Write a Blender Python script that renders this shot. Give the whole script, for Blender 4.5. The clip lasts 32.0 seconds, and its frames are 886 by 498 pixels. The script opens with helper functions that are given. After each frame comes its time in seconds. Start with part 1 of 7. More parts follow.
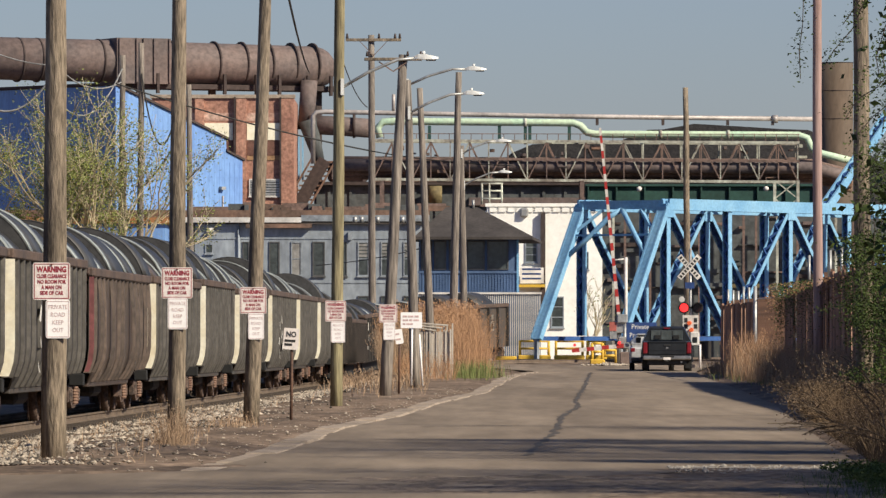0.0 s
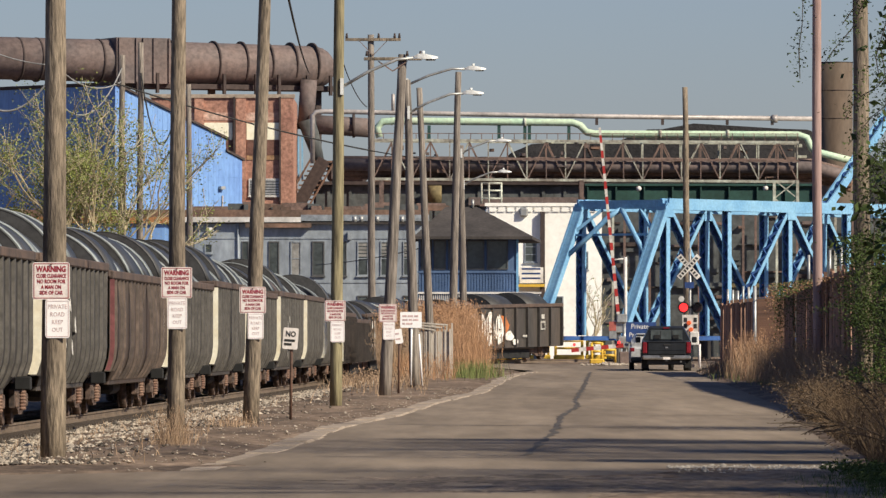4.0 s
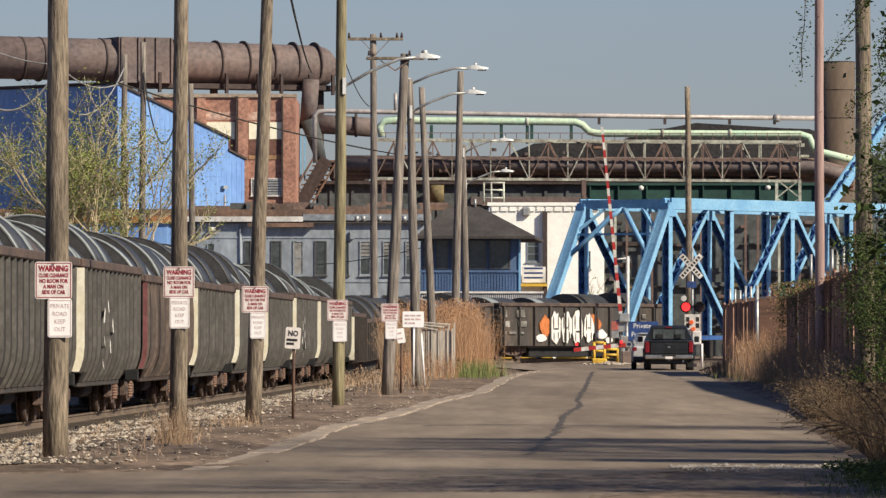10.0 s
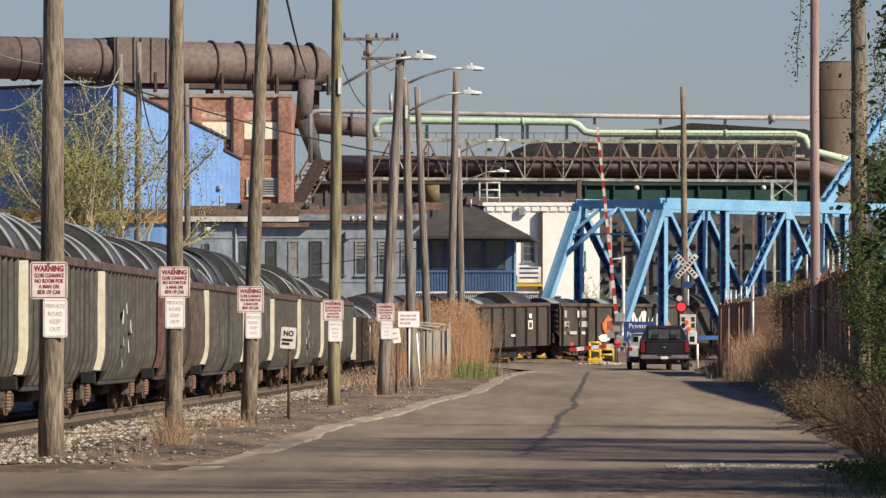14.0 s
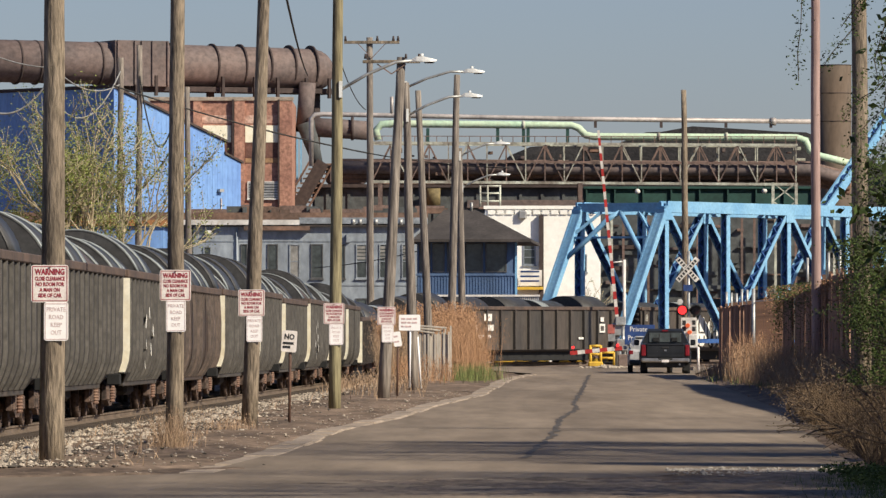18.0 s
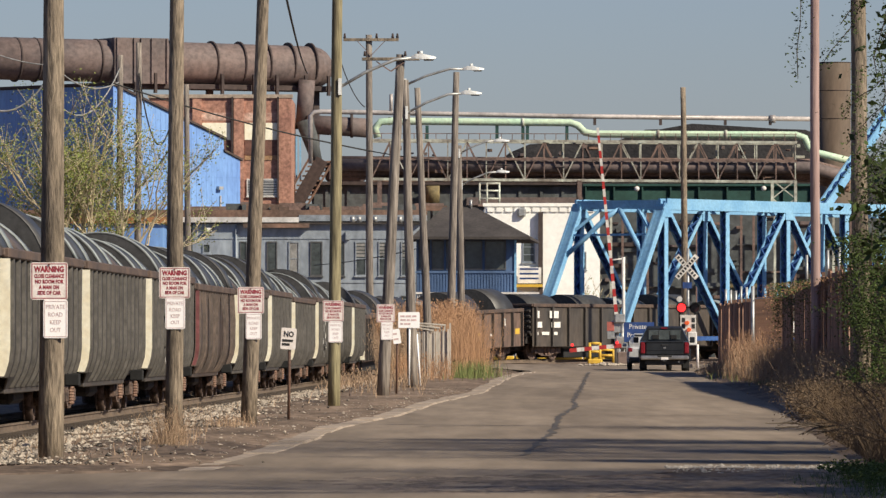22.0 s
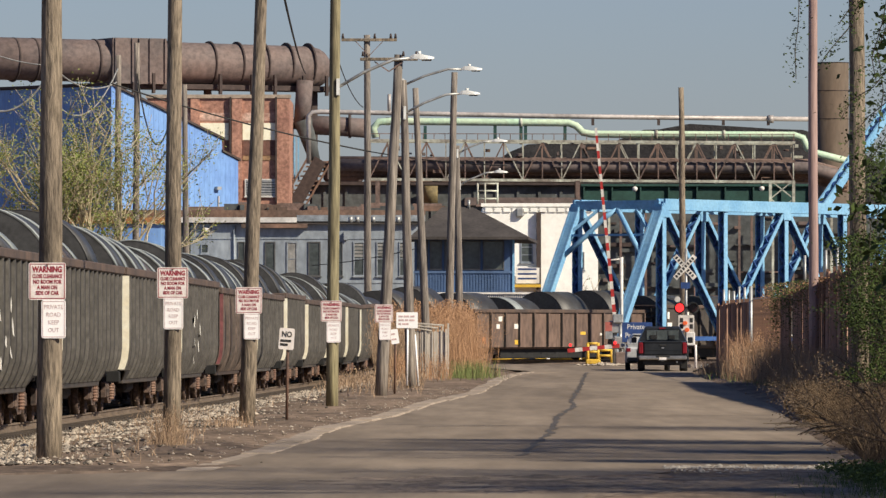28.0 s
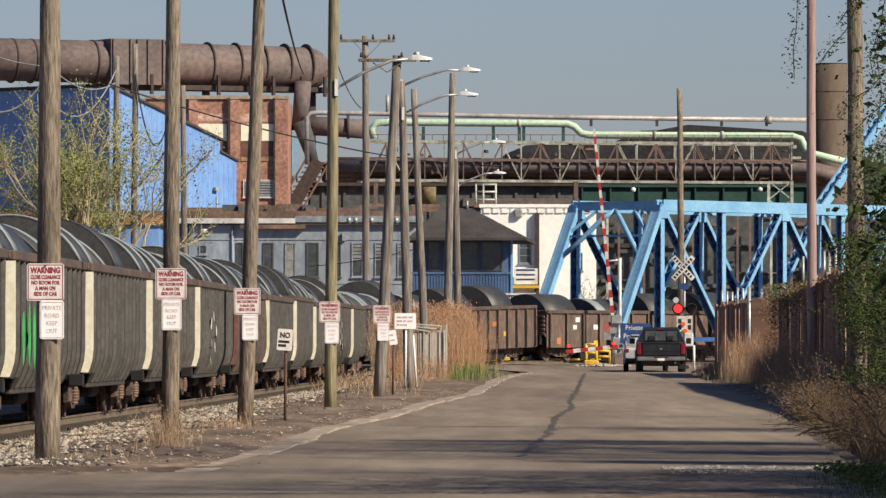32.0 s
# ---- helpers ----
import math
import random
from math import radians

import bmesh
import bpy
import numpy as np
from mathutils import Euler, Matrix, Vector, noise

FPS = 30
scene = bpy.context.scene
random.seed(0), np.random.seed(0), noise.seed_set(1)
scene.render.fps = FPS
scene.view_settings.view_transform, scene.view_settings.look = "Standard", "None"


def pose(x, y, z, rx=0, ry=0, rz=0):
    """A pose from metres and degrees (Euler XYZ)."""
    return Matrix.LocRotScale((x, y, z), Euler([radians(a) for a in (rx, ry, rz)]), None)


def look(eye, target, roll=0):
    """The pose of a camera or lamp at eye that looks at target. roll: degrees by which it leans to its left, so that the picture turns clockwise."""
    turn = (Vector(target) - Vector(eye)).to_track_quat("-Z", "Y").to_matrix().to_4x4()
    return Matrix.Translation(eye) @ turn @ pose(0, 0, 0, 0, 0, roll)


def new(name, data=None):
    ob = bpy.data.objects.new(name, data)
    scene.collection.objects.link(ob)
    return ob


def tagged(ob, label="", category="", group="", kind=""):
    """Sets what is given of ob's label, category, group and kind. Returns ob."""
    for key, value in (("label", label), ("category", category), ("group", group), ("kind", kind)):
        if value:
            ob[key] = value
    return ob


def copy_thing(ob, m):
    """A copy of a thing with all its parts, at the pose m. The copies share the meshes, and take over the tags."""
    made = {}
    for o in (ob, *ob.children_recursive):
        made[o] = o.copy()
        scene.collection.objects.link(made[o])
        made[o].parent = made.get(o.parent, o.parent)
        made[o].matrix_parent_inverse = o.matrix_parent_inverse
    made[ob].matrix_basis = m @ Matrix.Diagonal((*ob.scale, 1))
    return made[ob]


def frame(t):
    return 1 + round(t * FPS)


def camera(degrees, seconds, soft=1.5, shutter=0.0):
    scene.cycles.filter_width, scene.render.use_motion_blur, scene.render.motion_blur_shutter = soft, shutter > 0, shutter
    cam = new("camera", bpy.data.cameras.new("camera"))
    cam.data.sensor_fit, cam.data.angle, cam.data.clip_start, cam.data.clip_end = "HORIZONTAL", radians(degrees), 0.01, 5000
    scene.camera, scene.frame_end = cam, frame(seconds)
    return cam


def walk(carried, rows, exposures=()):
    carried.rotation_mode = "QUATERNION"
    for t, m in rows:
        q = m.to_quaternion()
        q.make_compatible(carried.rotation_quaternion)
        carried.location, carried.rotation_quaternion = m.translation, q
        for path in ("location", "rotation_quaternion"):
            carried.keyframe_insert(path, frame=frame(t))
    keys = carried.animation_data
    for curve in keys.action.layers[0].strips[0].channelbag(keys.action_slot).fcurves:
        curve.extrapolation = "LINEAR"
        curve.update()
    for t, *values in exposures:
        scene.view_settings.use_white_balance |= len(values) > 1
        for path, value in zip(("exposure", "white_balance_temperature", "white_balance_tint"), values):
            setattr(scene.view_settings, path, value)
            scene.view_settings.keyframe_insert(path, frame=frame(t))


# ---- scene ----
cam = camera(2 * math.degrees(math.atan(784 / 12500)), 32.0, soft=1.4)
EYE_Z = 1.45
# the tripod's small sway: seconds, pitch and yaw in degrees
SWAY = [
    (0, 90.7563, 0.0000),
    (0.5, 90.7563, 0.0000),
    (1, 90.7563, 0.0000),
    (1.5, 90.7563, 0.0000),
    (2, 90.7563, 0.0000),
    (2.5, 90.7563, 0.0000),
    (3, 90.7563, 0.0000),
    (3.5, 90.7535, -0.0014),
    (5.5, 90.7548, -0.0070),
    (6, 90.7493, -0.0070),
    (6.5, 90.7493, -0.0084),
    (7, 90.7563, -0.0014),
    (7.5, 90.7493, -0.0169),
    (8, 90.7507, -0.0140),
    (8.5, 90.7521, -0.0084),
    (9, 90.7549, -0.0126),
    (9.5, 90.7563, -0.0070),
    (10, 90.7493, 0.0155),
    (10.5, 90.7507, 0.0000),
    (11, 90.7423, 0.0000),
    (11.5, 90.7366, 0.0000),
    (12, 90.7493, -0.0070),
    (12.5, 90.7423, -0.0112),
    (13, 90.7563, -0.0140),
    (13.5, 90.7437, -0.0140),
    (14, 90.7493, -0.0211),
    (14.5, 90.7478, -0.0211),
    (16.5, 90.7520, -0.0028),
    (17, 90.7563, -0.0211),
    (17.5, 90.7563, -0.0211),
    (18, 90.7760, -0.0140),
    (18.5, 90.7689, -0.0070),
    (19, 90.7634, -0.0281),
    (19.5, 90.7479, -0.0491),
    (20, 90.7493, -0.0561),
    (20.5, 90.7423, -0.0281),
    (21, 90.7493, -0.0140),
    (21.5, 90.7493, 0.0000),
    (22, 90.7549, -0.0196),
    (22.5, 90.7634, -0.0350),
    (23, 90.7703, -0.0281),
    (23.5, 90.7634, -0.0211),
    (24, 90.7563, -0.0211),
    (24.5, 90.7745, -0.0211),
    (25, 90.7648, -0.0211),
    (25.5, 90.7634, -0.0211),
    (27.5, 90.7563, -0.0211),
    (28, 90.7563, -0.0350),
    (28.5, 90.7563, -0.0561),
    (29, 90.7703, -0.0898),
    (29.5, 90.7675, -0.0771),
    (30, 90.7563, -0.0771),
    (30.5, 90.7563, -0.0814),
    (31, 90.7703, -0.0771),
    (31.5, 90.7703, -0.0633),
    (32, 90.7634, -0.0491),
]
walk(cam, [(t, pose(0, 0, EYE_Z, p, 0, w)) for t, p, w in SWAY])

# ---- light ----
SUN_EL, SUN_AZ = 36.0, 125.0   # azimuth clockwise from +Y, so the sun stands behind the camera and to its right
world = bpy.data.worlds.new("sky")
scene.world = world
world.use_nodes = True
wn = world.node_tree.nodes
sky = wn.new("ShaderNodeTexSky")
sky.sky_type, sky.sun_disc = "NISHITA", False
sky.sun_elevation, sky.sun_rotation = radians(SUN_EL), radians(SUN_AZ)
sky.air_density, sky.dust_density, sky.ozone_density = 1.0, 0.6, 4.0
wn["Background"].inputs["Strength"].default_value = 0.085
haze = wn.new("ShaderNodeMix")   # a slightly grey, hazy afternoon
haze.data_type, haze.blend_type = "RGBA", "MULTIPLY"
haze.inputs["Factor"].default_value = 1.0
haze.inputs["B"].default_value = (0.645, 0.635, 0.775, 1)
world.node_tree.links.new(sky.outputs["Color"], haze.inputs["A"])
world.node_tree.links.new(haze.outputs["Result"], wn["Background"].inputs["Color"])
sun = new("sun", bpy.data.lights.new("sun", "SUN"))
sun.data.energy, sun.data.angle, sun.data.color = 4.9, radians(1.5), (1.0, 0.902, 0.728)
_e, _a = radians(SUN_EL), radians(SUN_AZ)
sun.matrix_world = look((0, 0, 60), (-math.cos(_e) * math.sin(_a), -math.cos(_e) * math.cos(_a), 60 - math.sin(_e)))
scene.view_settings.exposure = 0.35

# ---- materials ----
MATS = {}


def mat(name, col, rough=0.8, metal=0.0, var=0.25, scale=3.0, fine=40.0, bump=0.15, dark=None, stain=0.0,
        stretch=(1, 1, 1), rand=0.0, spec=0.4, dist=0.01, emit=None):
    """A surface with two scales of variation: a broad patchiness towards `dark`, and a fine grain with relief."""
    if name in MATS:
        return MATS[name]
    m = bpy.data.materials.new(name)
    m.use_nodes = True
    nt = m.node_tree
    N, L = nt.nodes, nt.links
    b = N["Principled BSDF"]
    b.inputs["Roughness"].default_value, b.inputs["Metallic"].default_value = rough, metal
    b.inputs["Specular IOR Level"].default_value = spec
    tc = N.new("ShaderNodeTexCoord")
    mp = N.new("ShaderNodeMapping")
    mp.inputs["Scale"].default_value = stretch
    L.new(tc.outputs["Object"], mp.inputs["Vector"])
    n1, n2 = N.new("ShaderNodeTexNoise"), N.new("ShaderNodeTexNoise")
    for n, s, d in ((n1, scale, 6.0), (n2, fine, 4.0)):
        n.inputs["Scale"].default_value, n.inputs["Detail"].default_value, n.inputs["Roughness"].default_value = s, d, 0.62
        L.new(mp.outputs["Vector"], n.inputs["Vector"])
    r1 = N.new("ShaderNodeValToRGB")
    r1.color_ramp.elements[0].position, r1.color_ramp.elements[1].position = 0.35 - 0.1 * stain, 0.66 - 0.16 * stain
    dk = dark or tuple(c * 0.55 for c in col)
    r1.color_ramp.elements[0].color, r1.color_ramp.elements[1].color = (*dk, 1), (*col, 1)
    L.new(n1.outputs["Fac"], r1.inputs["Fac"])
    mx = N.new("ShaderNodeMix")
    mx.data_type, mx.blend_type = "RGBA", "MULTIPLY"
    mx.inputs["Factor"].default_value = 1.0
    r2 = N.new("ShaderNodeMapRange")
    r2.inputs["To Min"].default_value, r2.inputs["To Max"].default_value = 1 - var, 1 + var
    r2.inputs["From Min"].default_value, r2.inputs["From Max"].default_value = 0.3, 0.7
    L.new(n2.outputs["Fac"], r2.inputs["Value"])
    L.new(r1.outputs["Color"], mx.inputs["A"])
    L.new(r2.outputs["Result"], mx.inputs["B"])
    out = mx.outputs["Result"]
    if rand:
        oi = N.new("ShaderNodeObjectInfo")
        r3 = N.new("ShaderNodeMapRange")
        r3.inputs["To Min"].default_value, r3.inputs["To Max"].default_value = 1 - rand, 1 + rand
        L.new(oi.outputs["Random"], r3.inputs["Value"])
        m2 = N.new("ShaderNodeMix")
        m2.data_type, m2.blend_type = "RGBA", "MULTIPLY"
        m2.inputs["Factor"].default_value = 1.0
        L.new(out, m2.inputs["A"])
        L.new(r3.outputs["Result"], m2.inputs["B"])
        out = m2.outputs["Result"]
    L.new(out, b.inputs["Base Color"])
    if bump:
        bp = N.new("ShaderNodeBump")
        bp.inputs["Strength"].default_value, bp.inputs["Distance"].default_value = bump, dist
        L.new(n2.outputs["Fac"], bp.inputs["Height"])
        L.new(bp.outputs["Normal"], b.inputs["Normal"])
    if emit:
        b.inputs["Emission Color"].default_value, b.inputs["Emission Strength"].default_value = (*emit[0], 1), emit[1]
    MATS[name] = m
    return m


M_asphalt = mat("asphalt", (0.275, 0.219, 0.164), 0.9, var=0.2, scale=0.3, fine=1.6, dark=(0.165, 0.131, 0.1), bump=0.25, dist=0.03, stretch=(0.9, 0.07, 1), spec=0.12)
M_patch = mat("tar_crack", (0.105, 0.088, 0.072), 0.8, var=0.25, scale=2, fine=9)
M_dirt = mat("verge_dirt", (0.25, 0.182, 0.132), 0.95, var=0.45, scale=0.6, fine=5, dark=(0.1, 0.074, 0.056), bump=0.5, dist=0.03, stretch=(1, 0.3, 1), spec=0.1)
M_concrete = mat("kerb_concrete", (0.35, 0.28, 0.215), 0.95, var=0.25, scale=0.8, fine=7, dark=(0.24, 0.19, 0.145), rand=0.12)
M_gravel = mat("gravel_stone", (0.4, 0.36, 0.31), 0.95, var=0.2, scale=5, fine=30, rand=0.0)
M_pole = mat("weathered_pole_wood", (0.27, 0.215, 0.155), 0.9, var=0.6, scale=3.0, fine=26, dark=(0.11, 0.088, 0.066), stretch=(1, 1, 0.16), bump=0.9, dist=0.03)
M_pole_grey = mat("grey_pole_wood", (0.25, 0.215, 0.18), 0.9, var=0.55, scale=2.5, fine=20, dark=(0.13, 0.11, 0.095), stretch=(1, 1, 0.07), bump=0.7, dist=0.02)
M_pole_green = mat("treated_pole_wood", (0.28, 0.245, 0.14), 0.9, var=0.5, scale=2.5, fine=20, dark=(0.15, 0.125, 0.075), stretch=(1, 1, 0.07), bump=0.7, dist=0.02)
M_pole_pink = mat("pinkish_pole_wood", (0.42, 0.3, 0.27), 0.9, var=0.3, scale=2.0, fine=14, dark=(0.27, 0.18, 0.16), stretch=(1, 1, 0.07), bump=0.5, dist=0.02)
M_sign_white = mat("sign_white_enamel", (0.97, 0.95, 0.93), 0.4, var=0.03, scale=4, fine=30, dark=(0.92, 0.89, 0.86), bump=0.02)
M_sign_dirty = mat("sign_weathered_enamel", (0.85, 0.79, 0.74), 0.5, var=0.08, scale=6, fine=30, dark=(0.66, 0.59, 0.54), bump=0.02)
M_red = mat("sign_red_paint", (0.4, 0.045, 0.065), 0.5, var=0.15, scale=5, fine=40, bump=0.02)
M_redline = mat("faded_red_ink", (0.76, 0.55, 0.53), 0.55, var=0.1, scale=8, fine=40, bump=0.0)
M_blackink = mat("black_ink", (0.03, 0.03, 0.03), 0.6, bump=0.0)
M_steel_rust = mat("rusty_steel", (0.2, 0.105, 0.065), 0.85, metal=0.1, var=0.35, scale=1.2, fine=14, dark=(0.08, 0.05, 0.04), bump=0.4)
M_galv = mat("galvanised_steel", (0.5, 0.5, 0.48), 0.5, metal=0.6, var=0.12, scale=3, fine=25, bump=0.05)
M_rail = mat("rail_steel", (0.2, 0.15, 0.11), 0.7, metal=0.1, var=0.3, scale=1, fine=9, bump=0.1)
M_tie = mat("creosote_timber", (0.09, 0.07, 0.055), 0.9, var=0.35, scale=2, fine=12, stretch=(0.2, 1, 1), bump=0.6, rand=0.25)
M_car_black = mat("black_car_paint", (0.05, 0.046, 0.042), 0.5, var=0.3, scale=0.9, fine=7, dark=(0.085, 0.068, 0.055), bump=0.12, dist=0.02, stretch=(1, 1, 0.3))
M_car_brown = mat("brown_car_paint", (0.06, 0.04, 0.03), 0.6, var=0.3, scale=0.9, fine=7, dark=(0.07, 0.054, 0.045), bump=0.15, dist=0.02, stretch=(1, 1, 0.3))
M_car_low = mat("rust_stained_paint", (0.165, 0.108, 0.082), 0.7, var=0.4, scale=0.7, fine=4, dark=(0.085, 0.062, 0.051), bump=0.15, dist=0.02, stretch=(1, 1, 0.4))
M_car_grey = mat("grey_car_paint", (0.1, 0.09, 0.08), 0.55, var=0.25, scale=0.9, fine=7, dark=(0.05, 0.043, 0.036), bump=0.12, dist=0.02, stretch=(1, 1, 0.3))
M_car_rim = mat("rusted_top_chord", (0.12, 0.08, 0.06), 0.8, var=0.3, scale=1.2, fine=10, dark=(0.06, 0.045, 0.04))
M_bogie = mat("bogie_rust", (0.15, 0.098, 0.075), 0.85, var=0.45, scale=3.5, fine=14, dark=(0.04, 0.03, 0.026), bump=0.4)
M_spring = mat("rusted_spring", (0.22, 0.14, 0.1), 0.85, var=0.4, scale=4, fine=14, dark=(0.13, 0.07, 0.05), bump=0.3)
# grime below the wagons, and the shade painted between and beside their posts
M_under = mat("grime_and_groove_shade", (0.035, 0.03, 0.027), 0.85, var=0.3, scale=3, fine=18)
M_cream = mat("cream_end_paint", (0.9, 0.86, 0.7), 0.55, var=0.1, scale=2, fine=12, dark=(0.75, 0.66, 0.47), bump=0.05)
# posts lighter than the walls: light on the ridges is put into the colour
M_post_black = mat("lit_post_face", (0.098, 0.089, 0.077), 0.6, var=0.35, scale=1.1, fine=7, dark=(0.06, 0.054, 0.047), bump=0.15)
M_post_brown = mat("lit_rusty_post_face", (0.115, 0.083, 0.065), 0.7, var=0.4, scale=1.1, fine=7, dark=(0.06, 0.046, 0.038), bump=0.15)
M_hood = mat("dark_cover_steel", (0.07, 0.068, 0.065), 0.5, metal=0.15, var=0.25, scale=1.3, fine=9, dark=(0.04, 0.037, 0.034), bump=0.1)
M_hood_light = mat("worn_cover_rim", (0.31, 0.335, 0.325), 0.55, metal=0.1, var=0.2, scale=1.3, fine=9, bump=0.1)
M_hood_brown = mat("brown_cover_steel", (0.11, 0.085, 0.07), 0.55, metal=0.2, var=0.25, scale=1.3, fine=9, bump=0.1)
M_letter = mat("white_car_lettering", (0.78, 0.76, 0.7), 0.6, var=0.1, scale=6, fine=30, dark=(0.64, 0.61, 0.55), bump=0.0)
M_orange = mat("orange_spray_paint", (0.62, 0.2, 0.06), 0.6, var=0.1, scale=6, bump=0.0)
M_yellow = mat("yellow_safety_paint", (0.72, 0.46, 0.05), 0.5, var=0.12, scale=4, fine=20, dark=(0.55, 0.33, 0.05), bump=0.05)
M_gate_red = mat("gate_red_stripe", (0.5, 0.04, 0.035), 0.5, var=0.1, bump=0.0)
M_gate_white = mat("gate_white_stripe", (0.74, 0.7, 0.64), 0.5, var=0.1, bump=0.0)
M_lamp_red = mat("lit_red_lens", (0.5, 0.02, 0.02), 0.3, emit=((1.0, 0.03, 0.03), 1.6), bump=0.0)
M_lamp_off = mat("dark_lens", (0.03, 0.012, 0.012), 0.25, bump=0.0)
M_bridge = mat("bridge_blue_paint", (0.23, 0.43, 0.6), 0.6, var=0.16, scale=0.8, fine=8, dark=(0.16, 0.34, 0.53), bump=0.08, spec=0.15)
# shaded copy of the bridge blue: the lattice's shade is put into the colour
M_bridge_shade = mat("bridge_shade_navy", (0.05, 0.115, 0.29), 0.7, var=0.2, scale=0.8, fine=8, dark=(0.03, 0.07, 0.2), bump=0.08, spec=0.1)
M_blue = mat("blue_cladding", (0.19, 0.345, 0.62), 0.55, var=0.12, scale=0.25, fine=4, dark=(0.13, 0.25, 0.55), bump=0.05, stretch=(1, 1, 0.3))
M_blue_dark = mat("navy_siding", (0.1, 0.165, 0.29), 0.6, var=0.12, scale=0.5, fine=5, bump=0.05, stretch=(1, 1, 0.3))
M_brick = mat("red_brick_wall", (0.44, 0.235, 0.165), 0.9, var=0.38, scale=0.5, fine=4, dark=(0.27, 0.135, 0.1), bump=0.3)
# whitewash toned down to blue-grey: the wall's shade is put into the colour
M_whitewall = mat("shaded_whitewash", (0.3, 0.335, 0.365), 0.85, var=0.2, scale=0.5, fine=3, dark=(0.19, 0.215, 0.245), bump=0.1, stretch=(1, 1, 0.5))
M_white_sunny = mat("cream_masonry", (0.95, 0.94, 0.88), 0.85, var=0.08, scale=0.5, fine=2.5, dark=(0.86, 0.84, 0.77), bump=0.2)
M_trim = mat("white_trim", (0.78, 0.75, 0.7), 0.7, var=0.1, scale=1, fine=10, bump=0.05)
M_glass = mat("dark_window_glass", (0.075, 0.088, 0.088), 0.12, var=0.3, scale=0.8, fine=4, bump=0.03, spec=0.6)
M_roof_dark = mat("dark_shingles", (0.07, 0.06, 0.055), 0.9, var=0.25, scale=0.6, fine=6, bump=0.3)
M_roof_rust = mat("rusty_roofing", (0.22, 0.13, 0.09), 0.9, var=0.35, scale=0.4, fine=4, dark=(0.1, 0.07, 0.055))
M_duct = mat("rusty_duct_plate", (0.178, 0.128, 0.112), 0.75, metal=0.1, var=0.3, scale=0.35, fine=3, dark=(0.112, 0.092, 0.088), bump=0.15, dist=0.04)
M_duct_ring = mat("dark_duct_ring", (0.07, 0.05, 0.045), 0.8, var=0.2)
M_truss = mat("rusty_gantry_steel", (0.215, 0.14, 0.112), 0.85, var=0.4, scale=0.5, fine=5, dark=(0.1, 0.072, 0.062))
M_truss_pale = mat("pale_gantry_paint", (0.5, 0.52, 0.43), 0.75, var=0.3, scale=0.5, fine=4, dark=(0.2, 0.17, 0.14))
M_green = mat("pale_green_pipe_paint", (0.4, 0.56, 0.4), 0.6, var=0.2, scale=0.5, fine=4, dark=(0.5, 0.58, 0.42))
M_greypipe = mat("silver_pipe_paint", (0.5, 0.45, 0.42), 0.5, metal=0.2, var=0.15, scale=0.5, fine=4)
M_greenbeam = mat("dark_green_girder", (0.028, 0.085, 0.072), 0.7, var=0.2, scale=0.4, fine=4)
M_coal = mat("coal_heap", (0.022, 0.02, 0.02), 0.95, var=0.4, scale=0.3, fine=2, bump=1.0, dist=0.3)
M_dusk = mat("dark_mill_shed", (0.105, 0.113, 0.113), 0.9, var=0.3, scale=0.25, fine=2)
M_fence = mat("rusty_corrugated_sheet", (0.42, 0.24, 0.165), 0.85, var=0.35, scale=0.9, fine=6, dark=(0.18, 0.115, 0.085), bump=0.2, rand=0.25, stretch=(1, 1, 0.4))
M_leaf = mat("spring_leaf", (0.075, 0.105, 0.028), 0.7, var=0.35, scale=1.5, fine=9, dark=(0.04, 0.06, 0.018), rand=0.2, spec=0.15)
M_leaf_pale = mat("pale_bud_leaf", (0.27, 0.29, 0.08), 0.7, var=0.35, scale=0.8, fine=5, dark=(0.13, 0.165, 0.05), spec=0.15)
M_bark = mat("pale_bark", (0.5, 0.43, 0.29), 0.9, var=0.25, scale=4, fine=20, dark=(0.36, 0.29, 0.18))
M_twig = mat("dark_twig", (0.1, 0.075, 0.055), 0.9, var=0.3, scale=4, fine=20)
M_reed = mat("dry_reed", (0.5, 0.285, 0.15), 0.9, var=0.35, scale=0.9, fine=6, dark=(0.32, 0.185, 0.105))
M_drygrass = mat("dry_grass", (0.43, 0.3, 0.19), 0.9, var=0.35, scale=1.5, fine=8, dark=(0.28, 0.19, 0.125))
M_grass = mat("fresh_grass", (0.18, 0.225, 0.065), 0.8, var=0.35, scale=1.2, fine=8, dark=(0.13, 0.135, 0.05))
M_truck = mat("dark_truck_paint", (0.025, 0.027, 0.03), 0.3, var=0.1, scale=2, fine=20, bump=0.0)
M_suv = mat("silver_car_paint", (0.55, 0.55, 0.55), 0.3, var=0.05, bump=0.0)
M_tyre = mat("tyre_rubber", (0.02, 0.02, 0.02), 0.85, bump=0.1)
M_chrome = mat("dull_chrome", (0.55, 0.53, 0.5), 0.3, metal=0.8, bump=0.0)
M_tail = mat("red_tail_lens", (0.2, 0.012, 0.02), 0.3, emit=((1, 0.05, 0.04), 0.02), bump=0.0)
M_bluesign = mat("blue_sign_enamel", (0.03, 0.07, 0.22), 0.5, var=0.1, bump=0.0)
M_lamp = mat("pale_lamp_paint", (0.74, 0.74, 0.71), 0.5, var=0.1, scale=3, fine=25, dark=(0.6, 0.6, 0.57), bump=0.03)
M_cable = mat("cable_rubber", (0.035, 0.033, 0.03), 0.7, bump=0.0)
M_cable_pale = mat("pale_cable", (0.3, 0.3, 0.29), 0.6, bump=0.0)


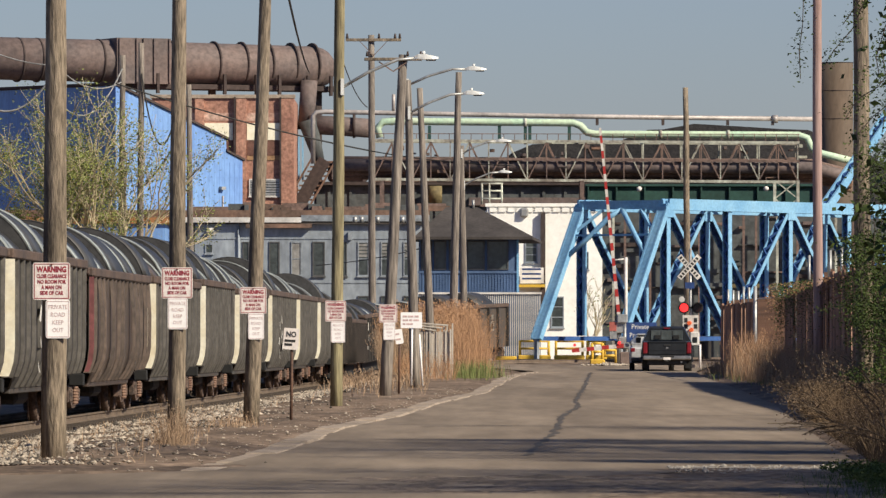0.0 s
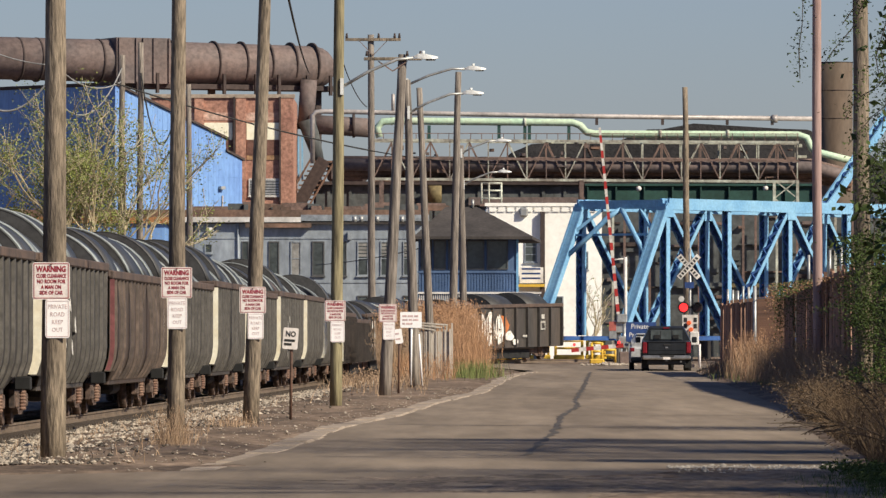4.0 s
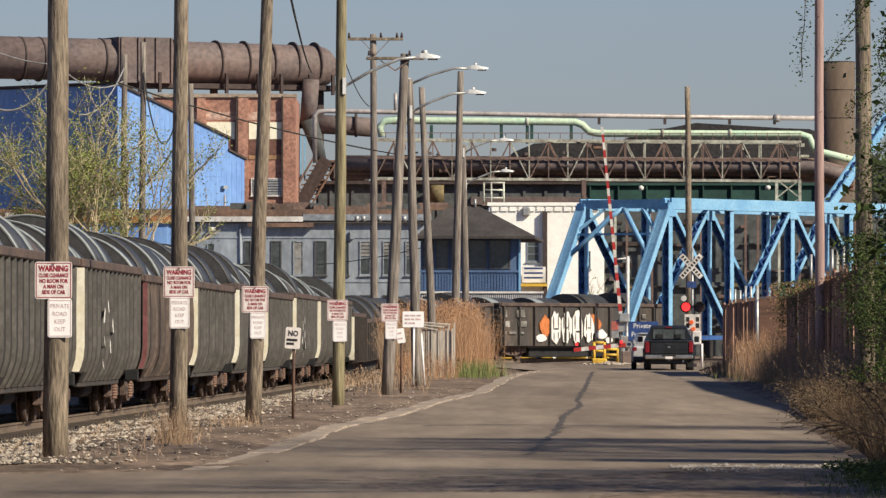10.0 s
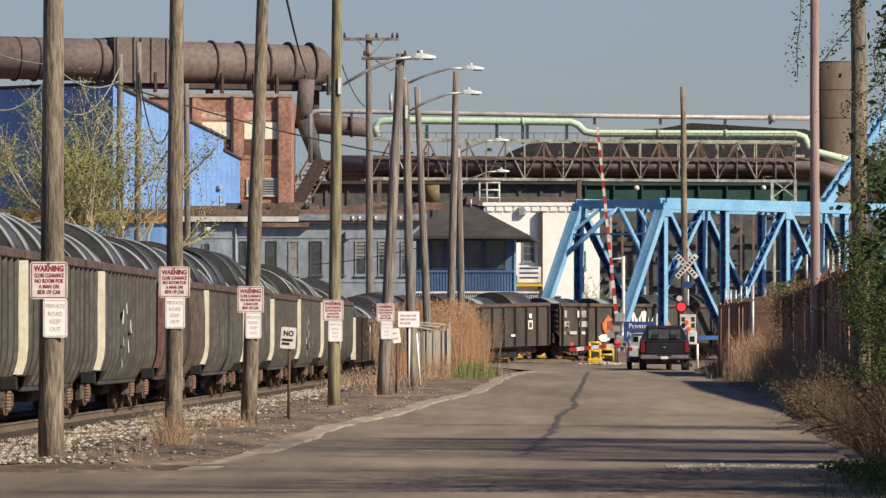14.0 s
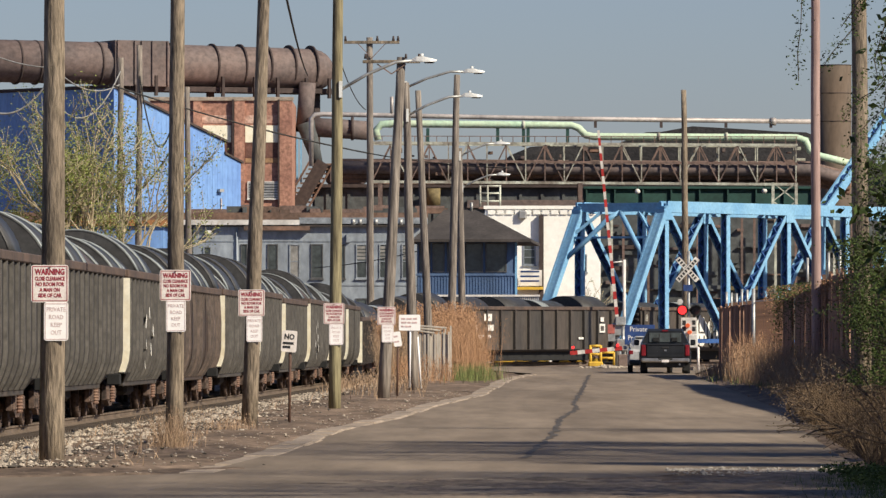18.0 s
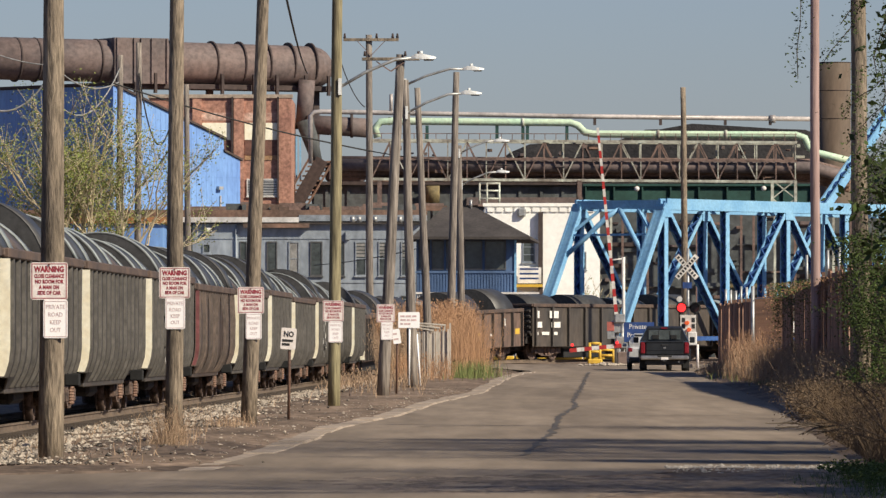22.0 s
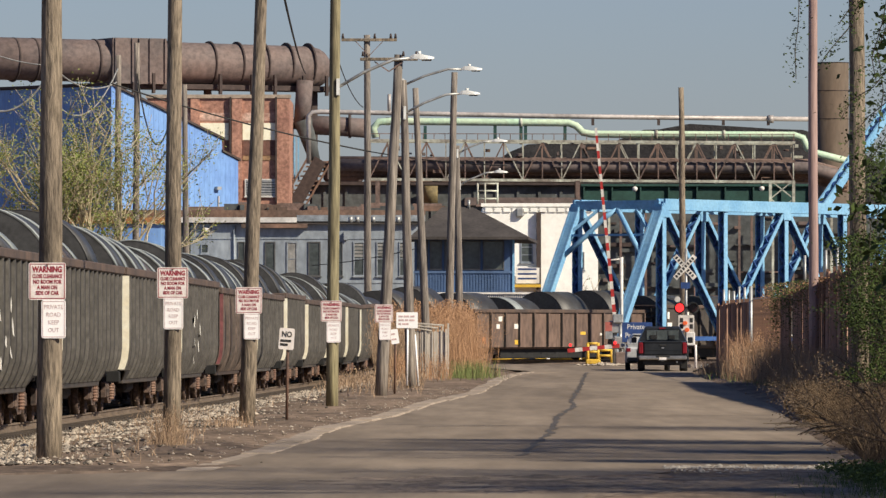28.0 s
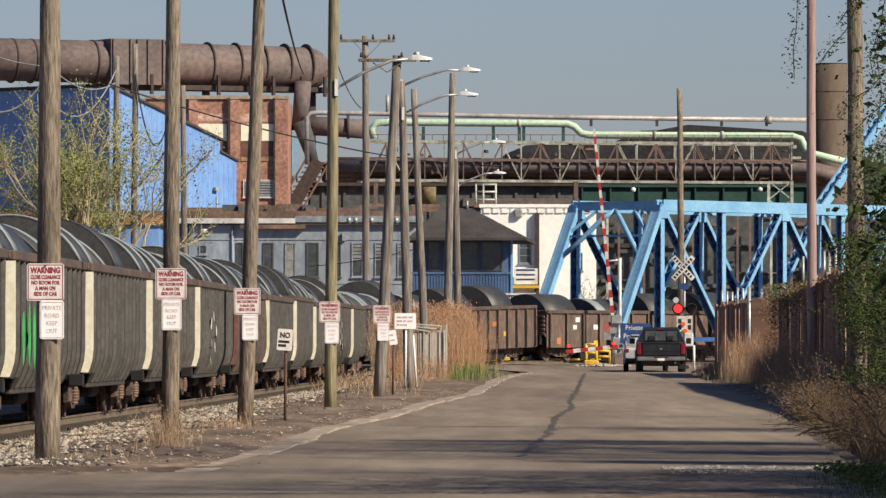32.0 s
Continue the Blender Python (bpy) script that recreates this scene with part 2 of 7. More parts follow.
# ---- mesh helpers ----
def finish(bm, name, material, smooth=False):
    me = bpy.data.meshes.new(name)
    bm.normal_update()
    bm.to_mesh(me)
    bm.free()
    if smooth:
        me.shade_smooth()
    me.materials.append(material)
    return me


def part(name, bm, material, parent, label="", smooth=False, at=None):
    me = bm if isinstance(bm, bpy.types.Mesh) else finish(bm, name, material, smooth)
    ob = new(name, me)
    ob.parent = parent
    if at is not None:
        ob.matrix_basis = at
    if label:
        tagged(ob, label)
    return ob


def thing(name, label, category, m=None, group="", kind=""):
    ob = new(name)
    ob.empty_display_size = 0.3
    if m is not None:
        ob.matrix_basis = m
    return tagged(ob, label, category, group, kind)


def solid(name, bm, material, label, category="", group="", kind="", m=None, smooth=False):
    ob = new(name, finish(bm, name, material, smooth))
    if m is not None:
        ob.matrix_basis = m
    return tagged(ob, label, category, group, kind)


def box(bm, x0, x1, y0, y1, z0, z1, bevel=0.0):
    vs = [bm.verts.new((x, y, z)) for x in (x0, x1) for y in (y0, y1) for z in (z0, z1)]
    fs = [bm.faces.new([vs[i] for i in q]) for q in ((0, 1, 3, 2), (4, 6, 7, 5), (0, 4, 5, 1), (2, 3, 7, 6), (0, 2, 6, 4), (1, 5, 7, 3))]
    if bevel:
        es = list({e for f in fs for e in f.edges})
        bmesh.ops.bevel(bm, geom=es, offset=bevel, segments=1, affect="EDGES")
    return bm


def boxed(*a, bevel=0.0):
    return box(bmesh.new(), *a, bevel=bevel)


def tube(bm, a, b, ra, rb=None, n=8, caps=True):
    """A tapered round bar from a to b."""
    a, b = Vector(a), Vector(b)
    rb = ra if rb is None else rb
    q = (b - a).to_track_quat("Z", "Y")
    rings = []
    for p, r in ((a, ra), (b, rb)):
        rings.append([bm.verts.new(p + q @ Vector((r * math.cos(k * math.tau / n), r * math.sin(k * math.tau / n), 0))) for k in range(n)])
    for k in range(n):
        j = (k + 1) % n
        f = bm.faces.new((rings[0][k], rings[0][j], rings[1][j], rings[1][k]))
        f.smooth = n > 5
    if caps:
        bm.faces.new(rings[0][::-1])
        bm.faces.new(rings[1])
    return bm


def tubed(*a, **k):
    return tube(bmesh.new(), *a, **k)


def bar(bm, a, b, w, h):
    """A rectangular bar from a to b, w wide and h deep."""
    a, b = Vector(a), Vector(b)
    q = (b - a).to_track_quat("Z", "Y")
    v = [[bm.verts.new(p + q @ Vector((sx * w / 2, sy * h / 2, 0))) for sx, sy in ((-1, -1), (1, -1), (1, 1), (-1, 1))] for p in (a, b)]
    for k in range(4):
        j = (k + 1) % 4
        bm.faces.new((v[0][k], v[0][j], v[1][j], v[1][k]))
    bm.faces.new(v[0][::-1])
    bm.faces.new(v[1])
    return bm


def barred(*a):
    return bar(bmesh.new(), *a)


def pipe(bm, pts, r, n=10):
    """A round pipe along points."""
    pts = [Vector(p) for p in pts]
    prev = None
    for i, p in enumerate(pts):
        t = (pts[min(i + 1, len(pts) - 1)] - pts[max(i - 1, 0)]).normalized()
        u = t.cross(Vector((0, 1, 0.001)) if abs(t.y) < 0.9 else Vector((0, 0, 1))).normalized()
        w = t.cross(u)
        ring = [bm.verts.new(p + u * (r * math.cos(k * math.tau / n)) + w * (r * math.sin(k * math.tau / n))) for k in range(n)]
        if prev:
            for k in range(n):
                j = (k + 1) % n
                bm.faces.new((prev[k], prev[j], ring[j], ring[k])).smooth = True
        else:
            bm.faces.new(ring[::-1])
        prev = ring
    bm.faces.new(prev)
    bmesh.ops.recalc_face_normals(bm, faces=bm.faces)
    return bm


def prism(bm, pts, y0, y1):
    """An outline in x and z, drawn out from y0 to y1."""
    a = [bm.verts.new((x, y0, z)) for x, z in pts]
    b = [bm.verts.new((x, y1, z)) for x, z in pts]
    n = len(pts)
    bm.faces.new(a)
    bm.faces.new(b[::-1])
    for k in range(n):
        j = (k + 1) % n
        bm.faces.new((a[k], b[k], b[j], a[j]))
    bmesh.ops.recalc_face_normals(bm, faces=bm.faces)
    return bm


def text_mesh(words, size, material, align="CENTER", squeeze=1.0, bold=0.0):
    """Letters as a mesh, upright in x and z, facing -y."""
    cu = bpy.data.curves.new("lettering", "FONT")
    cu.body, cu.size, cu.align_x, cu.align_y, cu.extrude, cu.resolution_u, cu.offset = words, size, align, "CENTER", 0.001, 2, size * bold
    ob = bpy.data.objects.new("lettering", cu)
    me = bpy.data.meshes.new_from_object(ob)
    bpy.data.objects.remove(ob)
    me.transform(Matrix.Rotation(radians(90), 4, "X") @ Matrix.Diagonal((squeeze, 1, 1, 1)))
    me.materials.clear()
    me.materials.append(material)
    return me


# ---- the line of the track and the lie of the land ----
TR_SLOPE = math.atan(0.02204)
TR_R = 66.1
TR_A0 = (-8.34, 112.6)             # centre line, s = 0
TR_S1 = 176.0                      # the curve begins
TR_S2 = TR_S1 + TR_R * (radians(37) - TR_SLOPE)


def smooth(a, b, v):
    k = min(1.0, max(0.0, (v - a) / (b - a)))
    return k * k * (3 - 2 * k)


def track(s):
    """Place and heading (clockwise from +Y) of the centre line, s metres along it."""
    e = min(s, TR_S1)
    x, y, h = TR_A0[0] + e * math.sin(TR_SLOPE), TR_A0[1] + e * math.cos(TR_SLOPE), TR_SLOPE
    if s > TR_S1:
        h = TR_SLOPE + (min(s, TR_S2) - TR_S1) / TR_R
        x += TR_R * (math.cos(TR_SLOPE) - math.cos(h))
        y += TR_R * (math.sin(h) - math.sin(TR_SLOPE))
    if s > TR_S2:
        x, y = x + (s - TR_S2) * math.sin(h), y + (s - TR_S2) * math.cos(h)
    z = 0.05 + 0.6 * smooth(172, 206, s)
    return Vector((x, y, z)), h


def rise(y):
    return 0.33 * smooth(105, 275, y) + 0.24 * smooth(272, 322, y)


def land(x, y):
    """Height of the ground."""
    tx = TR_A0[0] + (y - TR_A0[1]) * 0.02204 + (max(0.0, y - 286) ** 2) / (2 * TR_R)
    k = smooth(tx + 1.6, tx + 4.2, x)
    low = 0.05 + 0.6 * smooth(283, 318, y) - 0.2
    return low + (rise(y) - low) * k


ROAD_L = [(-7.2, 0), (-7.2, 72), (-6.4, 75), (-5.0, 77), (-3.6, 78.2), (-2.75, 80), (-2.2, 95), (-1.75, 119), (-0.95, 136), (-0.2, 158), (0.95, 182), (2.1, 228), (2.9, 252), (3.4, 262), (3.5, 275), (2.0, 290), (1.5, 304)]
ROAD_R = [(0.6, 0), (0.9, 55), (1.4, 67), (1.95, 76), (2.9, 80.5), (4.6, 82.5), (5.0, 86), (5.3, 95), (7.3, 155), (8.0, 190), (8.8, 240), (9.4, 262), (9.9, 275), (10.8, 290), (12.0, 304)]


def along(line, y):
    for (xa, ya), (xb, yb) in zip(line, line[1:]):
        if y <= yb:
            return xa + (xb - xa) * (y - ya) / (yb - ya)
    return line[-1][0]


def sheet(name, xs, ys, fx, material, label, category, lift=0.0):
    bm = bmesh.new()
    g = [[bm.verts.new((fx(u, y), y, land(fx(u, y), y) + lift)) for u in xs] for y in ys]
    for r0, r1 in zip(g, g[1:]):
        for k in range(len(xs) - 1):
            bm.faces.new((r0[k], r0[k + 1], r1[k + 1], r1[k])).smooth = True
    return solid(name, bm, material, label, category, kind="structure")


def ground():
    xs = [-2500, -600, -200, -80, -40, -25] + [-20 + 0.8 * k for k in range(60)] + [30, 45, 80, 200, 600, 2500]
    ys = [-300, -85, -40, -10, 10, 25, 40, 50] + [60 + 2.5 * k for k in range(5)] + [72 + 0.7 * k for k in range(20)] + [87.5 + 2.5 * k for k in range(101)] + [345, 365, 400, 450, 520, 700, 1200, 2500, 4800]
    bm = bmesh.new()
    rnd = random.Random(5)
    g = []
    for y in ys:
        row = []
        for x in xs:
            on_road = along(ROAD_L, y) - (0.5 if y > 84 else -0.3) < x < along(ROAD_R, y) + (0.4 if y > 84 else -0.5) and y < 304
            z = land(x, y) - (0.09 if on_road else 0.0)
            if not on_road and 50 < y < 345 and -22 < x < 30:
                z += 0.05 * noise.noise((x * 0.7, y * 0.35, 0)) + rnd.uniform(-0.015, 0.015)
            row.append(bm.verts.new((x, y, z)))
        g.append(row)
    for r0, r1 in zip(g, g[1:]):
        for k in range(len(xs) - 1):
            bm.faces.new((r0[k], r0[k + 1], r1[k + 1], r1[k])).smooth = True
    solid("ground", bm, M_dirt, "dusty brown dirt and gravel verge ground", "ground", kind="structure")
    ys2 = [-80, -40, -10, 0, 20, 40, 50] + [60 + 2 * k for k in range(7)] + [73 + 0.5 * k for k in range(28)] + [88 + 2 * k for k in range(109)]
    sheet("road", [k / 12 for k in range(13)], ys2, lambda u, y: along(ROAD_L, y) + u * (along(ROAD_R, y) - along(ROAD_L, y)), M_asphalt,
          "worn grey-brown asphalt road with tar cracks", "road")


ground()


# ---- track ----
def rails():
    tr = thing("railway_track", "rusty railway track with dark timber sleepers on gravel ballast", "railway track", kind="structure")
    for off in (-0.75, 0.75):
        bm = bmesh.new()
        prev = None
        for k in range(0, 141):
            p, h = track(-60 + 2.2 * k)
            n = Vector((math.cos(h), -math.sin(h), 0))
            prof = [(-0.07, -0.15), (-0.07, -0.13), (-0.012, -0.11), (-0.012, -0.05), (-0.035, -0.03), (-0.035, 0), (0.035, 0), (0.035, -0.03),
                    (0.012, -0.05), (0.012, -0.11), (0.07, -0.13), (0.07, -0.15)]
            ring = [bm.verts.new(p + n * (off + a) + Vector((0, 0, b))) for a, b in prof]
            if prev:
                for i in range(len(ring) - 1):
                    bm.faces.new((prev[i], prev[i + 1], ring[i + 1], ring[i]))
            prev = ring
        part("rail", bm, M_rail, tr)
    tie = finish(boxed(-1.3, 1.3, -0.11, 0.11, -0.3, -0.14), "sleeper", M_tie)
    for k in range(300):
        p, h = track(-30 + 0.62 * k)
        part("sleeper", tie, None, tr, at=Matrix.Translation(p) @ Matrix.Rotation(-h, 4, "Z"))


rails()

# ---- train ----
# rear end of each car, s metres along the track at the clip's 23rd second, in the order of the train; the last is the leading end
ENDS = [-35.2, -17.6, 0.0, 17.7, 35.6, 53.2, 71.2, 89.9, 105.5, 123.7, 142.4, 158.6, 174.2, 189.9, 207.6, 224.2, 240.8]


def run(t):
    """How far the train has come at t seconds, as against the 23rd."""
    return 1.36 * (t - 23) + 0.01075 * (t * t - 529)


TIMES = [0.0] + [0.8 * k for k in range(1, 40)] + [32.0]


def ridden(mid, half):
    """The rows of a body that rides on the track: mid is its middle at the 23rd second, half the distance of its bogies from it."""
    rows = []
    for t in TIMES:
        a, _ = track(mid - half + run(t))
        b, _ = track(mid + half + run(t))
        d = b - a
        m = Matrix.Translation((a + b) / 2) @ Matrix.Rotation(-math.atan2(d.x, d.y), 4, "Z") @ Matrix.Rotation(math.atan2(d.z, d.xy.length), 4, "X")
        rows.append((t, m))
    return rows


KINK = 1.3    # below this height the sides of the tall wagons turn inwards


def tuck(z):
    return 0.5 * max(0.0, KINK - z) ** 2


def side_levels(top, low, curved):
    return [top, KINK, 1.08, 0.9, 0.78, low] if curved else [top, 1.4, low]


def side_mesh(sx, ln, top, low, curved):
    """One side of an open wagon; sx is +1 or -1. A curved one is deeper between its bogies and turned in at the foot."""
    bm = bmesh.new()
    e = ln / 2
    ys = [-e, -e + 2.2, -e + 2.8, e - 2.8, e - 2.2, e]
    ends = [0.84, 0.82, low, low, 0.82, 0.84] if curved else [low] * 6
    skins = []
    for x in (1.48, 1.45):
        rows = []
        for z in side_levels(top, low, curved):
            rows.append([bm.verts.new((sx * (x - (tuck(max(z, f)) if curved else 0)), y, max(z, f))) for y, f in zip(ys, ends)])
        for r0, r1 in zip(rows, rows[1:]):
            for k in range(5):
                if (r0[k].co - r1[k].co).length > 1e-5 or (r0[k + 1].co - r1[k + 1].co).length > 1e-5:
                    bm.faces.new((r0[k], r0[k + 1], r1[k + 1], r1[k]))
        skins.append(rows)
    a, b = skins
    for k in range(5):
        bm.faces.new((a[-1][k], a[-1][k + 1], b[-1][k + 1], b[-1][k]))
        bm.faces.new((a[0][k], a[0][k + 1], b[0][k + 1], b[0][k]))
    bmesh.ops.remove_doubles(bm, verts=bm.verts, dist=1e-4)
    bmesh.ops.recalc_face_normals(bm, faces=bm.faces)
    return bm


def post_mesh(sx, y, zb, top, paint, face, wide=0.05, curved=True, bulge=0.0, jut=0.0):
    """An upright outside post, a hat section, that follows the side's inward turn; bulge pushes its middle out or in."""
    bm = bmesh.new()
    rings = []
    for z in [top, 0.5 * (top + KINK)] + [v for v in side_levels(top, zb, curved)[1:]]:
        if z < zb - 1e-6:
            continue
        t = (tuck(z) if curved else 0) - bulge * math.sin(math.pi * (z - zb) / (top - zb))
        rings.append([bm.verts.new((sx * (x - t), y + dy, z)) for x, dy in ((1.475, -wide - 0.02), (1.535 + jut, -wide), (1.535 + jut, wide), (1.475, wide + 0.02))])
    for r0, r1 in zip(rings, rings[1:]):
        for k in range(4):
            j = (k + 1) % 4
            bm.faces.new((r0[k], r0[j], r1[j], r1[k]))
    bm.faces.new(rings[0]), bm.faces.new(rings[-1][::-1])
    bmesh.ops.recalc_face_normals(bm, faces=bm.faces)
    me = finish(bm, "side_post", paint)
    me.materials.append(face)   # outer flange takes the second colour; straight posts' flanks carry painted shade
    for p in me.polygons:
        if abs(p.normal.x) > 0.4:
            p.material_index = 1
    return me


def wheelset_mesh():
    """Two flanged wheels on their axle, about the axle's middle."""
    bm = tubed((-0.86, 0, 0), (0.86, 0, 0), 0.08, n=8)
    for sx in (-1, 1):
        tube(bm, (sx * 0.72, 0, 0), (sx * 0.86, 0, 0), 0.42, n=22)
        tube(bm, (sx * 0.69, 0, 0), (sx * 0.72, 0, 0), 0.45, n=22)
        tube(bm, (sx * 0.86, 0, 0), (sx * 0.9, 0, 0), 0.15, n=10)
        for k in range(3):
            a = k * math.tau / 3
            tube(bm, (sx * 0.86, 0.27 * math.cos(a), 0.27 * math.sin(a)), (sx * 0.872, 0.27 * math.cos(a), 0.27 * math.sin(a)), 0.05, n=8)
    return finish(bm, "wheelset", M_bogie)


WHEELSET = wheelset_mesh()


def wagon(name, label, ln, top, posts, paint, cream, m):
    """An open gondola wagon on two bogies; its forward end is +y, its foot the rail."""
    w = thing(name, label, "freight wagon", m, group="wagons of the train")
    e = ln / 2
    curved = posts < 20 and top > 2.6
    low = 0.64 if curved else 0.6
    rw = random.Random(int(top * 100) + posts)
    bulges = [rw.gauss(0.01, 0.045) if paint is M_car_brown else rw.gauss(0, 0.006) for _ in range(posts)]
    for sx in (1, -1):
        # near-black wall behind the curved posts: groove shade put into the colour
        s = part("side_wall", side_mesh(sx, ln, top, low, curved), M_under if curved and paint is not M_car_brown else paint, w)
        for k in range(posts):
            y = -e + 0.2 + (ln - 0.4) * k / (posts - 1)
            zb = low + 0.02 if abs(y) < e - 2.7 or not curved else 0.84
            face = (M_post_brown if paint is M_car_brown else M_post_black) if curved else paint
            # straight posts get near-black flanks that stand for their shade
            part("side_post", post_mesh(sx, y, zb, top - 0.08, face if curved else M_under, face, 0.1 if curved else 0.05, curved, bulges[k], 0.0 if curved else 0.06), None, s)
        part("top_chord", boxed(*((1.38, 1.56) if sx > 0 else (-1.56, -1.38)), -e, e, top - 0.09, top + 0.07, bevel=0.02), M_car_rim, w)
        part("side_sill", boxed(*((1.15, 1.26) if sx > 0 else (-1.26, -1.15)), -e + 2.8, e - 2.8, low - 0.08, low + 0.03, bevel=0.015), paint, w)
    for sy in (-1, 1):
        y0, y1 = sorted((sy * e, sy * (e - 0.06)))
        en = part("end_wall", boxed(-1.4, 1.4, y0, y1, 1.2, top - 0.02), paint, w)
        for k in range(5):
            z = 1.15 + k * (top - 1.35) / 4.6
            part("end_rib", boxed(-1.4, 1.4, *sorted((sy * e, sy * (e + 0.07))), z, z + 0.14, bevel=0.03), paint, en)
        part("end_chord", boxed(-1.5, 1.5, *sorted((sy * (e - 0.1), sy * (e + 0.06))), top - 0.06, top + 0.06, bevel=0.02), M_car_rim, w)
        part("end_sill", boxed(-1.2, 1.2, *sorted((sy * (e - 0.3), sy * (e + 0.12))), 0.72, 1.2, bevel=0.03), M_under, w)
        part("coupler", boxed(-0.13, 0.13, *sorted((sy * e, sy * (e + 0.48))), 0.72, 0.98, bevel=0.04), M_bogie, w)
        lad = part("ladder", boxed(0.9, 0.93, *sorted((sy * (e + 0.1), sy * (e + 0.14))), 0.9, top - 0.1), M_under, w)
        for k in range(6):
            z = 1.02 + k * (top - 1.2) / 5.4
            part("rung", boxed(0.9, 1.3, *sorted((sy * (e + 0.1), sy * (e + 0.14))), z, z + 0.03), M_under, lad)
    if cream:   # white or red corner strip
        xi = 1.34 if cream is True else 1.5
        zs = [top - 0.1, 1.8, KINK, 1.08, 0.95, 0.86] if curved else [top - 0.1, 0.7]
        tk = [tuck(z) if curved else 0.0 for z in zs]
        part("corner_panel", prism(bmesh.new(), [(1.585 - t, z) for z, t in zip(zs, tk)] + [(xi - t, z) for z, t in zip(zs[::-1], tk[::-1])], -e - 0.1, -e - 0.06), M_cream if cream is True else mat("faded_red_corner", (0.26, 0.09, 0.09), 0.7, var=0.3, scale=2, fine=9), w, "cream-white painted corner panel" if cream is True else "faded red corner panel")
        part("step_block", boxed(1.12, 1.4, -e - 0.16, -e + 0.1, 0.6, 0.83, bevel=0.02), M_tyre, w)
        part("grab_iron", tubed((1.27, -e - 0.2, 1.75), (1.4, -e - 0.2, 1.9), 0.018, n=6), M_under, w)
        for k in range(10):
            part("step", boxed(1.25, 1.37, -e - 0.135, -e - 0.1, 0.98 + 0.17 * k, 1.025 + 0.17 * k), M_under, w)
    part("floor", boxed(-1.25, 1.25, -e, e, 0.98, 1.08), M_under, w)
    if not curved:
        # underframe deepened and near-black, standing for the shade beneath the car
        part("underframe", boxed(-1.15, 1.15, -e + 3.1, e - 3.1, 0.1, 0.6, bevel=0.03), M_tyre, w, "near-black underframe box closing the gap below the floor")
    part("centre_sill", boxed(-0.55, 0.55, -e, e, 0.45, 0.98), M_under, w)
    part("brake_gear", boxed(0.5, 1.05, -1.2, 1.0, 0.35, 0.85, bevel=0.08), M_under, w)
    # filler box, added to close the see-through gap below the floor
    part("side_tank", boxed(-1.0, -0.5, -e + 3.4, e - 3.4, 0.35, 0.85, bevel=0.05), M_under, w)
    for sy in (-1, 1):
        yc = sy * (e - 1.75)
        bg = part("bogie", boxed(-1.1, 1.1, yc - 0.2, yc + 0.2, 0.42, 0.72, bevel=0.04), M_bogie, w, "rusty two-axle bogie")
        for sx in (-1, 1):
            bm = bmesh.new()
            x0, x1 = sorted((sx * 0.98, sx * 1.07))
            prof = [(-1.2, 0.3), (-1.2, 0.6), (-0.5, 0.74), (0.5, 0.74), (1.2, 0.6), (1.2, 0.3), (0.86, 0.36), (0.36, 0.18), (-0.36, 0.18), (-0.86, 0.36)]
            a = [bm.verts.new((x0, yc + y, z)) for y, z in prof]
            b = [bm.verts.new((x1, yc + y, z)) for y, z in prof]
            bm.faces.new(a), bm.faces.new(b[::-1])
            for k in range(len(prof)):
                j = (k + 1) % len(prof)
                bm.faces.new((a[k], b[k], b[j], a[j]))
            bmesh.ops.recalc_face_normals(bm, faces=bm.faces)
            part("side_frame", bm, M_bogie, bg)
            for k in (-0.14, 0.14):
                sp = bmesh.new()
                last = None
                for q in range(13):
                    rr = 0.06 if q % 2 else 0.042
                    loop = [sp.verts.new((sx * 1.1 + rr * math.cos(a * math.tau / 8), yc + k + rr * math.sin(a * math.tau / 8), 0.25 + 0.0275 * q)) for a in range(8)]
                    if last:
                        for a in range(8):
                            sp.faces.new((last[a], last[(a + 1) % 8], loop[(a + 1) % 8], loop[a]))
                    last = loop
                part("spring", sp, M_spring, bg, "orange-rusted coil spring")
            for dy in (-0.86, 0.86):
                part("axle_box", boxed(*sorted((sx * 0.95, sx * 1.12)), yc + dy - 0.14, yc + dy + 0.14, 0.28, 0.56, bevel=0.04), M_bogie, bg)
        for dy in (-0.86, 0.86):
            part("wheelset", WHEELSET, None, bg, at=pose(0, yc + dy, 0.42))
    return w


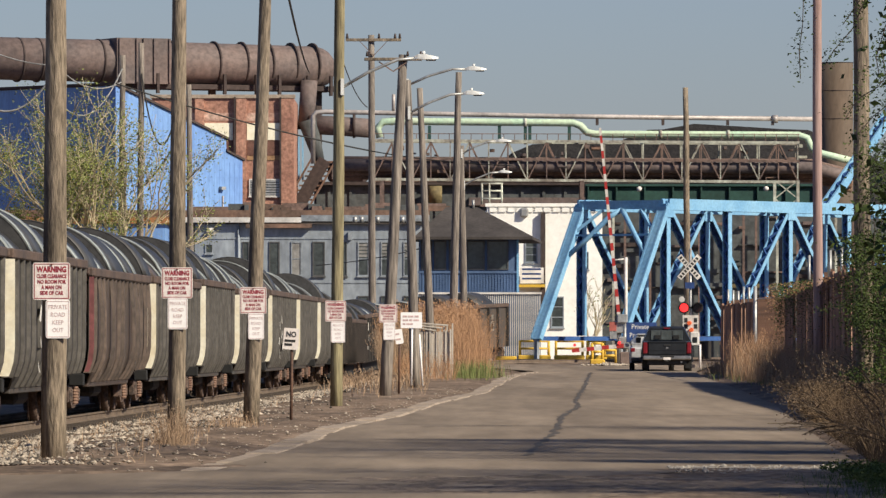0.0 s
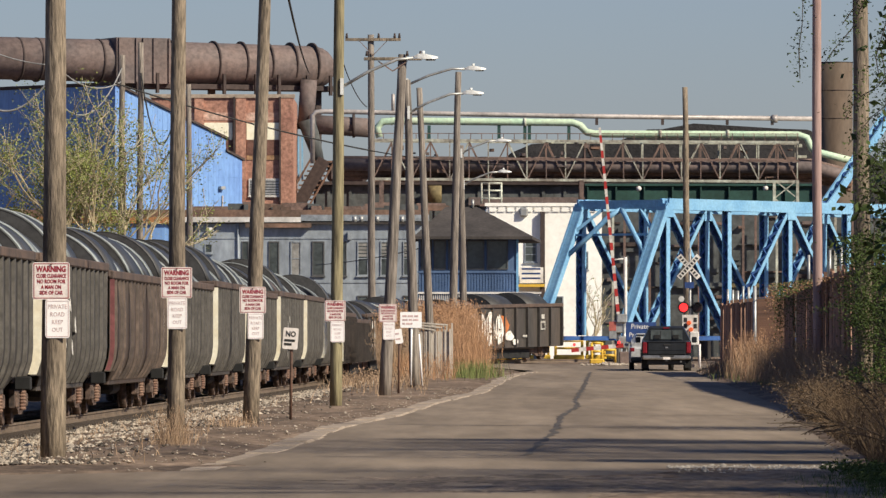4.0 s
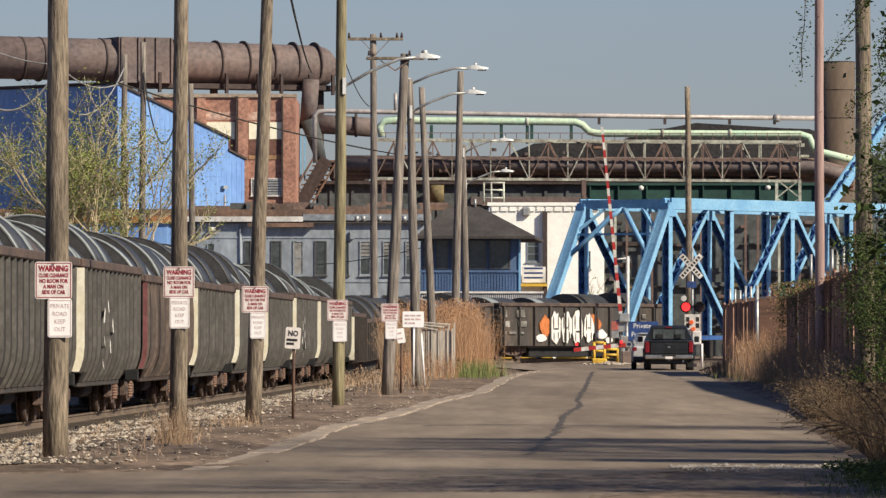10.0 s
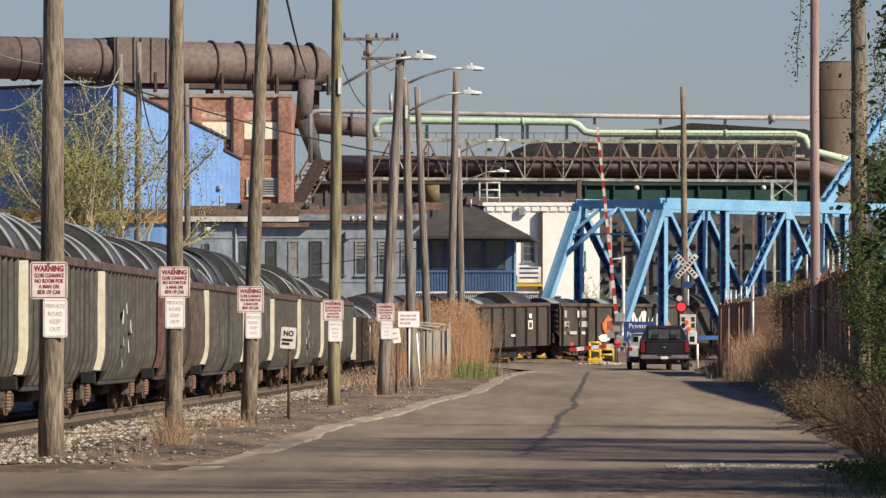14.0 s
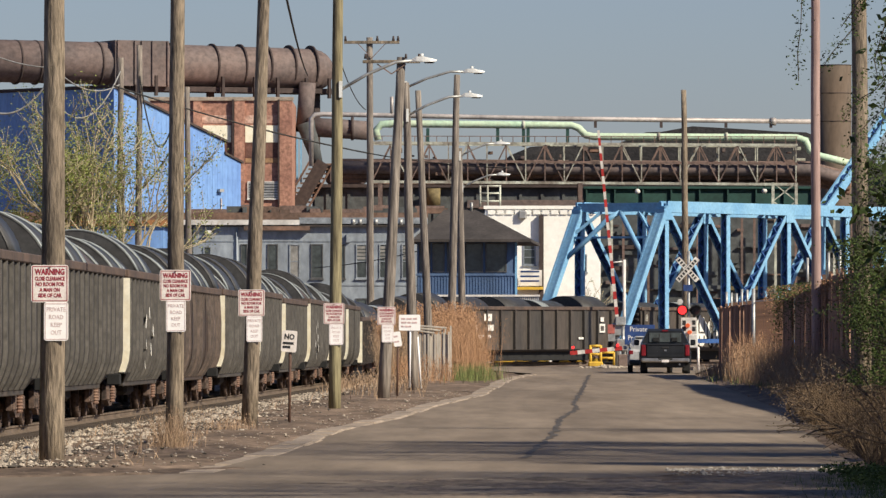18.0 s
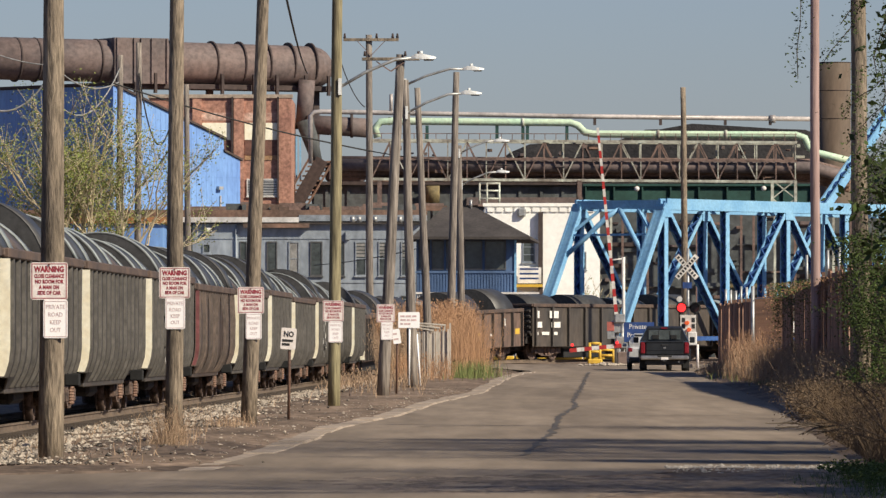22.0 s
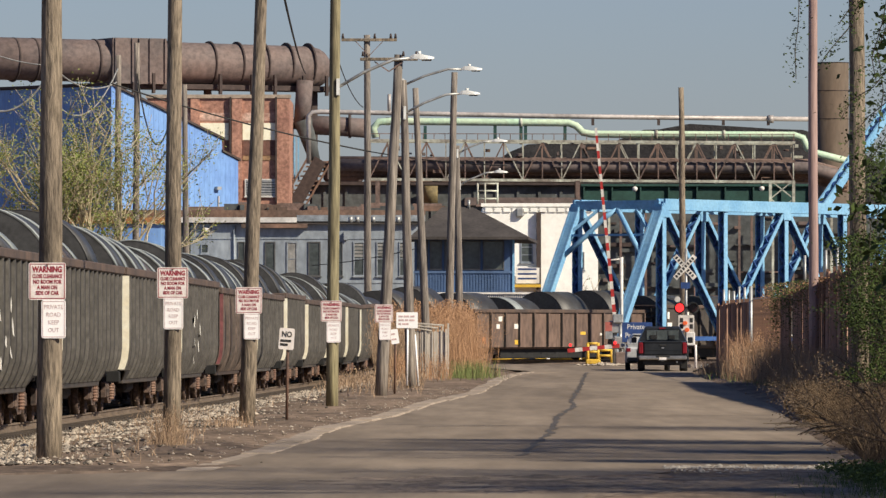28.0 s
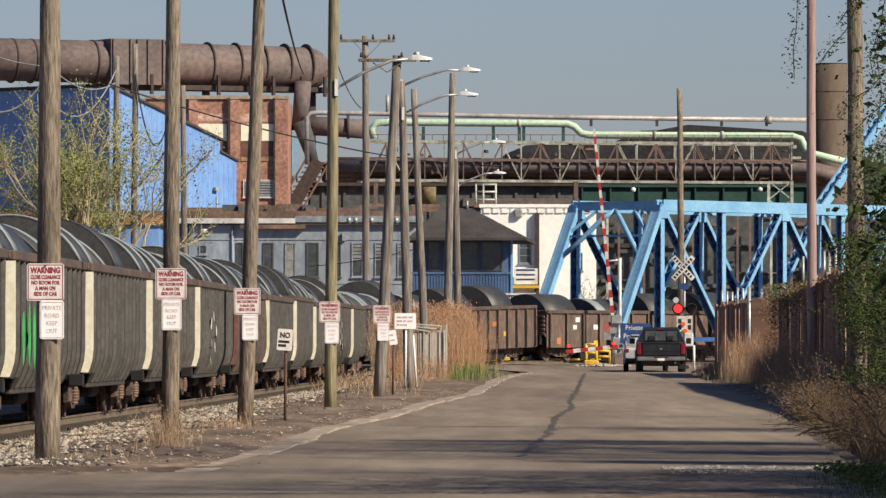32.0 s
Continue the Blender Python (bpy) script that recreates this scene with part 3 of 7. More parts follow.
def hood(name, label, ln, r, paint, rims, m):
    """A round-topped steel cover lying across an open wagon: a shell with raised rims; its foot is the lip on which it lies."""
    c = thing(name, label, "cargo cover", m, group="covers on the wagons")
    half, up = 1.3, r
    cz = r - math.sqrt(r * r - half * half)
    zc = 0.0 - (r - cz)

    def arch(ra, rb, y0, y1):
        bm = bmesh.new()
        a0 = math.acos(max(-1, min(1, half / r)))
        n = 18
        cols = []
        for k in range(n + 1):
            a = a0 + (math.pi - 2 * a0) * k / n
            cols.append([bm.verts.new((q * math.cos(a), y, zc + q * math.sin(a))) for q, y in ((ra, y0), (rb, y0), (rb, y1), (ra, y1))])
        for p, q in zip(cols, cols[1:]):
            for i in range(4):
                j = (i + 1) % 4
                bm.faces.new((p[i], p[j], q[j], q[i])).smooth = True
        bm.faces.new(cols[0]), bm.faces.new(cols[-1][::-1])
        bmesh.ops.recalc_face_normals(bm, faces=bm.faces)
        return bm
    part("shell", arch(r - 0.02, r, -ln / 2, ln / 2), paint, c)
    for y, wd, hh in rims:
        part("rim", arch(r, r + hh, y - wd / 2, y + wd / 2), M_hood_light, c, "paler worn steel rim")
    for y in (-ln / 2, ln / 2 - 0.03):
        bm = bmesh.new()
        a0 = math.acos(half / r)
        pts = [((r - 0.02) * math.cos(a0 + (math.pi - 2 * a0) * k / 18), zc + (r - 0.02) * math.sin(a0 + (math.pi - 2 * a0) * k / 18)) for k in range(19)]
        part("end_plate", prism(bm, pts, y + 0.004, y + 0.026), paint, c)
    return c


def train():
    far = pose(0, -400, 0)
    protos = {}
    moving = []

    def proto(kind, ln):
        key = (kind, round(ln, 1))
        if key not in protos:
            paint, top, posts, cream, lab = {
                "black": (M_car_black, 2.82, 15, True, "black open gondola wagon with outside posts and cream corner panel"),
                "plain": (M_car_black, 2.46, 12, False, "black open gondola wagon with outside side posts"),
                "low": (M_car_low, 2.22, 13, False, "low rust-brown open gondola wagon with outside side posts"),
                "mid": (M_car_low, 2.42, 13, True, "rust-brown open gondola wagon with cream corner panel"),
                "brown": (M_car_brown, 2.7, 16, "red", "rust-brown open gondola wagon with outside side posts"),
                "grey": (M_car_grey, 2.72, 14, True, "weathered grey open gondola wagon with cream corner panel"),
            }[kind]
            protos[key] = wagon("gondola_wagon", lab, ln - 1.15, top, posts, paint, cream, pose(*track(-300)[0]))
            protos[key]["fresh"] = 1
        ob = protos[key]
        if ob.get("fresh"):
            del ob["fresh"]
            return ob
        return copy_thing(ob, ob.matrix_basis.copy())

    kinds = ["black", "black", "black", "black", "black", "brown", "grey", "black", "grey", "black", "black", "black", "black", "brown", "plain", "plain"]
    kinds[12], kinds[13] = "mid", "low"
    rnd = random.Random(11)
    hoods = {}

    shapes = ((3.6, 1.4, M_hood), (2.5, 1.34, M_hood), (3.2, 1.55, M_hood_brown), (2.3, 1.45, M_hood), (4.2, 1.37, M_hood), (2.9, 1.62, M_hood))

    def cover(k):
        if k not in hoods:
            ln, r, paint = shapes[k]
            rims = ([(-ln / 2 + 0.2, 0.4, 0.03), (ln / 2 - 0.4, 0.8, 0.02)], [], [(ln / 2 - 0.3, 0.55, 0.03)],
                    [(-ln / 2 + 0.35, 0.7, 0.025)], [(-ln / 2 + 0.25, 0.5, 0.03)], [(ln / 2 - 0.5, 1.0, 0.02)])[k]
            hoods[k] = hood("coil_cover", ("dark steel arched coil cover with paler rims lying on a wagon" if paint is M_hood else
                                           "brownish steel arched coil cover lying on a wagon"), ln, r, paint, rims, pose(0, -400, 3))
            return hoods[k]
        return copy_thing(hoods[k], hoods[k].matrix_basis.copy())

    for i, (a, b) in enumerate(zip(ENDS, ENDS[1:])):
        ln = round((b - a) * 2) / 2
        kind = kinds[i]
        w = proto(kind, ln)
        mid, half = (a + b) / 2, ln / 2 - 2.3
        rows = ridden(mid, half)
        moving.append((w, rows))
        top = {"black": 2.82, "plain": 2.46, "low": 2.22, "mid": 2.42, "brown": 2.7, "grey": 2.72}[kind]
        y = -ln / 2 + 0.9
        last = -1
        while True:
            k = rnd.choice([q for q in range(6) if q != last]) if i < 12 else rnd.choice((1, 3))
            last = k
            size = shapes[k][0]
            if y + size > ln / 2 - 0.8:
                break
            lift = rnd.choice((0.0, 0.0, -0.08, -0.2)) if i < 10 else rnd.choice((-0.12, -0.2, -0.28) if i < 14 else (-0.52, -0.58))
            c = cover(k)
            off = Matrix.Translation((0, y + size / 2, top + 0.07 + lift))
            moving.append((c, [(t, m @ off) for t, m in rows]))
            y += size + rnd.uniform(0.12, 0.5) + (rnd.uniform(1.6, 2.6) if i in (12, 13) else rnd.uniform(0.7, 1.7) if i > 11 else 0)
        if i == 15:
            graffiti(w, ln)
        if i in (14, 15):
            marks(w, ln)
        if i in (12, 13):
            dabs(w, ln, i)
        if i in (1, 4, 9):
            scrawl(w, ln, i)
        if i == 1:
            green_scrawl(w, ln)
    return moving


X_FACE = 1.545


def patch(w, name, pts, material, x=X_FACE, label=""):
    """A flat painted shape on the side that faces the road: an outline in y and z."""
    bm = bmesh.new()
    a = [bm.verts.new((x, y, z)) for y, z in pts]
    b = [bm.verts.new((x + 0.004, y, z)) for y, z in pts]
    bm.faces.new(a), bm.faces.new(b[::-1])
    for k in range(len(pts)):
        j = (k + 1) % len(pts)
        bm.faces.new((a[k], b[k], b[j], a[j]))
    bmesh.ops.recalc_face_normals(bm, faces=bm.faces)
    return part(name, bm, material, w, label)


def blob(rnd, y, z, ry, rz, n=11):
    return [(y + ry * math.cos(k * math.tau / n) * rnd.uniform(0.75, 1.1), z + rz * math.sin(k * math.tau / n) * rnd.uniform(0.75, 1.1)) for k in range(n)]


def graffiti(w, ln):
    """A broad spray-painted tag: tall white letter-like shapes with dark outlines inside, orange at both ends."""
    rnd = random.Random(3)
    y0 = -ln / 2 + 3.9
    patch(w, "orange_tag", blob(rnd, y0 + 0.55, 1.5, 0.5, 0.5), M_orange, X_FACE - 0.003, "orange spray-painted patch")
    patch(w, "orange_tag", blob(rnd, y0 + 4.9, 1.6, 0.75, 0.42), M_orange, X_FACE - 0.003)
    patch(w, "painted_tag", blob(rnd, y0 + 0.2, 0.95, 0.5, 0.17, 9), M_letter, X_FACE + 0.003, "white spray-painted tag shape")
    patch(w, "painted_tag", blob(rnd, y0 + 5.6, 1.1, 0.55, 0.24, 9), M_letter, X_FACE + 0.003)
    patch(w, "painted_tag", blob(rnd, y0 + 6.3, 0.86, 0.35, 0.16, 11), M_letter, X_FACE + 0.003)
    for k in range(4):
        c = y0 + 1.45 + 1.0 * k
        patch(w, "painted_tag", blob(rnd, c, 1.42, 0.52, 0.8 - 0.05 * (k % 2), 22), M_letter, X_FACE + 0.001 * k, "white spray-painted letter shape")
        for dy, z, ry, rz in ((-0.22, 1.66, 0.06, 0.38), (0.2, 1.62, 0.05, 0.42), (0.0, 1.3 + 0.1 * (k % 2), 0.26 - 0.16 * (k % 2), 0.05), (-0.2, 0.98, 0.05, 0.24), (0.22, 1.02, 0.06, 0.22), (0.52, 1.4, 0.045, 0.66)):
            patch(w, "tag_gap", blob(rnd, c + dy + rnd.uniform(-0.05, 0.05), z + rnd.uniform(-0.06, 0.06), ry, rz, 9), M_car_black, X_FACE + 0.009)


def marks(w, ln):
    """Reporting marks as plain bars."""
    y = -ln / 2 + 0.75
    for z, h, ws in ((1.88, 0.32, (0.35, 0.3, 0.85)), (1.45, 0.26, (0.6, 0.2, 0.85)), (1.12, 0.14, (0.25, 0.7, 0.4))):
        q = y
        for k, g in enumerate(ws):
            if k != 1 or h < 0.2:
                patch(w, "character_bar", [(q, z), (q + g * 0.86, z), (q + g * 0.86, z + h), (q, z + h)], M_letter)
            q += g + 0.25
    e = ln / 2
    for yy, zz, a, b in ((e - 3.3, 1.35, 0.55, 0.4), (e - 3.2, 1.85, 0.35, 0.2), (e - 5.4, 1.05, 0.5, 0.1)):
        patch(w, "data_panel", [(yy, zz), (yy + a, zz), (yy + a, zz + b), (yy, zz + b)], M_letter)
    part("data_centre", boxed(X_FACE + 0.004, X_FACE + 0.008, e - 3.2, e - 2.86, 1.43, 1.66), M_car_black, w)


def dabs(w, ln, i):
    e = ln / 2
    if i == 12:
        bits = ((-e + 1.6, 1.5, 0.55, 0.3, M_letter), (-e + 2.6, 1.5, 1.1, 0.26, M_letter), (-e + 1.6, 1.88, 0.45, 0.15, M_letter), (-e + 0.6, 1.15, 0.5, 0.42, M_yellow),
                (-e + 4.2, 1.15, 0.5, 0.15, M_yellow), (e - 4.6, 1.15, 0.5, 0.2, M_yellow), (e - 6, 1.6, 0.6, 0.2, M_orange))
    else:
        bits = ((-e + 2.9, 1.75, 0.34, 0.22, M_letter), (-e + 2.7, 1.42, 0.3, 0.2, M_letter), (-e + 4.35, 1.42, 0.4, 0.22, M_letter), (-e + 4.4, 0.72, 0.4, 0.2, M_yellow), (-e + 1.4, 0.75, 0.3, 0.3, M_orange),
                (e - 3.4, 1.55, 0.5, 0.1, M_letter), (e - 3.1, 1.6, 0.15, 0.26, M_letter), (e - 1.6, 1.15, 0.6, 0.25, M_yellow), (e - 5.0, 1.12, 0.35, 0.1, M_letter),
                (e - 6.9, 1.15, 0.5, 0.14, M_yellow), (e - 0.8, 1.9, 0.3, 0.1, M_letter))
    for y, z, a, b, m in bits:
        patch(w, "paint_mark", [(y, z), (y + a, z), (y + a, z + b), (y, z + b)], m, 1.482)


def scrawl(w, ln, i):
    rnd = random.Random(i)
    for k in range(6):
        y, z = -ln / 2 + 6.0 + 1.6 * (k % 2) + rnd.uniform(-0.5, 0.9), 0.95 + 0.2 * k + rnd.uniform(-0.05, 0.05)
        a, b, c = rnd.uniform(0.1, 0.3), rnd.uniform(0.1, 0.22), rnd.uniform(-0.3, 0.3)
        patch(w, "chalk_mark", [(y, z), (y + a, z - 0.03), (y + a + c, z + b), (y + a * 0.5 + c, z + b + 0.06), (y + c * 0.5, z + b * 0.5)], M_letter)


def green_scrawl(w, ln):
    rnd = random.Random(8)
    for dy in (0.0, 1.2, 2.2):
        patch(w, "green_tag", blob(rnd, -ln / 2 + 2.6 + dy, 1.5, 0.3, 0.52, 9), MATS["green_spray"], label="bright green spray-painted stroke")


mat("green_spray", (0.06, 0.5, 0.12), 0.6, bump=0.0)
RIDES = train()


# ---- poles and signs along the verge ----
def wood_pole(label, base, top, r0, r1, wood, group="wooden poles"):
    b = Vector(base)
    p = thing("utility_pole", label, "utility pole", Matrix.Translation(b), group=group)
    d = Vector(top) - b
    bm = bmesh.new()
    n, prev = 14, None
    q = d.to_track_quat("Z", "Y")
    steps = 10
    for i in range(steps + 1):
        k = i / steps
        c = d * k + Vector((noise.noise((k * 3, b.x, 1)) * 0.03, 0, 0))
        if i == 0:
            c = c - d.normalized() * 0.3
        r = r0 + (r1 - r0) * k
        ring = [bm.verts.new(c + q @ Vector((r * math.cos(j * math.tau / n), r * math.sin(j * math.tau / n), 0))) for j in range(n)]
        if prev:
            for j in range(n):
                bm.faces.new((prev[j], prev[(j + 1) % n], ring[(j + 1) % n], ring[j])).smooth = True
        else:
            bm.faces.new(ring[::-1])
        prev = ring
    bm.faces.new(prev)
    part("shaft", bm, wood, p)
    return p


def plate(bm, w, h, r=0.03, t=0.004):
    pts = []
    for cx, cz, a0 in ((w / 2 - r, h / 2 - r, 0), (-w / 2 + r, h / 2 - r, 90), (-w / 2 + r, -h / 2 + r, 180), (w / 2 - r, -h / 2 + r, 270)):
        for k in range(4):
            a = radians(a0 + 30 * k)
            pts.append((cx + r * math.cos(a), cz + r * math.sin(a)))
    return prism(bm, pts, -t, t)


def frame_line(w, h, t, y):
    bm = bmesh.new()
    for x0, x1, z0, z1 in ((-w / 2, w / 2, h / 2 - t, h / 2), (-w / 2, w / 2, -h / 2, -h / 2 + t), (-w / 2, -w / 2 + t, -h / 2 + t, h / 2 - t), (w / 2 - t, w / 2, -h / 2 + t, h / 2 - t)):
        box(bm, x0, x1, y - 0.001, y, z0, z1)
    return bm


def warning_sign(m, s, yaw=0):
    g = thing("warning_sign", "weathered white sign with red warning words on a pole", "sign", m @ pose(0, 0, 0, 0, 0, yaw), group="warning signs")
    part("plate", plate(bmesh.new(), s, s), M_sign_dirty, g)
    part("border", frame_line(s * 0.94, s * 0.94, s * 0.02, -0.006), M_red, g, "red border line")
    part("lettering", text_mesh("WARNING", s * 0.215, M_red, squeeze=0.76, bold=0.045), None, g, "red words", at=pose(0, -0.006, s * 0.31))
    for k, words in enumerate(("CLOSE CLEARANCE", "NO ROOM FOR", "A MAN ON", "SIDE OF CAR")):
        me = text_mesh(words, s * 0.145, M_red, squeeze=0.62 if k == 0 else 0.74, bold=0.038)
        part("lettering", me, None, g, at=pose(0, -0.006, s * (0.13 - 0.15 * k)))
    part("bolt", tubed((0, -0.02, s * 0.44), (0, 0, s * 0.44), 0.012, n=6), M_steel_rust, g)


def private_sign(m, w, h):
    g = thing("private_road_sign", "white sign with faded red lettering on a pole", "sign", m, group="private road signs")
    part("plate", plate(bmesh.new(), w, h), M_sign_white, g)
    part("border", frame_line(w * 0.92, h * 0.94, w * 0.025, -0.006), M_redline, g)
    for k, words in enumerate(("PRIVATE", "ROAD", "KEEP", "OUT")):
        part("lettering", text_mesh(words, h * 0.16, M_redline, squeeze=0.85), None, g, at=pose(0, -0.006, h * (0.31 - 0.2 * k)))


SPOTS = (  # pole foot, top, radii, wood, sign centre and size, lower sign centre and size
    ((-4.858, 88, 0.028), (-4.808, 88, 6.913), 0.165, 0.12, M_pole, (-4.868, 2.209, 87.8, 0.464), (-4.789, 1.738, 87.78, 0.302, 0.478)),
    ((-3.927, 104, 0.052), (-3.877, 104, 7.906), 0.135, 0.1, M_pole, (-3.911, 2.322, 103.8, 0.457), (-3.902, 1.873, 103.78, 0.291, 0.465)),
    ((-3.417, 126, 0.089), (-3.135, 126, 8.869), 0.15, 0.1, M_pole, (-3.382, 2.195, 125.8, 0.473), (-3.331, 1.732, 125.78, 0.282, 0.463)),
    ((-2.328, 154, 0.033), (-2.242, 154, 10.271), 0.14, 0.11, M_pole_green, (-2.338, 2.127, 153.8, 0.455), (-2.288, 1.671, 153.78, 0.308, 0.455)),
    ((-1.436, 176, 0.197), (-1, 176, 8.617), 0.16, 0.11, M_pole_grey, (-1.364, 2.167, 175.8, 0.45), (-1.336, 1.731, 175.78, 0.295, 0.45)),
)
for foot, top, r0, r1, wood, s1, s2 in SPOTS:
    wood_pole("weathered brown wooden pole carrying warning signs", foot, top, r0, r1, wood)
    k1 = (s1[1] - foot[2]) / (top[2] - foot[2])
    warning_sign(pose(s1[0], foot[1] - r0 - (r1 - r0) * k1 - 0.006, s1[1]), s1[3])
    private_sign(pose(s2[0], foot[1] - r0 - (r1 - r0) * k1 * 0.8 - 0.006, s2[1]), s2[3], s2[4])
OTHER = (
    ((-0.764, 195, 0.327), (-0.983, 195, 8.688), 0.15, 0.1, M_pole_grey),
    ((-0.381, 238, 0.803), (-0.781, 238, 10.018), 0.15, 0.1, M_pole_grey),
    ((0.364, 268, 0.721), (0.6, 268, 11.698), 0.17, 0.12, M_pole_grey),
    ((0.861, 276, 0.699), (0.707, 276, 9.134), 0.15, 0.12, M_pole_grey),
    ((-3.35, 335, 0.941), (-3.404, 335, 16.029), 0.19, 0.15, M_pole_grey),
    ((-15.048, 330, 0.948), (-14.969, 330, 14.861), 0.18, 0.13, M_pole_grey),
    ((-14.177, 330, 0.948), (-14.098, 330, 15.442), 0.18, 0.13, M_pole_grey),
    ((-11.748, 330, 0.948), (-11.88, 330, 13.488), 0.17, 0.12, M_pole_grey),
    ((-17.914, 325, 0.956), (-17.862, 325, 14.346), 0.18, 0.13, M_pole_grey),
    ((11.041, 318, 0.585), (10.914, 318, 12.923), 0.17, 0.12, M_pole),
    ((10.093, 190, 0.933), (10.062, 190, 11.573), 0.135, 0.12, M_pole_pink),
    ((7.042, 118, 0.374), (6.976, 118, 8.02), 0.15, 0.125, M_pole),
)
for foot, top, r0, r1, wood in OTHER:
    wood_pole("weathered grey wooden utility pole", foot, top, r0, r1, wood)


def street_lamp(a, b, head):
    """A lamp arm from a to b with a flat lamp head, head metres long."""
    a, b = Vector(a), Vector(b)
    g = thing("street_lamp", "pale metal street lamp arm with a flat lamp head", "street lamp", Matrix.Translation(a), group="street lamps")
    d = b - a
    part("arm", pipe(bmesh.new(), [Vector((0, 0, 0)), d * 0.35 + Vector((0, 0, 0.06 * d.length)), d * 0.75 + Vector((0, 0, 0.07 * d.length)), d], 0.034), M_galv, g)
    bm = bmesh.new()
    prev = None
    for f, wd, lo, hi in ((-0.06, 0.04, -0.03, 0.04), (0.12, 0.09, -0.02, 0.085), (0.4, 0.13, -0.03, 0.09), (0.75, 0.15, -0.03, 0.05), (1.0, 0.08, -0.015, 0.02)):
        ring = [bm.verts.new((d.x + head * f, d.y + q * wd, d.z + z)) for q, z in ((-1, lo), (1, lo), (0.75, hi), (-0.75, hi))]
        if prev:
            for k in range(4):
                bm.faces.new((prev[k], prev[(k + 1) % 4], ring[(k + 1) % 4], ring[k]))
        else:
            bm.faces.new(ring[::-1])
        prev = ring
    bm.faces.new(prev)
    bmesh.ops.recalc_face_normals(bm, faces=bm.faces)
    lh = part("lamp_head", bm, M_lamp, g, "flat tapered lamp head")
    part("photocell", tubed((d.x + head * 0.35, d.y, d.z + 0.08), (d.x + head * 0.35, d.y, d.z + 0.15), 0.04), M_lamp, lh)
    part("lens", boxed(d.x + head * 0.45, d.x + head * 0.9, d.y - 0.1, d.y + 0.1, d.z - 0.06, d.z - 0.025, bevel=0.015), M_glass, lh)
    part("bracket", boxed(-0.05, 0.02, -0.06, 0.06, -0.18, 0.18), M_lamp, g)


street_lamp((-2.179, 153.9, 7.015), (-0.604, 154, 7.647), 0.505)
street_lamp((-0.967, 195, 8.548), (0.655, 195, 8.985), 0.546)
street_lamp((-0.92, 194.9, 7.78), (0.593, 195, 8.314), 0.546)
street_lamp((0.75, 275.9, 8.822), (2.12, 276, 9.31), 0.574)
street_lamp((0.839, 276, 7.588), (2.208, 276, 8.096), 0.486)


# ---- mill buildings ----
def panel(parent, name, x0, x1, z0, z1, y0, y1, material, label=""):
    return part(name, boxed(x0, x1, y0, y1, z0, z1), material, parent, label)


def window(parent, x0, x1, z0, z1, y, glass=None, bars=1, frame_m=None, sill=True):
    """A recessed-looking window set on a wall face at depth y: frame, pane, sill and glazing bars."""
    fm = frame_m or M_trim
    t = min(0.07, (x1 - x0) * 0.14)
    bm = bmesh.new()
    for a in ((x0, x1, z1 - t, z1), (x0, x1, z0, z0 + t), (x0, x0 + t, z0 + t, z1 - t), (x1 - t, x1, z0 + t, z1 - t)):
        box(bm, a[0], a[1], y - 0.06, y, a[2], a[3])
    w = part("window", bm, fm, parent)
    part("pane", boxed(x0 + t, x1 - t, y - 0.02, y - 0.005, z0 + t, z1 - t), glass or M_glass, w)
    for k in range(bars):
        z = z0 + (z1 - z0) * (k + 1) / (bars + 1)
        part("glazing_bar", boxed(x0 + t, x1 - t, y - 0.045, y - 0.022, z - 0.025, z + 0.025), fm, w)
    if sill:
        part("sill", boxed(x0 - 0.05, x1 + 0.05, y - 0.12, y, z0 - 0.07, z0), fm, w)
    return w


M_frame_dark = mat("dark_window_frame", (0.1, 0.1, 0.1), 0.7, bump=0.0)
M_blind = mat("half_drawn_blind", (0.3, 0.29, 0.27), 0.8, var=0.15, scale=2, fine=12)
M_seam = mat("wall_seam_grime", (0.3, 0.33, 0.36), 0.9)


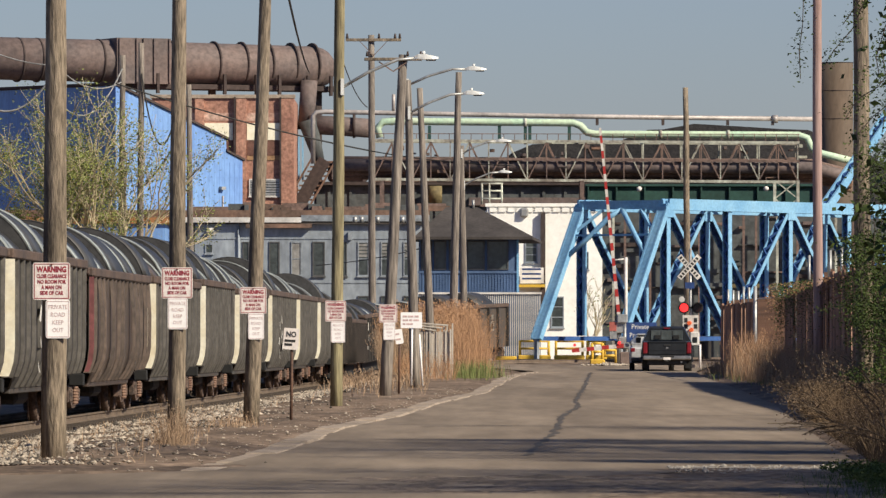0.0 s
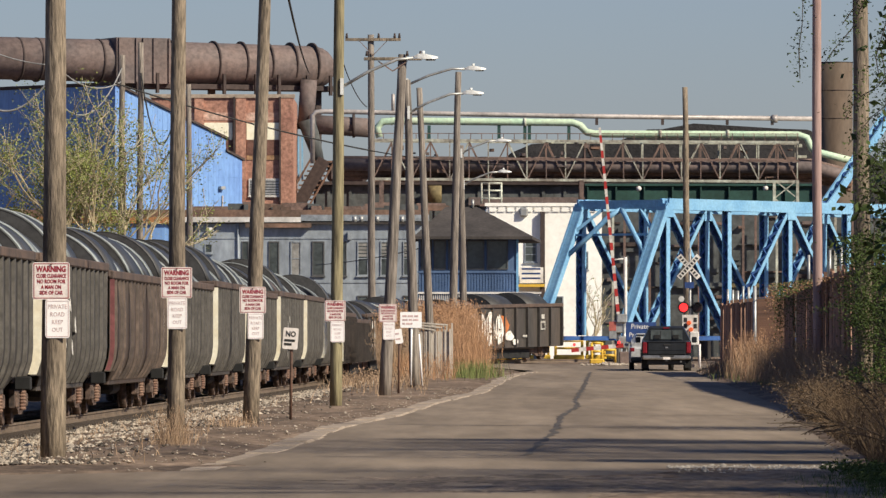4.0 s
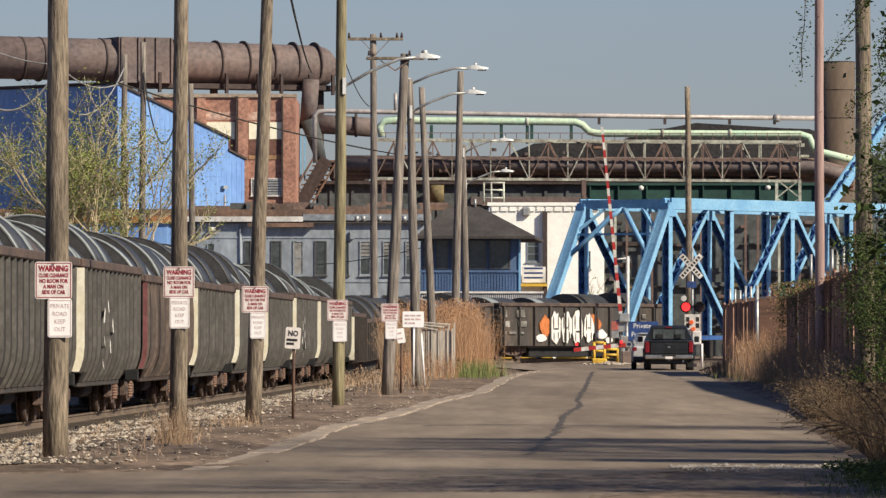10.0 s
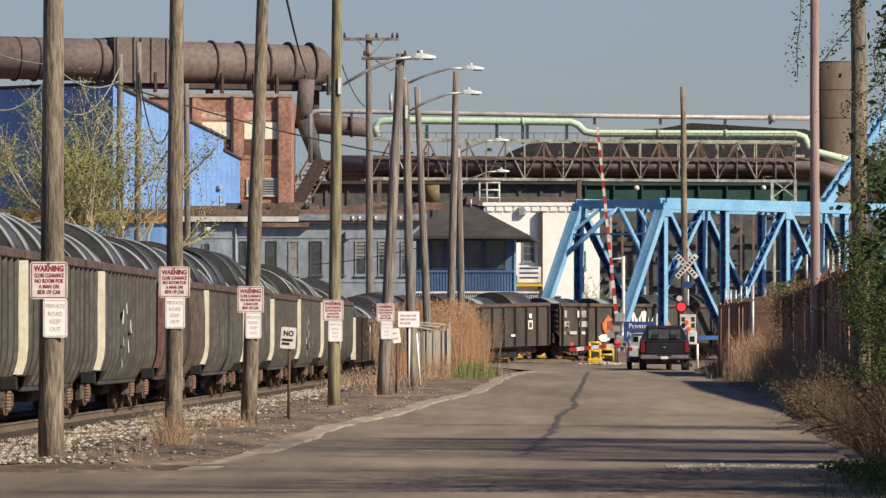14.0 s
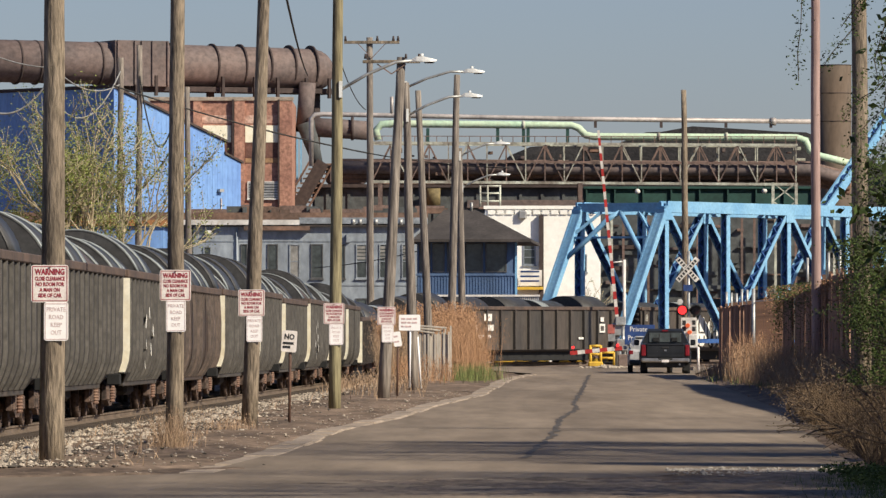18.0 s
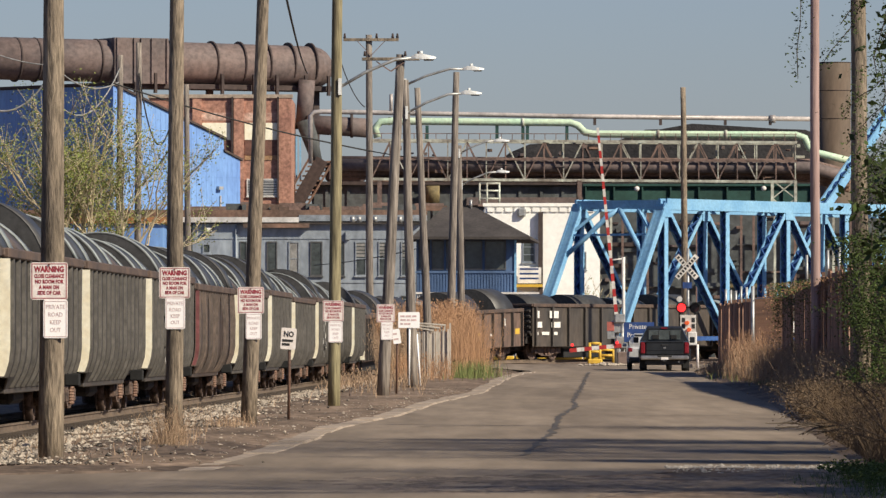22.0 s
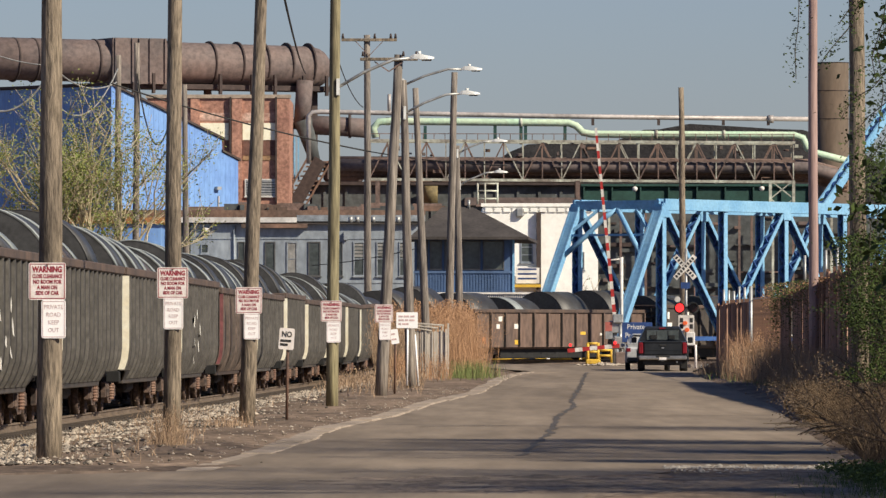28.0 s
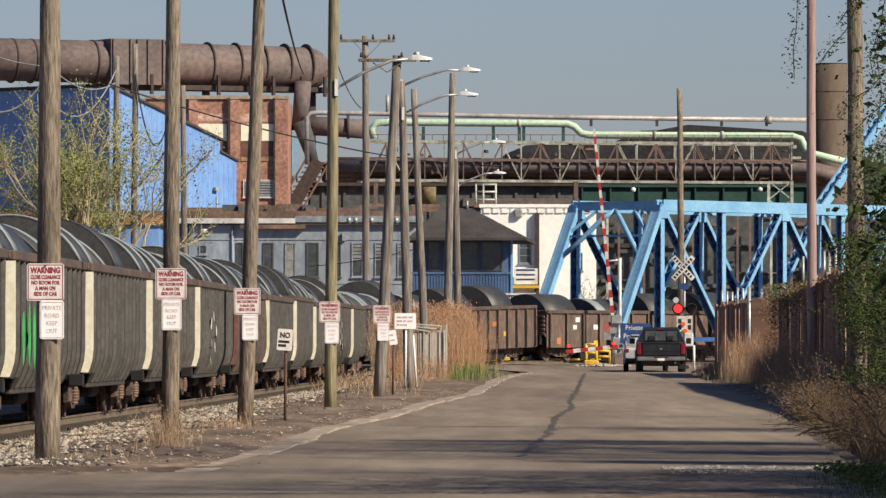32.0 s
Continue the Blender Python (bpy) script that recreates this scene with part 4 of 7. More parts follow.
def office():
    d = 400
    x0, x1, z1 = -14.048, -1.152, 8.138
    g = thing("office_building", "long two-storey whitewashed industrial building with dark windows", "building", pose(0, d, 0))
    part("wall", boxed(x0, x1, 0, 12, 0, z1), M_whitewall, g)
    part("roof", boxed(x0 - 0.15, x1 + 0.1, -0.3, 12, z1, z1 + 0.08), M_roof_dark, g)
    part("fascia", boxed(-14.673, -8.024, -0.45, -0.31, 8.227, 8.515), M_trim, g, "sunlit white fascia board")
    part("cornice", boxed(-11.168, -7.424, -0.42, -0.1, z1 - 0.22, z1 + 0.02), M_roof_rust, g, "rusty eaves board")
    for a, b, bl in ((429, 441, 0), (476, 495, 0), (515, 534, 1), (553, 575, 0), (603, 614, 0), (633, 653, 2), (674, 688, 2), (714, 728, 2)):
        xa, xb = (a - 784) * 0.032, (b - 784) * 0.032
        w = window(g, xa, xb, 5.194, 7.146, 0, bars=1 if bl else 0, frame_m=M_frame_dark if bl == 0 else M_seam, glass=M_blind if bl == 1 else None)
        if bl == 2:
            for k in range(4):
                z = 6.282 + 0.2 * k
                part("blind_slat", boxed(xa + 0.07, xb - 0.07, -0.03, -0.022, z, z + 0.14), M_blind, w)
    window(g, -13.472, -13.024, 6.474, 7.018, 0, bars=0, frame_m=M_seam)
    for a, b in ((476, 495), (553, 575), (633, 653), (674, 688), (714, 728)):
        window(g, (a - 784) * 0.032, (b - 784) * 0.032, 2.122, 4.074, 0, bars=1, frame_m=M_frame_dark)
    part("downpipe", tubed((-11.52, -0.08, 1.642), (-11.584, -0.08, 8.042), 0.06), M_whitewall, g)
    part("wall_lamp", boxed(-13.28, -12.96, -0.4, -0.05, 7.69, 7.914, bevel=0.04), M_trim, g)
    part("wall_box", boxed(-5.376, -5.152, -0.2, 0, 7.242, 7.69), M_seam, g)
    for z in (7.338, 4.842):
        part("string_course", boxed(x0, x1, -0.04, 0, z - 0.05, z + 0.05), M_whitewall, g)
    for a in (628, 640, 668, 712):
        part("roof_lamp", tubed(((a - 784) * 0.032, 0.2, z1 + 0.1), ((a - 784) * 0.032, 0.2, z1 + 0.42), 0.13), M_galv, g)


office()


def back_roofs():
    g = thing("rusty_lean_to_roof", "long rusty low roof behind the office building", "roof", pose(0, 420, 0))
    part("deck", boxed(-16.262, -0.806, 0.31, 6, 8.64, 9.312), M_roof_rust, g)
    part("back_wall", boxed(-16.262, -0.806, 1.0, 5, 0, 8.64), M_dusk, g)
    part("grey_edge", boxed(-8.434, -0.806, -0.1, 0.3, 8.64, 9.01), M_seam, g)
    rnd = random.Random(4)
    for k in range(45):
        x = -12.902 + rnd.random() * 11.76
        z = 9.312
        part("roof_clutter", boxed(x, x + rnd.uniform(0.2, 2.6), 1 + 0.07 * k, 1.3 + 0.07 * k, z + 0.003 * (k % 5), z + rnd.uniform(0.16, 0.5)), rnd.choice((M_truss, M_roof_rust, M_dusk, M_duct)), g)
    h = thing("orange_rust_shed", "low shed with an orange rusted roof edge", "shed", pose(0, 395, 0))
    part("wall", boxed(-26.038, -15.547, 0.2, 8, 0, 8.086), M_blue, h, "pale blue siding")
    part("roof_edge", boxed(-26.038, -15.294, 0, 8, 8.086, 8.434), mat("orange_rust", (0.42, 0.19, 0.07), 0.9, var=0.3, scale=0.8, fine=5, dark=(0.22, 0.11, 0.06)), h, "orange rusty eaves")
    part("roof", boxed(-26.038, -15.358, 1.2, 8, 8.434, 8.876), M_roof_rust, h)
    part("vent", boxed(-24.68, -24.142, 0.4, 0.9, 8.434, 8.655), M_trim, h)


back_roofs()


def masonry():
    d = 420
    g = thing("white_masonry_building", "sunlit cream masonry building beside the bridge", "building", pose(0, d, 0))
    x0, x1, z1 = 2.621, 9.475, 9.514
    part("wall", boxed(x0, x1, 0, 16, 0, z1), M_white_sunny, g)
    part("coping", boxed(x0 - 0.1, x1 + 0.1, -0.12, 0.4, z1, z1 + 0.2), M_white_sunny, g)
    for k in range(12):
        xa = x0 + 0.15 + k * (x1 - x0 - 0.4) / 12
        part("coping_block", boxed(xa, xa + 0.42, -0.08, 0, z1 - 0.32, z1 - 0.06), M_white_sunny, g)
    for a, b, c, e in ((929, 951, 424, 465), (975, 998, 525, 580), (1031, 1042, 446, 478)):
        window(g, (a - 784) * 0.0336, (b - 784) * 0.0336, 1.45 + (606 - e) * 0.0336, 1.45 + (606 - c) * 0.0336, 0, bars=2, frame_m=M_whitewall)
    part("notice_board", boxed(4.57, 5.981, -0.5, -0.4, 4.944, 5.885), M_trim, g, "white notice board with plain bars")
    for k in range(3):
        part("character_bar", boxed(4.704, 5.813, -0.51, -0.5, 5.18 + 0.28 * k, 5.28 + 0.28 * k), M_bluesign, g)
    part("balcony", boxed(4.502, 6.048, -1.2, 0, 4.709, 4.877), M_yellow, g, "yellow-edged landing")
    part("drainpipe", boxed(5.813, 6.082, -0.35, -0.05, 2.996, 9.178), M_duct_ring, g, "dark rusty stack pipe")
    part("exhaust", boxed(4.57, 5.074, -0.3, 0, 8.876, 9.447, bevel=0.1), M_galv, g)
    pl = thing("roof_ladder_platform", "pale caged ladder platform on a roof", "platform", pose(0, 424, 9.591))
    for x in (2.34, 2.781, 3.528):
        part("post", tubed((x, 0, 0), (x, 0, 1.425), 0.06), M_truss_pale, pl)
    for z in (0.475, 0.95, 1.391):
        part("rail", tubed((2.34, 0, z), (3.596, 0, z), 0.05), M_truss_pale, pl)
    part("deck", boxed(2.239, 3.663, -0.4, 0.8, 0, 0.12), M_truss, pl)


masonry()


def tower():
    d = 372
    g = thing("control_tower", "navy-sided bridge control tower with a hipped shingle roof", "building", pose(0, d, 0))
    x0, x1, z0, z1 = -1.28, 3.899, 3.95, 7.045
    part("wall", boxed(x0, x1, 0, 6.5, 0, z1), M_blue_dark, g)
    for k in range(34):
        x = x0 + 0.06 + k * (x1 - x0 - 0.12) / 33
        part("siding_batten", boxed(x - 0.025, x + 0.025, -0.035, 0, z0, 5.14), M_blue_dark, g)
    part("sill_band", boxed(x0 - 0.04, x1 + 0.04, -0.07, 0, 5.081, 5.2), M_blue_dark, g)
    for a, b in ((745, 765), (768, 790), (794, 812), (826, 858), (862, 900)):
        window(g, (a - 784) * 0.02976, (b - 784) * 0.02976, 5.259, 6.807, 0, bars=0, frame_m=M_frame_dark, sill=False)
    part("corner_board", boxed(x1 - 0.02, x1 + 0.1, -0.08, 0.1, z0, z1), M_bridge, g)
    bm = bmesh.new()
    ex0, ex1, ez = -1.518, 5.297, 6.985
    vs = [bm.verts.new(v) for v in ((ex0, -1.3, ez), (ex1 - 0.6, -1.3, ez), (ex1, 7.5, ez - 0.1), (ex0, 7.5, ez), (0.179, 2.8, 8.622), (1.815, 3.2, 8.622),
                                    (ex0, -1.3, ez - 0.14), (ex1 - 0.6, -1.3, ez - 0.14), (ex1, 7.5, ez - 0.24), (ex0, 7.5, ez - 0.14))]
    for f in ((0, 1, 5, 4), (1, 2, 5), (2, 3, 4, 5), (3, 0, 4), (6, 7, 1, 0), (7, 8, 2, 1), (8, 9, 3, 2), (9, 6, 0, 3), (9, 8, 7, 6)):
        bm.faces.new([vs[i] for i in f])
    part("roof", bm, M_roof_dark, g, "dark shingled hipped roof")
    part("vent_pipe", tubed((1.607, 3, 8.533), (1.607, 3, 9.009), 0.07), M_galv, g)
    a = thing("ribbed_annex", "low annex clad in white and blue ribbed sheet", "building", pose(0, 369, 0))
    xa, xb, zt = -1.24, 5.107, 3.959
    part("wall", boxed(xa, xb, 0, 2.9, 0, zt), M_blue_dark, a)
    n = 62
    # ribs kept thin so that more navy shows, standing for bluish shade
    rib = finish(boxed(-0.021, 0.021, -0.05, 0, 0.3, zt - 0.03), "cladding_rib", M_trim)
    for k in range(n):
        part("cladding_rib", rib, None, a, at=pose(xa + 0.05 + k * (xb - xa - 0.1) / (n - 1), 0, 0))
    part("eaves", boxed(xa - 0.05, xb + 0.05, -0.12, 0.1, zt, zt + 0.1), M_trim, a)
    w = thing("spare_wagon", "dark empty wagon body standing behind the crossing", "freight wagon", pose(2.318, 345, 0.55))
    part("body", boxed(-0.9, 0.75, 0, 5, 0.75, 2.45), M_under, w)
    part("end_post", boxed(-0.95, -0.8, -0.06, 0, 0.7, 2.5), M_car_grey, w)
    part("end_post", boxed(0.3, 0.45, -0.06, 0, 0.7, 2.5), M_car_grey, w)
    part("top_edge", boxed(-0.98, 0.8, -0.08, 5, 2.44, 2.56), M_car_rim, w)
    for x in (-0.6, 0.3):
        part("wheel", tubed((x, 0.4, 0.4), (x, 0.55, 0.4), 0.4, n=16), M_bogie, w)


tower()


def blue_shed():
    """A clad shed that stands askew: one face to the sun, one turned away from it."""
    g = thing("blue_mill_shed", "tall blue-clad mill shed with a sloping roof", "building", pose(-21.08, 455, 0, 0, 0, 41.3))
    out = [(0, 0), (0, 18.05), (9.2, 14.69), (9.25, 13.85), (10.6, 13.35), (10.6, 0)]
    part("wall", prism(bmesh.new(), out, 0, 15), M_blue, g)
    part("roof_edge", prism(bmesh.new(), [(-0.2, 18.05), (-0.2, 18.2), (9.4, 14.8), (9.4, 14.65)], -0.15, 15.1), M_duct_ring, g, "dark roof edge flashing")
    part("step_edge", prism(bmesh.new(), [(9.2, 13.9), (9.2, 14.05), (10.75, 13.45), (10.75, 13.3)], -0.12, 15.1), M_duct_ring, g)
    part("corner_trim", boxed(-0.06, 0.15, -0.05, 0.1, 0, 18.0), M_blue, g)
    for k in range(24):
        x = 0.5 + k * 0.43
        zt = 18.0 - x * 0.366 if x < 9.2 else 13.3
        part("cladding_rib", boxed(x - 0.04, x + 0.04, -0.012, 0, 0, zt - 0.1), M_blue, g)
    for k in range(24):
        y = 0.6 + 0.6 * k
        part("cladding_rib", boxed(-0.012, 0, y - 0.04, y + 0.04, 0, 18.0), M_blue, g)
    for z in (6.5, 12.2):
        part("girt_line", boxed(0.35, 10.6, -0.02, 0, z, z + 0.06), M_blue, g)
    part("wall_lamp", boxed(8.6, 8.95, -0.3, 0, 11.4, 11.6), M_galv, g)
    part("stain_pipe", tubed((8.9, -0.06, 8), (8.9, -0.06, 11), 0.05), M_greypipe, g)
    bm = boxed(-15.981, -12.109, 440, 444, 9.687 - 0.6, 9.898)
    for a in (-15.77, -12.32):
        box(bm, a - 0.15, a + 0.15, 441, 441.3, 0, 9.687 - 0.6)
    solid("rusty_catwalk", bm, M_truss, "rusty catwalk at the foot of the blue shed", "catwalk")


blue_shed()


def brick_building():
    d = 490
    k = 0.0392
    g = thing("brick_building", "weathered red brick mill building with pale window bands", "building", pose(0, d, 0))
    x0, x1, z1 = -20.227, -10.349, 18.384
    part("wall", boxed(x0, x1, 0, 14, 0, z1), M_brick, g)
    part("parapet", boxed(x0 - 0.1, x1 + 0.1, -0.15, 0.4, z1, z1 + 0.25), mat("pale_coping", (0.45, 0.36, 0.28), 0.9, var=0.2), g)
    for a, b in ((362, 412), (437, 495)):
        part("pale_infill", boxed((a - 784) * k, (b - 784) * k, -0.06, 0, 15.484, 16.66), mat("cream_infill", (0.92, 0.88, 0.7), 0.8, var=0.06, dark=(0.82, 0.76, 0.56)), g, "cream boarded window band")
        part("dark_course", boxed((a - 784) * k, (b - 784) * k, -0.04, 0, 14.425, 15.444), mat("dark_brick", (0.2, 0.1, 0.075), 0.9), g, "darker brick infill")
        part("buff_course", boxed((a - 784) * k, (b - 784) * k, -0.05, 0, 14.072, 14.386), mat("buff_brick", (0.4, 0.24, 0.13), 0.9), g)
    for a in (414, 495):
        part("drain_line", boxed((a - 784) * k, (a - 781) * k, -0.3, 0, 11.093, 18.463), M_duct_ring, g, "dark drainpipe")
    for a, b in ((418, 436), (498, 520), (345, 361)):
        part("pilaster", boxed((a - 784) * k, (b - 784) * k, -0.22, 0, 0, z1 - 0.05), M_brick, g)
    for a, b in ((464, 496), (441, 462)):
        w = window(g, (a - 784) * k, (b - 784) * k, 11.564, 12.779, -0.05, bars=0, frame_m=M_trim)
        for q in range(6):
            z = 11.681 + 0.18 * q
            part("louvre", boxed((a - 782) * k, (b - 786) * k, -0.12, -0.08, z, z + 0.12), M_galv, w)
    part("spalled_course", boxed(x0, x1, -0.03, 0, 16.816, 17.365), mat("spalled_brick", (0.6, 0.42, 0.33), 0.9, var=0.4, scale=0.9, fine=4, dark=(0.3, 0.13, 0.09)), g)


brick_building()


def gas_duct():
    d = 505
    k = d / 12500
    g = thing("gas_duct", "huge rusty brown gas duct on dark trestles", "duct", pose(0, d, 0))
    zc, r = 21.246, 1.495
    xp = -7.838
    # the duct runs a little askew, its domed end farther off
    g.matrix_basis = Matrix.Translation((xp, d, 0)) @ Matrix.Rotation(radians(25), 4, "Z") @ Matrix.Diagonal((1.103, 1, 1, 1)) @ Matrix.Translation((-xp, 0, 0))
    part("shell", pipe(bmesh.new(), [(-34.906, 0, zc + 0.1), (-21.978, 0, zc), (-9.858, 0, zc - 0.16), (-9.05, 0.1, zc - 0.2)], r, 28), M_duct, g)
    bm = bmesh.new()
    prev = None
    for i in range(6):
        a = radians(90 * i / 5)
        ring = [bm.verts.new((-9.09 + 1.293 * math.sin(a), 0.1 + math.sin(j * math.tau / 24) * r * max(0.02, math.cos(a)), zc - 0.2 + math.cos(j * math.tau / 24) * r * max(0.02, math.cos(a)))) for j in range(24)]
        if prev:
            for j in range(24):
                bm.faces.new((prev[j], prev[(j + 1) % 24], ring[(j + 1) % 24], ring[j])).smooth = True
        prev = ring
    bmesh.ops.recalc_face_normals(bm, faces=bm.faces)
    part("end_cap", bm, M_duct, g, "domed rusty end cap")
    for a in (-20, 45, 78, 110, 182, 305, 380, 428, 472, 514, 552):
        bm = bmesh.new()
        x = (a - 784) * k
        pipe(bm, [(x - 0.06, 0, zc), (x + 0.06, 0, zc)], r + 0.08, 28)
        part("stiffener_ring", bm, M_duct_ring, g)
    bx = part("expansion_box", boxed(-23.594, -19.877, -r - 0.12, r, zc - r - 0.1, zc + r + 0.12), M_duct, g, "boxed expansion joint")
    for a in (203, 232, 244, 262, 288):
        part("box_rib", boxed((a - 784) * k, (a - 781) * k, -r - 0.25, -r - 0.12, zc - r, zc + r + 0.1), M_duct, bx)
    part("walkway", boxed(-22.382, -7.838, -1.2, 1.6, 19.35, 19.7), M_duct_ring, g)
    for a in (236, 270, 385, 440, 480, 530, 570):
        part("trestle_leg", boxed((a - 784) * k - 0.09, (a - 784) * k + 0.09, -1.7, -1.45, 19.0, zc - r * 0.55), M_duct_ring, g)
    for a in (380, 565):
        part("column", boxed((a - 784) * k - 0.2, (a - 784) * k + 0.2, 0, 0.4, 0, zc - r * 0.8), M_duct_ring, g)
    e = thing("elbow_duct", "rusty duct elbow and sloping dark conveyor leg", "duct", pose(0, 500, 0))
    part("elbow", pipe(bmesh.new(), [(-9.52, 2, 16.93), (-7.36, 2, 16.81), (-5.12, 2, 16.65)], 0.68, 18), M_duct, e)
    for a in (600, 626):
        part("stiffener_ring", pipe(bmesh.new(), [((a - 784) * 0.04 - 0.1, 2, 16.81), ((a - 784) * 0.04 + 0.1, 2, 16.81)], 0.84, 18), M_duct_ring, e)
    part("downcomer", tubed((-9.76, 2.4, 16.57), (-9.52, 2.4, 20.09), 0.6, n=18), M_duct, e)
    part("hopper", tubed((-9.64, 1.6, 17.21), (-8.72, 1.6, 14.09), 0.68, 0.36, n=16), M_dusk, e, "dark tapering hopper")
    part("conveyor_leg", barred((-10.48, 0, 10.69), (-8.36, 0, 14.37), 1.3, 0.9), M_duct_ring, e, "sloping rusty conveyor casing")
    for k in range(11):
        f = (k + 0.5) / 11
        part("conveyor_rung", boxed(-10.48 + 2.12 * f - 0.75, -10.48 + 2.12 * f + 0.75, -0.62, -0.47, 10.69 + 3.68 * f - 0.06, 10.69 + 3.68 * f + 0.06), M_roof_rust, e)
    for o in (-0.9, 0.9):
        part("conveyor_rail", barred((-10.48 + o, -0.7, 10.81), (-8.36 + o, -0.7, 14.49), 0.14, 0.14), M_roof_rust, e)
    part("blue_post", boxed(-10.28, -10.16, 0.4, 0.6, 12.89, 16.01), M_bridge, e)
    part("blue_post", boxed(-10, -9.88, 0.4, 0.6, 12.89, 16.01), M_bridge, e)
    part("brown_bin", boxed(-8.16, -5.36, -0.5, 3, 12.69, 14.29, bevel=0.3), M_duct, e)


gas_duct()


def gantry():
    d = 482
    k = d / 12500
    g = thing("pipe_gantry", "long rusty lattice pipe gantry with pale chords", "gantry", pose(0, d, 0))
    X = lambda a: (a - 784) * k
    zt, zb = 15.139, 12.478
    drop = 0.231
    for y in (0, 3):
        part("top_chord", barred((X(655), y, zt + 0.1), (X(1415), y, zt - drop * 0.3), 0.17, 0.17), M_truss_pale, g)
        part("bottom_chord", barred((X(660), y, zb + 0.1), (X(1415), y, zb - drop * 0.4), 0.18, 0.18), M_truss_pale, g)
        part("middle_chord", barred((X(655), y, (zt + zb) / 2 + 0.2), (X(1415), y, (zt + zb) / 2), 0.16, 0.16), M_truss, g)
        n = 22
        for i in range(n + 1):
            a = 660 + (1412 - 660) * i / n
            part("upright", barred((X(a), y, zb), (X(a), y, zt), 0.075, 0.075), M_truss_pale if i % 2 == 0 else M_truss, g)
            if i < n:
                b = 660 + (1412 - 660) * (i + 1) / n
                za, zc = (zt, zb) if i % 2 else (zb, zt)
                part("diagonal", barred((X(a), y, za), (X(b), y, zc), 0.09, 0.08), M_truss_pale if i % 3 == 1 else M_truss, g)
    for a, z, r, m in ((0, 13.558, 0.42, M_duct), (1.1, 13.134, 0.3, M_roof_rust), (2.0, 13.905, 0.3, M_truss), (1.6, 12.787, 0.2, M_roof_rust)):
        part("gantry_pipe", pipe(bmesh.new(), [(X(600), 0.5 + a * 0.7, z), (X(1000), 0.5 + a * 0.7, z - 0.1), (X(1440), 0.5 + a * 0.7, z - 0.2), (X(1510), 0.5 + a, z - 0.9)], r, 12), m, g)
    rnd = random.Random(14)
    for i in range(48):
        a, z = 640 + rnd.random() * 780, zb + rnd.random() * (zt - zb)
        part("bracket", boxed(X(a), X(a) + rnd.uniform(0.1, 0.7), rnd.uniform(-0.2, 2.8), 2.9, z, z + rnd.uniform(0.06, 0.25)), rnd.choice((M_truss, M_roof_rust, M_duct, M_truss_pale)), g)
    for i in range(40):
        a = 660 + i * 19.3
        part("rail_post", boxed(X(a) - 0.025, X(a) + 0.025, -0.05, 0.0, zt, zt + 0.55), M_truss, g)
    part("hand_rail", barred((X(655), -0.02, zt + 0.55), (X(1415), -0.02, zt + 0.5), 0.05, 0.05), M_truss, g)
    for i in range(4):
        z = zb + 0.25 + i * 0.32
        part("service_line", barred((X(610), 2.2 - 0.3 * i, z), (X(1430), 2.2 - 0.3 * i, z - 0.1), 0.09, 0.09), (M_truss, M_roof_rust)[i % 2], g)
    part("walkway_deck", boxed(X(655), X(1415), 0.4, 2.6, zb - 0.06, zb + 0.04), M_truss, g)
    for a in (676, 1030):
        for y in (0, 3):
            part("support_column", boxed(X(a) - 0.15, X(a) + 0.15, y - 0.15, y + 0.15, 0, zb), M_truss, g)
    tw = thing("gantry_tower", "pale lattice support tower under the gantry", "support tower", pose(0, 481, 0))
    for a in (1370, 1411):
        part("leg", barred(((a - 784) * k, 0, 0), ((a - 784) * k, 0, zb), 0.2, 0.2), M_truss_pale, tw)
    for i in range(8):
        z0, z1 = zb - 1.25 * (i + 1), zb - 1.25 * i
        part("brace", barred((X(1370), 0, z0), (X(1411), 0, z1), 0.1, 0.08), M_truss_pale, tw)
        part("brace", barred((X(1411), 0, z0), (X(1370), 0, z1), 0.1, 0.08), M_truss_pale, tw)
    gp = thing("green_pipe", "pale green overhead pipe with a dropped bend", "pipe", pose(0, 482, 0))
    part("tube", pipe(bmesh.new(), [(X(672), 1, 15.447), (X(668), 1, 16.103), (X(678), 1, 16.527), (X(700), 1, 16.566), (X(1015), 1, 16.45), (X(1028), 1, 16.257), (X(1040), 1, 15.794), (X(1055), 1, 15.679),
                      (X(1415), 1, 15.602), (X(1430), 1, 15.409), (X(1438), 1, 14.715), (X(1450), 1, 14.406), (X(1530), 1, 13.635)], 0.251, 14), M_green, gp)
    for a in (760, 884, 930, 938, 1008):
        part("stanchion", barred((X(a), 1, zt), (X(a), 1, 16.257), 0.22, 0.18), M_greenbeam, gp)
    for a in (930, 1170, 1290):
        part("pipe_clamp", pipe(bmesh.new(), [(X(a) - 0.1, 1, 16.469 if a < 1000 else 15.652), (X(a) + 0.1, 1, 16.469 if a < 1000 else 15.652)], 0.308, 12), M_truss_pale, gp)
    sp = thing("silver_pipe", "thin silvery overhead pipe above the gantry", "pipe", pose(0, 484, 0))
    part("tube", pipe(bmesh.new(), [(X(553), 0, 13.686), (X(553), 0, 16.977), (X(560), 0, 17.209), (X(575), 0, 17.248), (X(1000), 0, 16.938), (X(1447), 0, 16.74)], 0.163, 12), M_greypipe, sp)
    for a in (693, 1058, 1175, 1290, 1370):
        part("hanger", boxed(X(a) - 0.1, X(a) + 0.1, -0.1, 0.1, 16.318, 16.861), M_duct_ring, sp)
